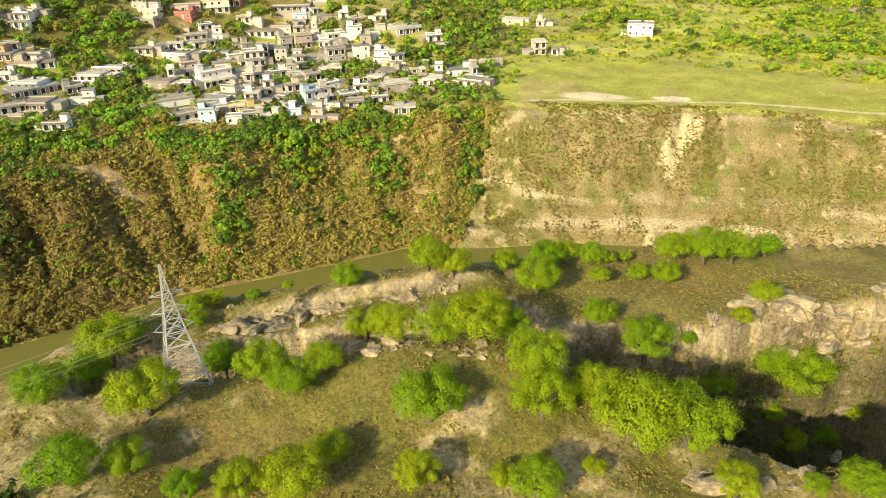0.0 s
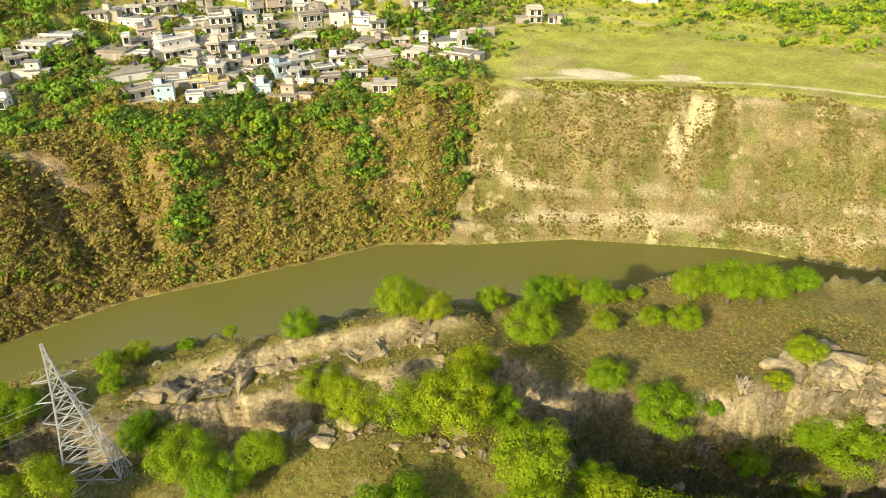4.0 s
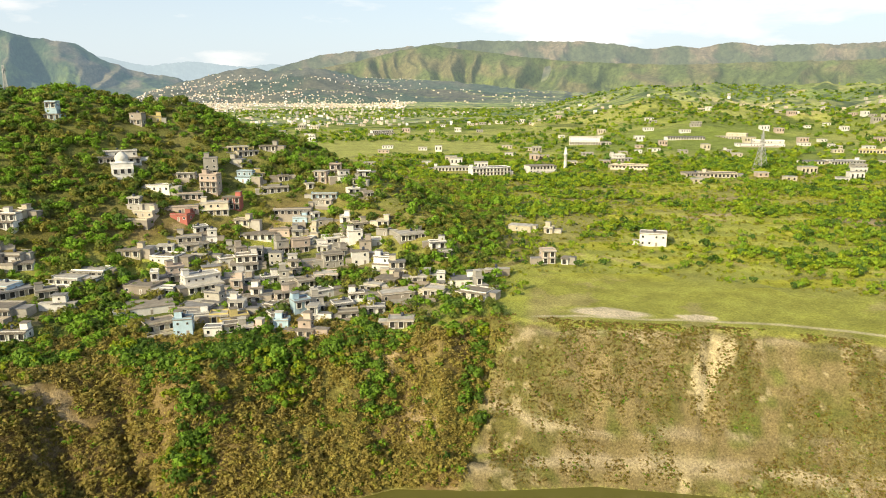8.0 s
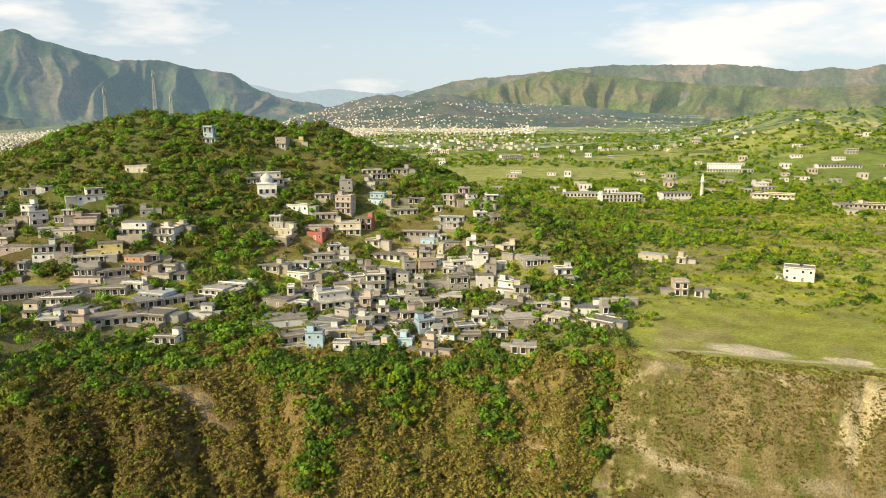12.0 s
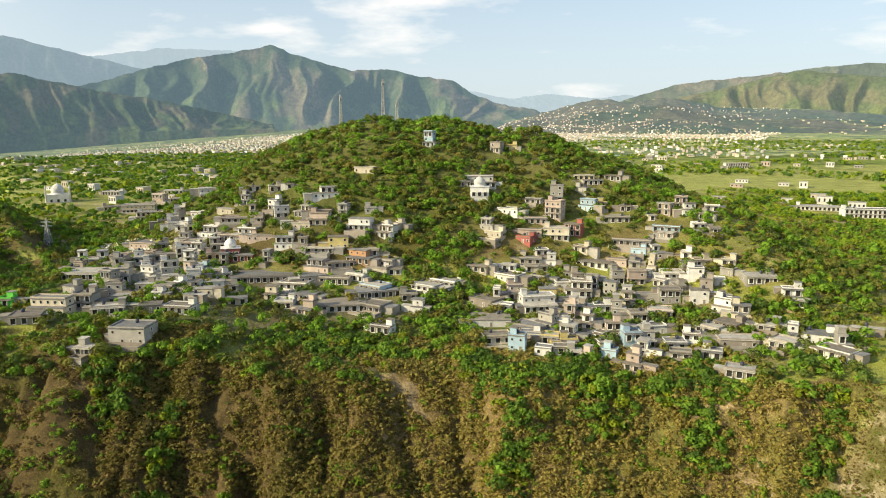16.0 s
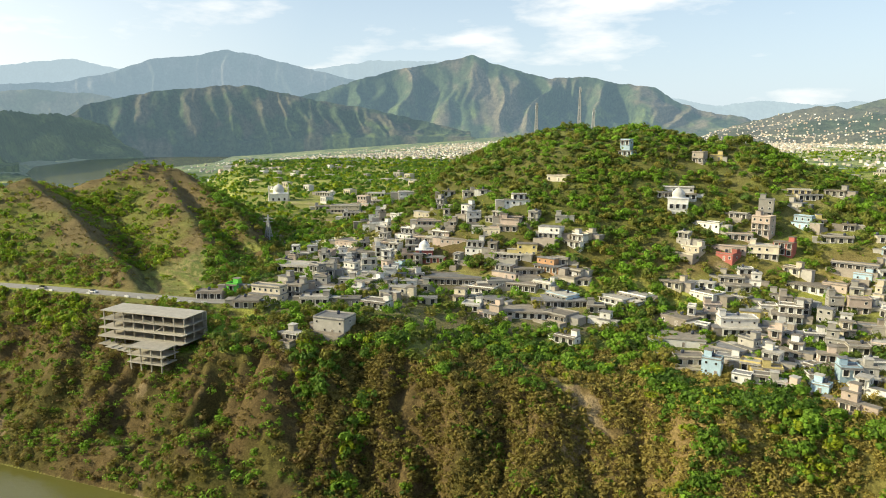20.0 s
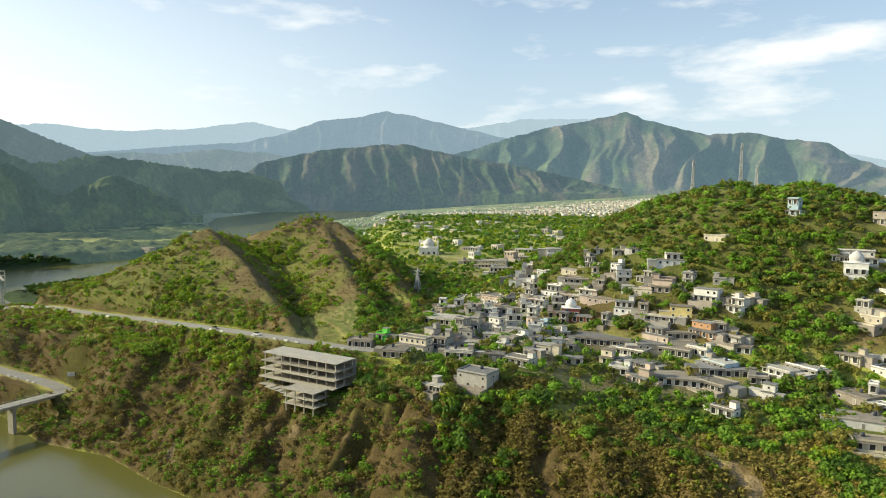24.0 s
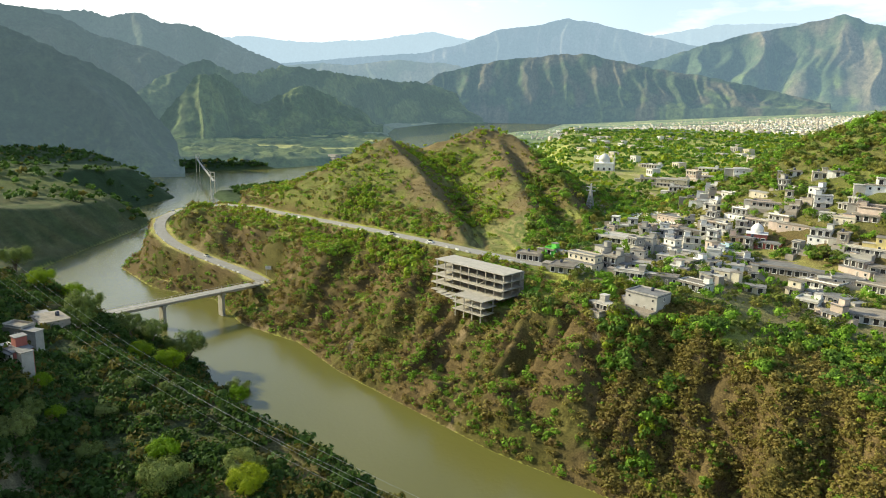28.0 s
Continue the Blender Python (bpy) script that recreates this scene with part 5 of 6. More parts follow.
SHADE_TREES = [
    (-177.1, -39.6, 6.3), (-252.3, -43.6, 11.0), (-278.3, -45.8, 14.4), (-302.7, -63.7, 12.9), (-335.8, -80.1, 14.4), (-390.6, -67.3, 10.0),
    (-261.0, -25.7, 11.4), (-180.3, -11.7, 4.8), (-314.3, -12.4, 16.4), (-266.7, -16.8, 14.0), (-185.1, -20.1, 4.9), (-285.1, 8.2, 10.1),
    (-273.4, 7.6, 12.2), (-171.7, -25.4, 5.6), (-158.9, -38.9, 6.4), (-166.1, -35.0, 5.4), (-148.3, -38.7, 8.3), (-149.7, -26.1, 5.6),
    (-145.7, -11.5, 8.1), (-133.0, -10.9, 10.1), (-134.3, 4.1, 7.6), (-127.4, 4.8, 9.7), (-307.0, -34.0, 13.3), (-316.5, -26.1, 13.7),
    (-306.4, -53.6, 10.5),
]

# ---------------------------------------------------------------- houses
rng = random.Random(5)
HOMES = []
for rows, group, detail in ((LOWER_ROWS, "village houses", 2), (EAST_ROWS, "village houses", 2), (UPPER_ROWS, "village houses", 2), (HILL_ROWS, "hillside houses", 2),
                            (WEST_ROWS, "town houses", 2), (MIDDLE_ROWS, "town houses", 2), (GATE_ROWS, "town houses", 2), (VALLEY_ROWS, "valley buildings", 2),
                            (SPUR_ROWS, "houses by the bridge", 2)):
    for x, y, width, storeys, colour in rows:
        house(x, y, width * 1.08, storeys, colour, rng, detail, group)
        HOMES.append((x, y, width))


def clear_of_homes(x, y, gap=1.0):
    keep = np.ones(len(x), bool)
    for hx, hy, w in HOMES:
        keep &= np.hypot(x - hx, y - hy) > w * 0.5 * gap + 1.2
    return keep


# more roofs between the rows, and over the valley
fill = random.Random(9)
tries = added = 0
while added < 108 and tries < 14000:
    tries += 1
    turn, reach = fill.uniform(6, 58), fill.uniform(250, 400)
    if turn > 42:
        reach = fill.uniform(300, 480)
    x, y = polar(turn, reach)
    z = ground_z(x, y)
    w = fill.uniform(3.8, 8.5)
    if z > 78 or 52 < turn < 58.5 and reach > 410 or turn > 24 and reach < 288 or 24 < turn < 33 and reach < 400 or any(math.hypot(x - hx, y - hy) < 0.5 * (w + hw) + 0.5 for hx, hy, hw in HOMES):
        continue
    house(x, y, w, fill.choice((1, 1, 2)), fill.choice(("white", "white", "white", "cream", "pink", "grey", "grey", "brown", "white")), fill, 2, "village houses")
    HOMES.append((x, y, w))
    added += 1


def hamlet(name, rows, label):
    """Small far houses joined: walls, roofs and dark windows as real blocks."""
    blocks, mats = [], []
    for x, y, z, w, d, h, mat in rows:
        blocks.append((x, y, z + h / 2 - 1, w, d, h + 2))
        blocks.append((x, y, z + h + 0.15, w + 0.8, d + 0.8, 0.3))
        mats += [mat, 4]
        for k in range(max(2, int(w / 3))):
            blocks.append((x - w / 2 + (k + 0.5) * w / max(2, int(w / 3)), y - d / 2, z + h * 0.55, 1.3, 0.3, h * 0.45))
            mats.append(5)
    ob = new(name, boxes(name, blocks))
    for mat in (WALL["white"], WALL["cream"], WALL["pink"], WALL["grey"], ROOF[0], DARK):
        ob.data.materials.append(mat)
    ob.data.polygons.foreach_set("material_index", np.repeat(mats, 6).astype(np.int32))
    return tagged(ob, label, "houses", kind="stuff")


rows = []
while len(rows) < 210:
    turn, reach = fill.uniform(-34, 60), fill.uniform(560, 1240)
    x, y = polar(turn, reach)
    z = ground_z(x, y)
    if turn > 14 and reach < 640 or any(math.hypot(x - hx, y - hy) < 0.7 * (10 + hw) for hx, hy, hw in HOMES) or value_noise(np.array([x / 130]), np.array([y / 60]), 3)[0] < 0.0:
        continue
    rows.append((x, y, z, fill.uniform(7, 13), fill.uniform(6, 9), fill.choice((3.2, 3.4, 6.2)), fill.choice((0, 0, 1, 1, 2, 3))))
    HOMES.append((x, y, 9))
hamlet("valley_hamlet", rows, "small pale houses scattered over the valley floor")

# ---------------------------------------------------------------- plants
g = np.random.default_rng(77)
BUSH = [leaf_cloud(46, 400 + k, 6, 0.20, 0.8, 0.35, 0.6, 0.85) for k in range(6)]
TREE = [leaf_cloud(105, 420 + k, 10, 0.180, 0.85, 0.26, 0.46, 0.8, 0.1) * (1, 1, 1.1) + (0, 0, 0.15) for k in range(6)]
MID_TREE = [leaf_cloud(46, 430 + k, 8, 0.255) * (1, 1, 1.1) + (0, 0, 0.12) for k in range(6)]
LOW_BUSH = [leaf_cloud(14, 450 + k, 4, 0.42) for k in range(5)]
SHADE_BUSH = [leaf_cloud(44, 470 + k, 7, 0.21, 0.95, 0.3, 0.5) for k in range(5)]
FAR_TREE = [leaf_cloud(11, 440 + k, 4, 0.60) + (0, 0, 0.15) for k in range(5)]
DRY, OLIVE, FRESH, DEEP, LIME = map(np.array, ((0.345, 0.24, 0.088), (0.29, 0.26, 0.05), (0.20, 0.34, 0.030), (0.085, 0.155, 0.026), (0.35, 0.42, 0.026)))


def sow(count, low_turn, high_turn, near, far):
    """Random places in a sector, with the ground's data there."""
    turn, reach = g.uniform(low_turn, high_turn, count), np.sqrt(g.uniform(near ** 2, far ** 2, count))
    x, y = -reach * np.sin(np.radians(turn)), reach * np.cos(np.radians(turn))
    z, on_village, on_near = height(x, y, True)
    off_road = line_near(x, y, ROAD)[0] > 7.5
    return x, y, z, on_village, on_near, turn, reach, off_road


def mixed(count, first, second, third=None, share=0.0):
    k = g.random((count, 1))
    out = first + (second - first) * k
    if third is not None:
        out = np.where(g.random((count, 1)) < share, third * g.uniform(0.8, 1.2, (count, 1)), out)
    return out


def plant(name, keep, data, templates, low, high, tint, label, category, seed):
    x, y, z = (v[keep] for v in data[:3])
    scatter_mesh(name, templates, x, y, z - 0.15, g.uniform(low, high, len(x)) * g.uniform(0.7, 1.0, len(x)), tint(len(x)), label, category, seed)


# scrub on the river slope under the village
def river_slope(d):
    x, y, z, on_village, _, turn, reach, off_road = d
    steep = (on_village > 0.6) & (z < np.where(turn > 60, 58, np.where(turn > 48, 47, 39))) & off_road & (on_village < np.where(turn > 60, 160, 78)) & clear_of_homes(x, y)
    steep &= ~((turn > 62.3) & (turn < 69.7) & (reach > 322) & (reach < 402))
    slip = np.minimum(line_near(x, y, [(-160, 200), (-143, 192), (-131, 193), (-120, 194.5)])[0] - 1.6, line_near(x, y, [(-120, 192), (-112, 192), (-102, 197)])[0])
    steep &= slip + 2.5 * fbm(x / 5, y / 5, 2, 136) > 0.4
    return steep & (turn + 2.6 + 0.06 * (z - 25) + 1.5 * fbm(x / 22, y / 22, 4, 102) > 0)


d = sow(58000, -5, 57, 185, 305)
x, y, z, on_village, _, turn, reach, off_road = d
slope_zone = river_slope(d)
pick = slope_zone & (fbm(x / 16, y / 16, 3, 131) > -0.5) & (g.random(len(x)) < 0.44)
dim = (1.1 - 0.40 * smooth(24, 44, turn))[pick]      # shade in the western slope's folds, put into the tint
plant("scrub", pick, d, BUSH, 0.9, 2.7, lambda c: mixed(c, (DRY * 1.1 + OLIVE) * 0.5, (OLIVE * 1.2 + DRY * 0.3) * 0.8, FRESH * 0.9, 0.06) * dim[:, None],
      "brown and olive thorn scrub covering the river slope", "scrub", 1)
grown = 0 * x
for line, wide in (([(-112, 218), (-88, 204.5), (-78, 196), (-78, 183)], 5.5), ([(-79, 235), (-64, 216), (-57, 212)], 6), ([(-33, 235), (-29, 223), (-25, 219)], 5), ([(0, 253), (2.5, 235), (9.5, 230)], 5.5),
                   ([(4, 224), (6, 220)], 3.5), ([(-99, 211), (-80, 215), (-55, 223), (-20, 234)], 4), ([(-237, 133), (-218, 137.6), (-204, 138)], 6), ([(-209, 201), (-187, 198), (-169, 203), (-154, 212)], 6),
                   ([(-229, 174), (-203, 192), (-185, 212), (-158, 200)], 6), ([(-220, 122), (-205, 120)], 3), ([(-140, 205), (-128, 212)], 4), ([(-186, 150), (-180, 138), (-176, 128)], 3)):
    grown = np.maximum(grown, smooth(wide * 1.4, wide * 0.6, line_near(x, y, line)[0] + 3 * fbm(x / 10, y / 10, 3, 132)))
patchy = fbm(x / 14, y / 14, 3, 133)
grown = np.maximum(grown, 0.35 * smooth(31, 37, z) * smooth(0.05, 0.35, patchy))
plant("slope_trees", slope_zone & (g.random(len(x)) < 0.16 * np.clip(grown, 0.0, 1.0)), d, TREE, 1.6, 3.8, lambda c: mixed(c, DEEP * 1.0, FRESH * 1.1, LIME * 0.8, 0.12),
      "fresh green trees along the gullies of the slope", "trees", 2)
plant("slope_bushes", slope_zone & (g.random(len(x)) < 0.05 * smooth(-0.05, 0.3, fbm(x / 9, y / 9, 3, 134))), d, MID_TREE, 1.2, 2.4, lambda c: mixed(c, FRESH * 0.9, LIME * 0.75, DEEP, 0.3),
      "single yellow-green bushes on the slope", "scrub", 23)
d = sow(60000, 55, 100, 200, 640)
x, y, z, on_village, _, turn, reach, off_road = d
plant("bank_bushes", river_slope(d) & (turn > 56) & (fbm(x / 16, y / 16, 3, 131) > -0.5) & (g.random(len(x)) < np.where(reach > 420, 0.30, 0.50)), d, BUSH, 1.0, 2.9, lambda c: mixed(c, DRY * 0.7, OLIVE * 0.95, FRESH * 1.0, 0.40),
      "olive and fresh green bushes on the steep bank", "scrub", 21)
# between the houses and up the hill
d = sow(18000, -4, 64, 235, 540)
x, y, z, on_village, _, turn, reach, off_road = d
hillside = (on_village > 20) & (z > 37) & off_road & clear_of_homes(x, y, 0.8)
ravine = line_near(x, y, [(-226, 377), (-204, 330), (-181, 313), (-160, 292), (-152, 268), (-127, 240)])[0]
wood = fbm(x / 26, y / 26, 3, 135)
belt = 0.22 + 0.50 * smooth(-0.1, 0.3, wood) + 0.75 * smooth(20, 9, ravine + 5 * wood) + 0.22 * (z > 74) + 0.25 * np.exp(-((turn + 1) / 3.5) ** 2) * (reach < 400)
belt = belt * (1 - 0.6 * (on_village < 62) * (turn > 22) * smooth(0.3, 0.0, wood))
plant("hill_trees", hillside & (g.random(len(x)) < belt), d, TREE, 1.6, 4.0, lambda c: mixed(c, DEEP * 1.25, OLIVE * 1.0, FRESH * 1.05, 0.40), "green trees among the houses and over the hill", "trees", 3)
plant("hill_bushes", hillside & (g.random(len(x)) < 0.32), d, LOW_BUSH, 0.6, 1.5, lambda c: mixed(c, OLIVE, FRESH, LIME, 0.2), "green garden bushes and hillside scrub", "scrub", 4)
# valley meadows
d = sow(36000, -48, 8, 262, 720)
x, y, z, on_village, _, turn, reach, off_road = d
grove = fbm(x / 70, y / 45, 3, 141)
field = (turn < -6) & (reach < 300)
valley = (on_village > 44) & ~field & clear_of_homes(x, y, 1.3)
plant("valley_trees", valley & (g.random(len(x)) < (0.12 + 0.70 * smooth(-0.25, 0.3, grove) + 0.30 * (turn < -22)) * smooth(-0.35, 0.15, fbm(x / 26, y / 20, 3, 142)) * smooth(-3, -1, 6 * fbm(x / 60, y / 14, 2, 143) - 2 * (reach < 420) * (turn > -22))), d, MID_TREE, 1.5, 3.4, lambda c: mixed(c, FRESH * 1.0, LIME * 1.0, DEEP * 1.2, 0.2), "light green trees scattered over the valley", "trees", 5)
plant("valley_bushes", valley & (g.random(len(x)) < 0.34), d, LOW_BUSH, 0.6, 1.7, lambda c: mixed(c, OLIVE, LIME), "low green bushes over the meadows", "scrub", 6)
# tufts on the bare cliff
d = sow(62000, -48, -3, 190, 290)
x, y, z, on_village, _, turn, reach, off_road = d
plant("cliff_tufts", (on_village > 1) & (z < 42) & (fbm(x / 8, y / 8, 3, 151) > -0.15) & (g.random(len(x)) < 0.8), d, LOW_BUSH, 0.25, 0.85, lambda c: mixed(c, DRY * 0.8, OLIVE * 0.85, FRESH * 0.85, 0.10),
      "dry tufts and thorn bushes on the bare cliff", "scrub", 7)
# the two spurs and the nose over the bridge
d = sow(34000, 60, 92, 290, 600)
x, y, z, on_village, _, turn, reach, off_road = d
arris = np.minimum(np.minimum(line_near(x, y, SPUR_1[5:])[0], line_near(x, y, SPUR_2[4:])[0]), line_near(x, y, SPUR_3)[0])
field = (turn > 63) & (turn < 69) & (reach > 330) & (reach < 395) & (z < 73)
thick = 0.07 + 0.62 * smooth(0.0, 0.4, fbm(x / 24, y / 24, 3, 161) + 0.006 * (66 - z))
keep = (on_village > 4) & off_road & (z > 36) & clear_of_homes(x, y) & (np.hypot((x + 260) / 11, (y - 131) / 7) > 1) & ~(field & (g.random(len(x)) < 0.93))
keep &= ~((turn > 80) & (z < 50) & (g.random(len(x)) < 0.7))
plant("spur_bushes", keep & (g.random(len(x)) < thick * smooth(2, 22, arris + 10 * fbm(x / 15, y / 15, 2, 162) + 0.25 * (z - 70))), d, MID_TREE, 1.0, 3.0, lambda c: mixed(c, FRESH * 1.0, LIME * 1.0, OLIVE, 0.2),
      "bright green bushes on the spurs above the road", "scrub", 8)
plant("spur_scrub", keep & (g.random(len(x)) < 0.35), d, LOW_BUSH, 0.35, 0.9, lambda c: mixed(c, DRY * 0.8, OLIVE * 0.9, FRESH * 0.8, 0.1), "brown and olive scrub on the bare spur faces", "scrub", 24)
# mid and far woods
d = sow(50000, -48, 76, 600, 1900)
x, y, z, on_village, _, turn, reach, off_road = d
plant("plain_trees", (on_village > 40) & clear_of_homes(x, y, 1.2) & (fbm(x / 140, y / 90, 3, 171) > -0.05) & (g.random(len(x)) < np.where(reach > 1250, 0.30, 0.45)), d, FAR_TREE, 2.4, 4.8, lambda c: mixed(c, FRESH * 0.9, LIME * 0.9, DEEP * 1.3, 0.25),
      "trees and hedges over the plain", "trees", 9)
d = sow(26000, 60, 118, 680, 1250)
x, y, z, on_village, on_near, turn, reach, off_road = d
# low tints carry the shade that lies on the headland's forest
plant("mountain_forest", ((on_near > 4) | (on_village > np.where(turn > 72, 20, 400))) & (z > 1) & (g.random(len(x)) < np.where((turn > 90) & (reach < 1150), 0.12, 0.7)), d, FAR_TREE, 2.5, 6.0, lambda c: mixed(c, DEEP * 0.6, DEEP * 1.1, OLIVE * 0.8, 0.10),
      "dark forest on the mountain across the river", "forest", 10)
d = sow(9000, 42, 68, 400, 1300)
x, y, z, on_village, _, turn, reach, off_road = d
plant("meadow_bushes", (on_village > 20) & off_road & (z < 84) & clear_of_homes(x, y, 1.2) & (reach > np.where(turn > 59, 600, 430)) & (fbm(x / 50, y / 40, 3, 172) > -0.2) & (g.random(len(x)) < 0.6), d, FAR_TREE, 1.8, 4.2, lambda c: mixed(c, DEEP * 1.2, FRESH, LIME * 0.9, 0.2),
      "green trees and hedges round the western meadows", "trees", 25)
# the near side
TUFT = [leaf_cloud(10, 460 + k, 3, 0.38, 0.6) for k in range(5)]
d = sow(30000, -62, 62, 20, 112)
x, y, z, _, on_near, turn, reach, off_road = d
plant("dry_tufts", (on_near > 3) & (fbm(x / 7, y / 7, 3, 201) > -0.3), d, TUFT, 0.12, 0.55, lambda c: mixed(c, DRY * 1.15, OLIVE, FRESH, 0.10), "dry grass tufts and low thorn on the turf", "grass", 11)
# gully shade also goes into these bushes' tints
plant("gully_thicket", (on_near > 30) & (z < 44) & (x > 8) & (g.random(len(x)) < 0.22), d, BUSH, 0.8, 2.0, lambda c: mixed(c, DEEP * 0.8, OLIVE * 0.7, FRESH * 0.8, 0.15), "bushes toned dark for the shade of the rocky gully", "scrub", 22)
# the bank's shade is put into the thicket's low leaf tints
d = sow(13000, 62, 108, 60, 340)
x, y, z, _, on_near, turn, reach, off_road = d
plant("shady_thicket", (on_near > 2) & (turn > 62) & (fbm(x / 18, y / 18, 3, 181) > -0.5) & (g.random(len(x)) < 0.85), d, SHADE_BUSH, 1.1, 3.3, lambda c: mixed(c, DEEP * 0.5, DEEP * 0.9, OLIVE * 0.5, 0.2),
      "thicket toned dark green for the shaded bank", "trees", 12)
k = 0
for rows, crowns, label, group in ((NEAR_TREES, CROWNS, "round yellow-green acacia tree on dry turf", "trees on the near bluff"),
                                   (GULLY_TREES, CROWNS, "bright green tree at the edge of a rocky gully", "trees on the near bluff"),
                                   (RIM_TREES, CROWNS, "light green tree at the rim above the river", "trees along the rim"),
                                   (SHADE_TREES, DIM_CROWNS, "tree toned dull green for the shaded river bank", "trees on the shaded bank")):
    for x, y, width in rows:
        # on this bank bright crowns paint sun on some trees, dull ones shade
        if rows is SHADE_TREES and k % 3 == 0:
            tree(x, y, width * 0.8, k, CROWNS, "tree on the shaded bank, toned yellow-green as if sunlit", group)
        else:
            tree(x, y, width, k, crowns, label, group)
        k += 1

DRY_BARK = plaster("dry_grey_wood", (0.34, 0.28, 0.20), 0.95)
for x, y, size in ((38.7, 67.5, 3.4), (38.7 + 5.5, 67.5 + 3.5, 2.8)):
    ob = thing("bare_tree", pose(x, y, ground_z(x, y)) @ Matrix.Scale(size, 4), "leafless grey thorn tree at the gully", "tree", "bare trees")
    for k in range(5):
        me = branchy("branches", 320 + k, 0.7 + 0.08 * k, 11)
        me.materials.clear()
        part("branches", me, DRY_BARK, ob, pose(0.22 * math.cos(2.5 * k), 0.22 * math.sin(2.5 * k), -0.1, 22 * math.cos(k), 22 * math.sin(k), 72 * k) @ Matrix.Scale(0.8, 4))

# ---------------------------------------------------------------- road, bridge, masts and other landmarks
def tube(name, pts, thick):
    """A square bar that follows a line of points."""
    verts, faces = [], []
    for k, p in enumerate(pts):
        way = (Vector(pts[min(k + 1, len(pts) - 1)]) - Vector(pts[max(k - 1, 0)])).normalized()
        side = way.cross(Vector((0, 0, 1)) if abs(way.z) < 0.9 else Vector((1, 0, 0))).normalized()
        up = side.cross(way)
        verts += [Vector(p) + thick / 2 * (a * side + b * up) for a, b in ((-1, -1), (1, -1), (1, 1), (-1, 1))]
    for k in range(len(pts) - 1):
        faces += [(4 * k + c, 4 * k + (c + 1) % 4, 4 * k + 4 + (c + 1) % 4, 4 * k + 4 + c) for c in range(4)]
    faces += [(3, 2, 1, 0), tuple(len(verts) - 4 + c for c in range(4))]
    return mesh_from(name, verts, faces)


def ribbon(name, line, half, lift, low=0.0):
    """A paved strip along a line of x, y, z, with its edges' thickness."""
    pts = []
    for a, b in zip(line[:-1], line[1:]):
        pts += [Vector(a).lerp(Vector(b), k / 6) for k in range(6)]
    pts.append(Vector(line[-1]))
    for _ in range(6):
        pts = [pts[0]] + [(a + 2 * b + c) / 4 for a, b, c in zip(pts, pts[1:], pts[2:])] + [pts[-1]]
    rows = []
    for k, p in enumerate(pts):
        way = (pts[min(k + 1, len(pts) - 1)] - pts[max(k - 1, 0)]).normalized()
        side = Vector((way.y, -way.x, 0)).normalized()
        rows.append((p, side))
    verts, faces = [], []
    for p, side in rows:
        for e, dz in ((-half, -low), (-half, lift), (half, lift), (half, -low)):
            verts.append(p + side * e + Vector((0, 0, dz)))
    for k in range(len(rows) - 1):
        for q in range(3):
            faces.append((4 * k + q, 4 * k + q + 1, 4 * k + 5 + q, 4 * k + 4 + q))
    return mesh_from(name, verts, faces), rows


me, run = ribbon("road", ROAD, 3.8, 0.06, 1.5)
me.materials.append(TARMAC)
road = tagged(new("road", me), "worn grey tarmac road winding round the hill", "road", kind="structure")
wall_rng = random.Random(3)
BLOCK = boxes("kerb_stone", [(0, 0, 0.3, 2.2, 0.4, 0.9)])
BLOCK.materials.append(PAINT)
for k in range(2, len(run) - 28, 1):
    p, side = run[k]
    q = run[k + 1][0]
    if wall_rng.random() < 0.62 and k > 6:
        turn = math.degrees(math.atan2(q.y - p.y, q.x - p.x))
        s = p + side * (-4.0 if k < 46 else 4.0)
        part("kerb_stone", BLOCK, None, road, pose(s.x, s.y, s.z, 0, 0, turn))

# the bridge
A, B = Vector((-350, -80, 14.6)), Vector((-409, 31, 14.8))
way = (B - A).normalized()
long = (B - A).length
bridge = thing("bridge", pose(A.x, A.y, 0, 0, 0, math.degrees(math.atan2(way.y, way.x))), "long concrete road bridge on tall piers over the river", "bridge")
part("deck", boxes("deck", [(long / 2, 0, 14.25, long, 7.4, 0.7)]), CONCRETE, bridge)
part("road_surface", boxes("road_surface", [(long / 2, 0, 14.64, long, 5.8, 0.06)]), TARMAC, bridge)
for side in (-1, 1):
    part("girder", boxes("girder", [(long / 2, side * 2.3, 13.4, long, 0.6, 1.0)]), CONCRETE, bridge)
    part("handrail", boxes("handrail", [(long / 2, side * 3.55, 15.55, long, 0.14, 0.16)]), CONCRETE, bridge)
    for k in range(30):
        part("baluster", boxes("baluster", [(2 + k * (long - 4) / 29, side * 3.55, 15.05, 0.2, 0.14, 0.9)]) if k == 0 and side == -1 else bpy.data.meshes["baluster"], CONCRETE, bridge,
             None if k == 0 and side == -1 else pose(k * (long - 4) / 29, (side + 1) * 3.55, 0))
for at in (26, 62, 96, 121):
    pier = part("pier", boxes("pier", [(at, 0, 5.0, 1.7, 4.6, 16)]), CONCRETE, bridge)
    part("pier_cap", boxes("pier_cap", [(at, 0, 12.6, 2.4, 6.4, 0.8)]), CONCRETE, pier)

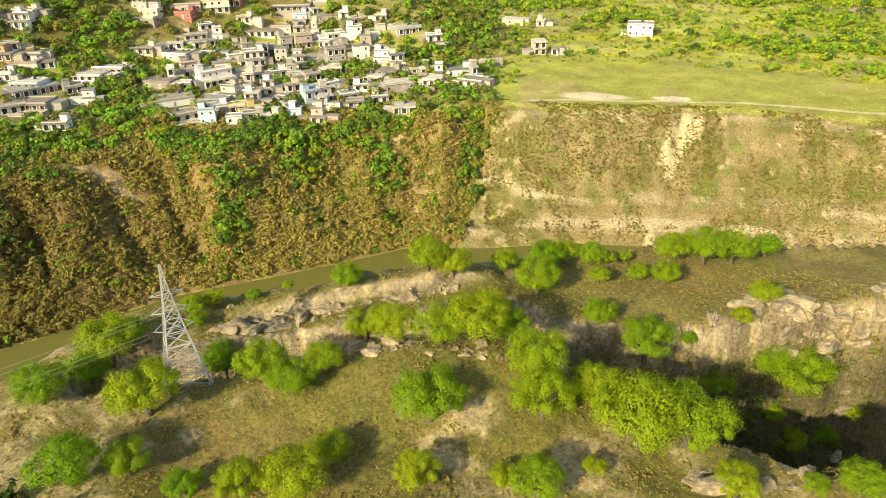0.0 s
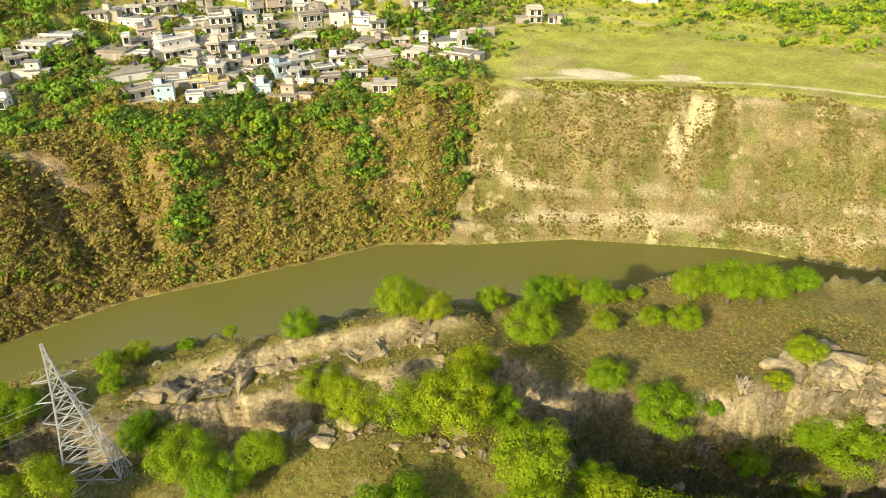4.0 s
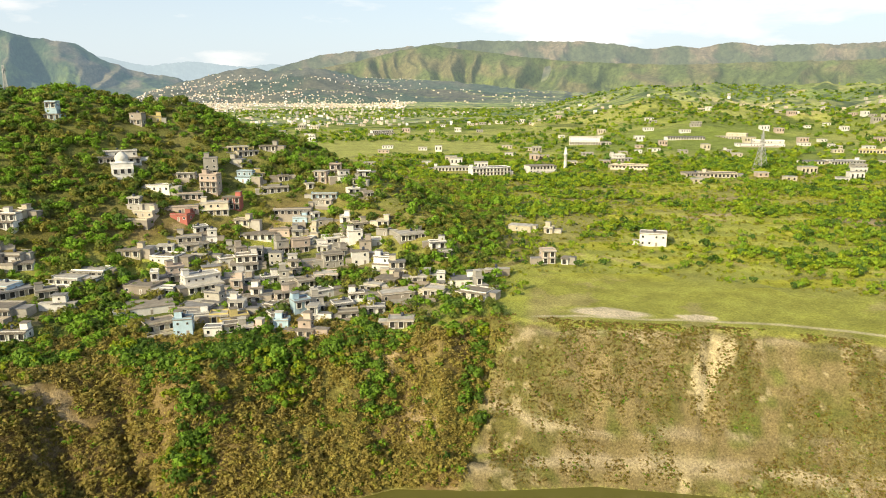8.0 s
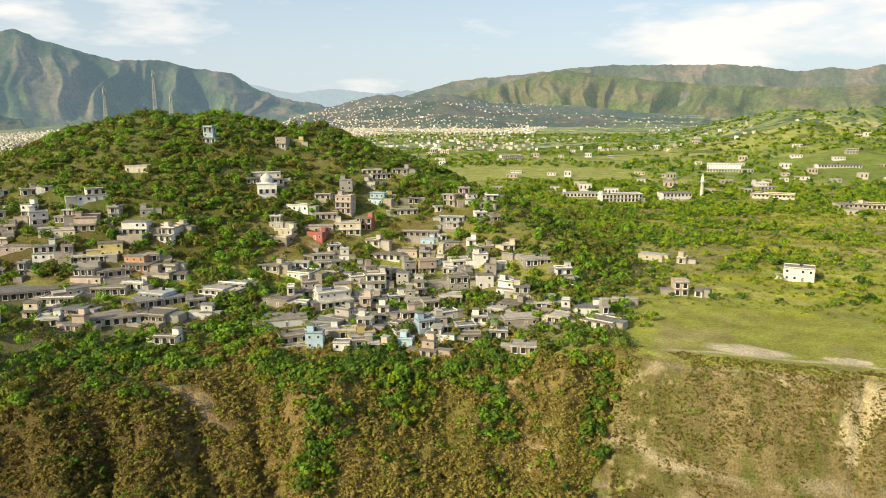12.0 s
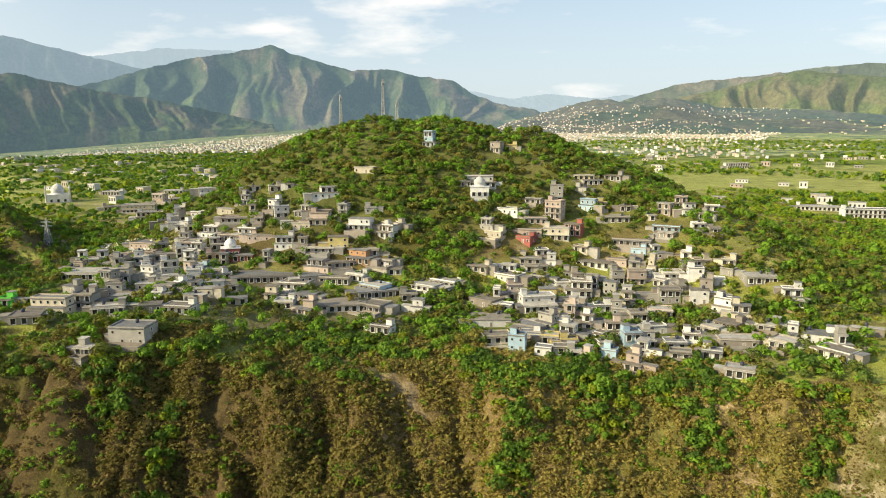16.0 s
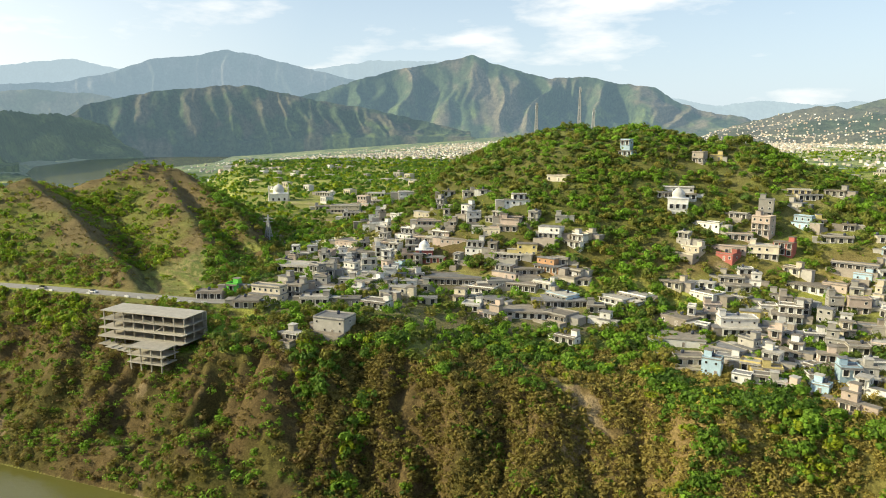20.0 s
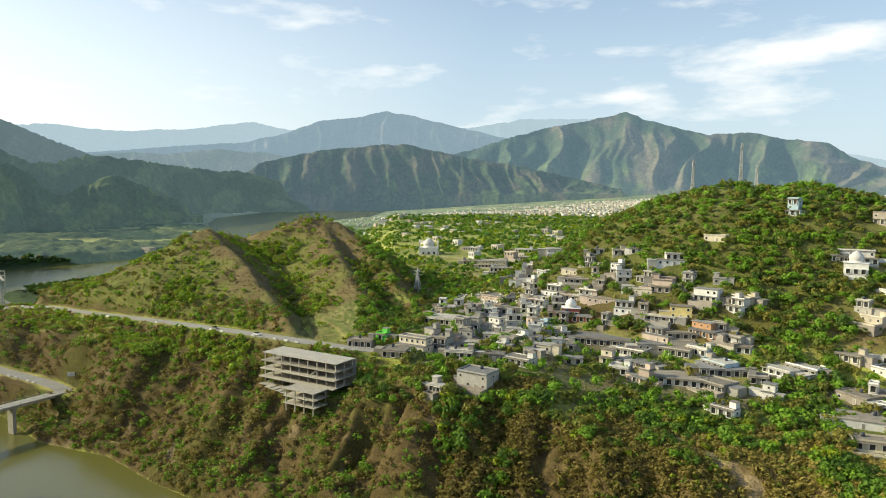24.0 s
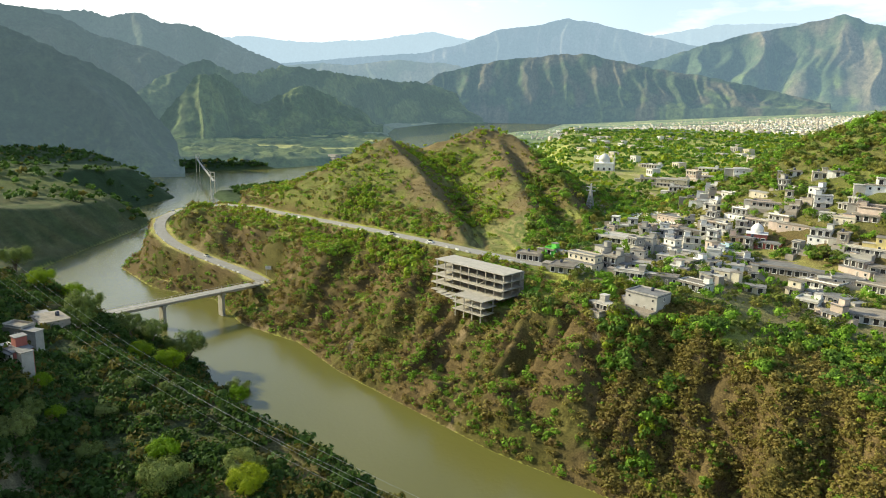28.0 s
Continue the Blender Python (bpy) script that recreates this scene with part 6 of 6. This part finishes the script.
# the footbridge upstream
A, B = Vector((-902, 8, 20)), Vector((-1210, -12, 20))
span, heading = (B - A).length, math.degrees(math.atan2(B.y - A.y, B.x - A.x))
footbridge = thing("footbridge", pose(A.x, A.y, 0, 0, 0, heading), "slender suspension footbridge with pale portal towers", "bridge")
part("deck", boxes("deck", [(span / 2, 0, 19.8, span + 24, 2.4, 0.5)]), CONCRETE, footbridge)
for at in (6, span - 6):
    tower = part("tower", boxes("tower", [(at, side * 2.4, 12, 1.0, 0.8, 34) for side in (-1, 1)]), WALL["cream"], footbridge)
    for high in (23.5, 28.5):
        part("crossbeam", boxes("crossbeam", [(at, 0, high, 0.9, 4.8, 0.8)]), WALL["cream"], tower)
for side in (-1, 1):
    sag = [(6 + (span - 12) * q / 16, side * 2.2, 21 + 8 * (2 * q / 16 - 1) ** 2) for q in range(17)]
    cable = part("main_cable", tube("main_cable", [(-14, side * 2.2, 19)] + sag + [(span + 14, side * 2.2, 19)], 0.22), STEEL, footbridge)
    for p in sag[1:-1]:
        part("hanger", bars("hanger", [(p, (p[0], p[1], 19.9))], 0.08), STEEL, cable)

# the building shell under the road
shell = thing("unfinished_building", pose(-296, 99, 0, 0, 0, 26), "bare concrete frame of an unfinished building below the road", "building")
COLUMN = boxes("column", [(0, 0, 1.55, 0.42, 0.42, 3.1)])
COLUMN.materials.append(CONCRETE)
for level in range(5):
    z = 49.6 - 3.4 * level
    right = 42 if level < 4 else 36
    front = -0.9 - (0.8 * level if level < 3 else 2.4)
    part("slab", boxes("slab", [(right / 2, (front + 12) / 2, z, right, 12 - front, 0.32)]), CONCRETE, shell)
    if level:
        for gx in range(9):
            for gy in (0, 5.5, 11):
                if gx * 5 + 0.8 < right:
                    part("column", COLUMN, None, shell, pose(0.8 + gx * 5, gy, z + 0.16))
part("back_wall", boxes("back_wall", [(21, 12.2, 42.5, 42, 0.4, 14)]), CONCRETE, shell)
for k in range(12):
    part("step", boxes("step", [(27 + 0.45 * k, 1.2, 43 + 0.3 * k, 0.5, 2.4, 0.4)]), CONCRETE, shell)
for level in range(3):
    part("wing_slab", boxes("wing_slab", [(31, -7, 39.4 - 3.0 * level, 17, 9.5, 0.3)]), CONCRETE, shell)
    for gx in range(4):
        for gy in (-11, -3.5):
            part("column", COLUMN, None, shell, pose(23.6 + gx * 4.9, gy, 36.2 - 3.0 * level))
for k in range(9):
    part("ramp_slab", boxes("ramp_slab", [(8 + 3 * k, -4.2, 36.2 - 0.35 * k, 3.2, 4, 0.35)]), CONCRETE, shell)


def lattice(name, base, high, half, tip, tiers, label, category, arms=(), thick=0.12, mat=STEEL):
    """A tapered lattice mast with legs, bracing and cross arms."""
    x, y, z = base
    ob = thing(name, pose(x, y, z, 0, 0, 28), label, category)
    level = [high * (1 - (1 - k / tiers) ** 1.25) for k in range(tiers + 1)]
    size = [tip + (half - tip) * (1 - h / high) ** 1.3 for h in level]
    corner = [[(sx * s, sy * s, h) for sx, sy in ((-1, -1), (1, -1), (1, 1), (-1, 1))] for s, h in zip(size, level)]
    for c in range(4):
        leg = part("leg", tube("leg", [corner[k][c] for k in range(tiers + 1)], thick * 1.5), mat, ob)
        q = (c + 1) % 4
        for pair in [pair for k in range(tiers) for pair in ((corner[k][c], corner[k + 1][q]), (corner[k][q], corner[k + 1][c]), (corner[k + 1][c], corner[k + 1][q]))]:
            if (Vector(pair[0]) - Vector(pair[1])).length > 0.05:
                part("brace", bars("brace", [pair], thick), mat, leg)
    for h, reach in arms:
        s = np.interp(h, level, size)
        part("cross_arm", bars("cross_arm", [((-reach, 0, h), (-s, -s, h + 0.3)), ((-reach, 0, h), (-s, s, h + 0.3)), ((-reach, 0, h), (-s, 0, h - 0.5)), ((reach, 0, h), (s, -s, h + 0.3)),
                                             ((reach, 0, h), (s, s, h + 0.3)), ((reach, 0, h), (s, 0, h - 0.5)), ((-s, 0, h), (s, 0, h))], thick), mat, ob)
    return ob


tower = lattice("power_pylon", (-45.5, 57, ground_z(-45.5, 57) - 0.5), 26.5, 4.2, 0.12, 12, "grey steel lattice power pylon beside the river", "pylon", ((15.5, 2.9), (18.6, 2.7), (21.6, 2.4)), 0.10)
for turn, reach, high, name in ((37.1, 490, 24, "a"), (33.7, 484, 30, "b"), (32.6, 478, 17, "c")):
    x, y = polar(turn, reach)
    mast = lattice("radio_mast", (x, y, ground_z(x, y) - 1), high, 1.3, 0.35, 12, "slender steel radio mast on the hilltop", "mast", (), 0.30)
    for k in range(3):
        part("antenna", boxes("antenna", [(0.9 * math.cos(2.1 * k), 0.9 * math.sin(2.1 * k), high - 2 - 0.5 * k, 0.5, 0.5, 2.2)]), WALL["white"], mast)
for x, y, high in ((259, 593, 34), (-877, 148, 34), (-700, 5, 34), (-390, 235, 16)):
    lattice("power_pylon", (x, y, max(ground_z(x, y), 0) - 0.5), high, high * 0.13, 0.2, 9, "grey steel lattice pylon in the distance", "pylon", ((high * 0.72, 3.6), (high * 0.86, 3.2)), 0.2)
# overhead lines to the near pylon
for k, (dx, dz) in enumerate(((-2.7, 15.0), (2.6, 15.0), (-2.5, 18.1), (2.5, 18.1))):
    a, b = Vector((-45.5 + dx * 0.88, 57 + dx * 0.47, ground_z(-45.5, 57) + dz)), Vector((-257 + dx, -66 - dx, 49 + dz))
    pts = [a.lerp(b, q / 24) - Vector((0, 0, 30 * (q / 24) * (1 - q / 24))) for q in range(25)]
    line = new("power_line", tube("power_line", pts, 0.022))
    line.data.materials.append(CABLE)
    tagged(line, "thin overhead power line sagging across the valley", "cable", "power lines")


def shrine(name, x, y, base, drum, wide, label, dome_mat, body_mat, spire=2.0, minarets=0):
    z = ground_z(x, y)
    ob = thing(name, pose(x, y, z, 0, 0, math.degrees(math.atan2(-x, y))), label, "shrine")
    part("hall", boxes("hall", [(0, 0, base / 2 - 1.5, wide * 2.6, wide * 2.2, base + 3)]), body_mat, ob)
    part("cornice", boxes("cornice", [(0, 0, base + 0.12, wide * 2.6 + 0.7, wide * 2.2 + 0.7, 0.24)]), WALL["white"], ob)
    part("drum", turned("drum", [(wide * 0.8, base), (wide * 0.8, base + drum), (0.01, base + drum)], 16), WALL["white"], ob)
    part("dome", turned("dome", [(wide * 0.74, base + drum), (wide * 0.84, base + drum + wide * 0.25), (wide * 0.76, base + drum + wide * 0.6), (wide * 0.45, base + drum + wide * 0.95),
                                 (wide * 0.12, base + drum + wide * 1.15), (0.02, base + drum + wide * 1.25)], 18), dome_mat, ob)
    part("finial", turned("finial", [(0.14, base + drum + wide * 1.2), (0.08, base + drum + wide * 1.2 + spire), (0.01, base + drum + wide * 1.2 + spire)], 6), STEEL, ob)
    for k in range(3):
        part("arch", ARCH, None, ob, pose((k - 1) * wide * 0.8, -wide * 1.1 - 0.012, 0.2))
    for k in range(minarets):
        s = (-1, 1, -1, 1)[k]
        part("minaret", turned("minaret", [(0.8, -1), (0.7, base + 5), (1.0, base + 5.2), (0.7, base + 5.6), (0.6, base + 7), (0.05, base + 8.4)], 10), WALL["white"], ob, pose(s * wide * 1.4, -wide * (1 if k < 2 else -1), 0))
    return ob


shrine("mosque", -170, 351, 5.5, 1.0, 4.0, "white hillside mosque with a pale dome", WALL["white"], WALL["white"], 1.5)
shrine("temple", -267, 256, 4.5, 0.8, 3.6, "temple with a white dome over dark red walls", WALL["white"], WALL["red"], 1.2)
shrine("mosque", -578, 361, 6.5, 1.5, 6.5, "white mosque with a dome and spire beside the meadow", WALL["white"], WALL["white"], 7, 2)
shrine("pavilion", -747, 55, 3.5, 0.6, 3.4, "small white domed pavilion on the ridge", WALL["white"], WALL["white"], 1)
x, y = 98, 619
ob = thing("minaret", pose(x, y, ground_z(x, y)), "slim white minaret among valley houses", "minaret")
part("shaft", turned("shaft", [(1.6, -2), (1.3, 13), (2.0, 13.3), (2.0, 14), (1.2, 14.1), (1.1, 17)], 12), WALL["white"], ob)
part("cap", turned("cap", [(1.2, 17), (1.3, 17.8), (0.7, 19), (0.02, 20.4)], 12), WALL["white"], ob)

# graveyard stones on the open slope
g = np.random.default_rng(6)
rows = []
for _ in range(420):
    x, y = -356 + g.normal() * 17, 256 + g.normal() * 9
    s = g.uniform(0.4, 1.0)
    rows.append((x, y, 0, s * 1.6, s, s * 0.8))
z = height(np.array([r[0] for r in rows]), np.array([r[1] for r in rows]))
stones = new("gravestones", boxes("gravestones", [(r[0], r[1], h + 0.3, *r[3:]) for r, h in zip(rows, z)]))
stones.data.materials.append(WALL["white"])
tagged(stones, "crowded pale gravestones on the open slope", "graveyard", kind="stuff")

# the far town and the hamlets on the mountain sides
rows = []
g = np.random.default_rng(16)
turn, reach = np.concatenate([g.normal(24, 12, 12000), g.uniform(-40, 62, 4200), g.normal(52, 6, 3200)]), np.concatenate([g.uniform(2000, 3500, 12000), g.uniform(1150, 3000, 4200), g.uniform(1250, 3000, 3200)])
x, y = -reach * np.sin(np.radians(turn)), reach * np.cos(np.radians(turn))
z, d, _ = height(x, y, True)
dense = fbm(x / 260, y / 260, 3, 191) > np.where(np.abs(turn - 18) < 14, -0.25, np.where(turn > 36, -0.12, 0.06))
for k in np.flatnonzero((d > 60) & dense & (z < np.where(np.abs(turn - 12) < 16, 215, 118))):
    if z[k] > 100 and g.random() < 0.66:
        continue
    w = g.uniform(3.0, 6.0)
    rows.append((x[k], y[k], z[k] + 1.5, w, g.uniform(4, 7), g.choice([4, 4, 5, 7])))
town = new("distant_town", boxes("distant_town", rows))
for mat in ("white", "cream", "pink", "grey"):
    town.data.materials.append(WALL[mat])
town.data.polygons.foreach_set("material_index", np.repeat(g.choice([0, 1, 2, 3, 3], len(rows)), 6).astype(np.int32))
tagged(town, "pale houses of a town spread over the far plain", "town", kind="stuff")
rows = []
for _ in range(110):
    turn, reach = g.normal(-2, 7), g.uniform(2600, 3200)
    if g.random() < 0.35:
        turn, reach = g.uniform(22, 50), g.uniform(2700, 3200)
    cx, cy = polar(turn, reach)
    rows.append((cx, cy, ground_z(cx, cy) + 2, g.uniform(5, 8), g.uniform(5, 7), 5))
hamlets = new("mountain_hamlets", boxes("mountain_hamlets", rows))
hamlets.data.materials.append(WALL["cream"])
tagged(hamlets, "tiny white hamlets on the mountain sides", "houses", kind="stuff")

# rocks of the near bluff
def boulder(seed, flat):
    """A broken block: a ball cut by random planes, with a rough skin."""
    r = random.Random(seed)
    cuts = []
    for _ in range(11):
        n = Vector((r.gauss(0, 1), r.gauss(0, 1), r.gauss(0, 0.8))).normalized()
        cuts.append((n, r.uniform(0.38, 0.72)))
    bm = bmesh.new()
    bmesh.ops.create_icosphere(bm, subdivisions=3, radius=1)
    for v in bm.verts:
        for n, far in cuts:
            over = v.co.dot(n) - far
            if over > 0:
                v.co -= n * over
        p = v.co.copy()
        v.co *= 1 + 0.26 * noise.noise(p * 1.7 + Vector((seed, 0, 0))) + 0.18 * abs(noise.noise(p * 4.1 + Vector((0, seed, 0)))) + 0.09 * noise.noise(p * 9 + Vector((0, 0, seed)))
        v.co.x *= 1.5
        v.co.z = flat * (v.co.z + 0.07 * math.sin(v.co.z * 16 + 2 * p.x))
    me = bpy.data.meshes.new("boulder")
    bm.to_mesh(me)
    bm.free()
    me.materials.append(STONE)
    return me


BOULDERS = [boulder(k, (0.85, 0.6, 0.75, 0.5, 0.95, 0.65, 0.45)[k]) for k in range(7)]
rock_rng = random.Random(8)


def rock(x, y, s, k, words):
    ob = new("boulder", BOULDERS[k % 7])
    ob.matrix_basis = pose(x, y, ground_z(x, y) - 0.22 * s, rock_rng.uniform(-9, 9), rock_rng.uniform(-9, 9), rock_rng.gauss(12, 25)) @ Matrix.Scale(s, 4)
    tagged(ob, words, "boulder", "boulders")


placed = 0
while placed < 90:
    x, y = rock_rng.uniform(-70, 90), rock_rng.uniform(30, 100)
    here = ground_z(x, y)
    fall = abs(ground_z(x + 2, y) - here) + abs(ground_z(x, y + 2) - here)
    if here < 30 or fall < 1.3:
        continue
    rock(x, y, rock_rng.uniform(0.3, 1.1), placed, "weathered yellow-grey boulder on the rocky edge")
    placed += 1
for line, count, wide, low, high, words in (
        ([(-46, 70), (-38, 73), (-21, 77), (-3, 82)], 75, 1.8, 0.6, 2.6, "tan broken rock of the outcrop above the river"),
        ([(-24, 60), (-16, 59.5), (-4, 57), (5, 54)], 34, 1.6, 0.5, 1.8, "grey-tan rock slab on the dry knoll"),
        ([(50, 77), (59, 73), (65, 72), (73, 74), (84, 79)], 75, 3.4, 0.7, 3.0, "pale tan rock of the cliff over the gully"),
        ([(25, 62), (36, 64), (48, 63)], 28, 2.0, 0.5, 1.6, "tan rock along the gully's rim"),
        ([(30, 34), (38, 33), (46, 35)], 12, 1.5, 0.8, 2.6, "pale yellow rock at the gully's lip")):
    for k in range(count):
        q = rock_rng.uniform(0, len(line) - 1.001)
        a, b = line[int(q)], line[int(q) + 1]
        x = a[0] + (q % 1) * (b[0] - a[0]) + rock_rng.gauss(0, wide * 0.5)
        y = a[1] + (q % 1) * (b[1] - a[1]) + rock_rng.gauss(0, wide * 0.5)
        rock(x, y, low + (high - low) * rock_rng.random() ** 2, k, words)


def car(x, y, z, turn, colour):
    ob = thing("car", pose(x, y, z, 0, 0, turn), f"small {colour} car on the road", "car", "cars on the road")
    part("body", boxes("body", [(0, 0, 0.62, 4.0, 1.65, 0.7)]), WALL[colour], ob)
    part("cabin", boxes("cabin", [(-0.2, 0, 1.2, 2.1, 1.45, 0.55)]), GLASS, ob)
    for sx in (-1.25, 1.25):
        for sy in (-0.8, 0.8):
            part("wheel", bpy.data.meshes.get("wheel") or turned("wheel", [(0.02, -0.1), (0.32, -0.1), (0.32, 0.1), (0.02, 0.1)], 12), TANK, ob, pose(sx, sy, 0.32, 90))


for k, colour in ((14, "white"), (70, "white"), (66, "grey"), (96, "white")):
    p, side = run[min(k, len(run) - 2)]
    q = run[min(k, len(run) - 2) + 1][0]
    car(p.x + side.x * 1.5, p.y + side.y * 1.5, p.z + 0.03, math.degrees(math.atan2(q.y - p.y, q.x - p.x)), colour)
board = thing("signboard", pose(-418, 33, ground_z(-418, 33), 0, 0, 70), "plain white roadside signboard at the bridge", "sign")
part("panel", boxes("panel", [(0, 0, 4.6, 3.6, 0.15, 2.2)]), WALL["white"], board)
for s in (-1.4, 1.4):
    part("post", boxes("post", [(s, 0.1, 1.7, 0.14, 0.14, 3.8)]), STEEL, board)
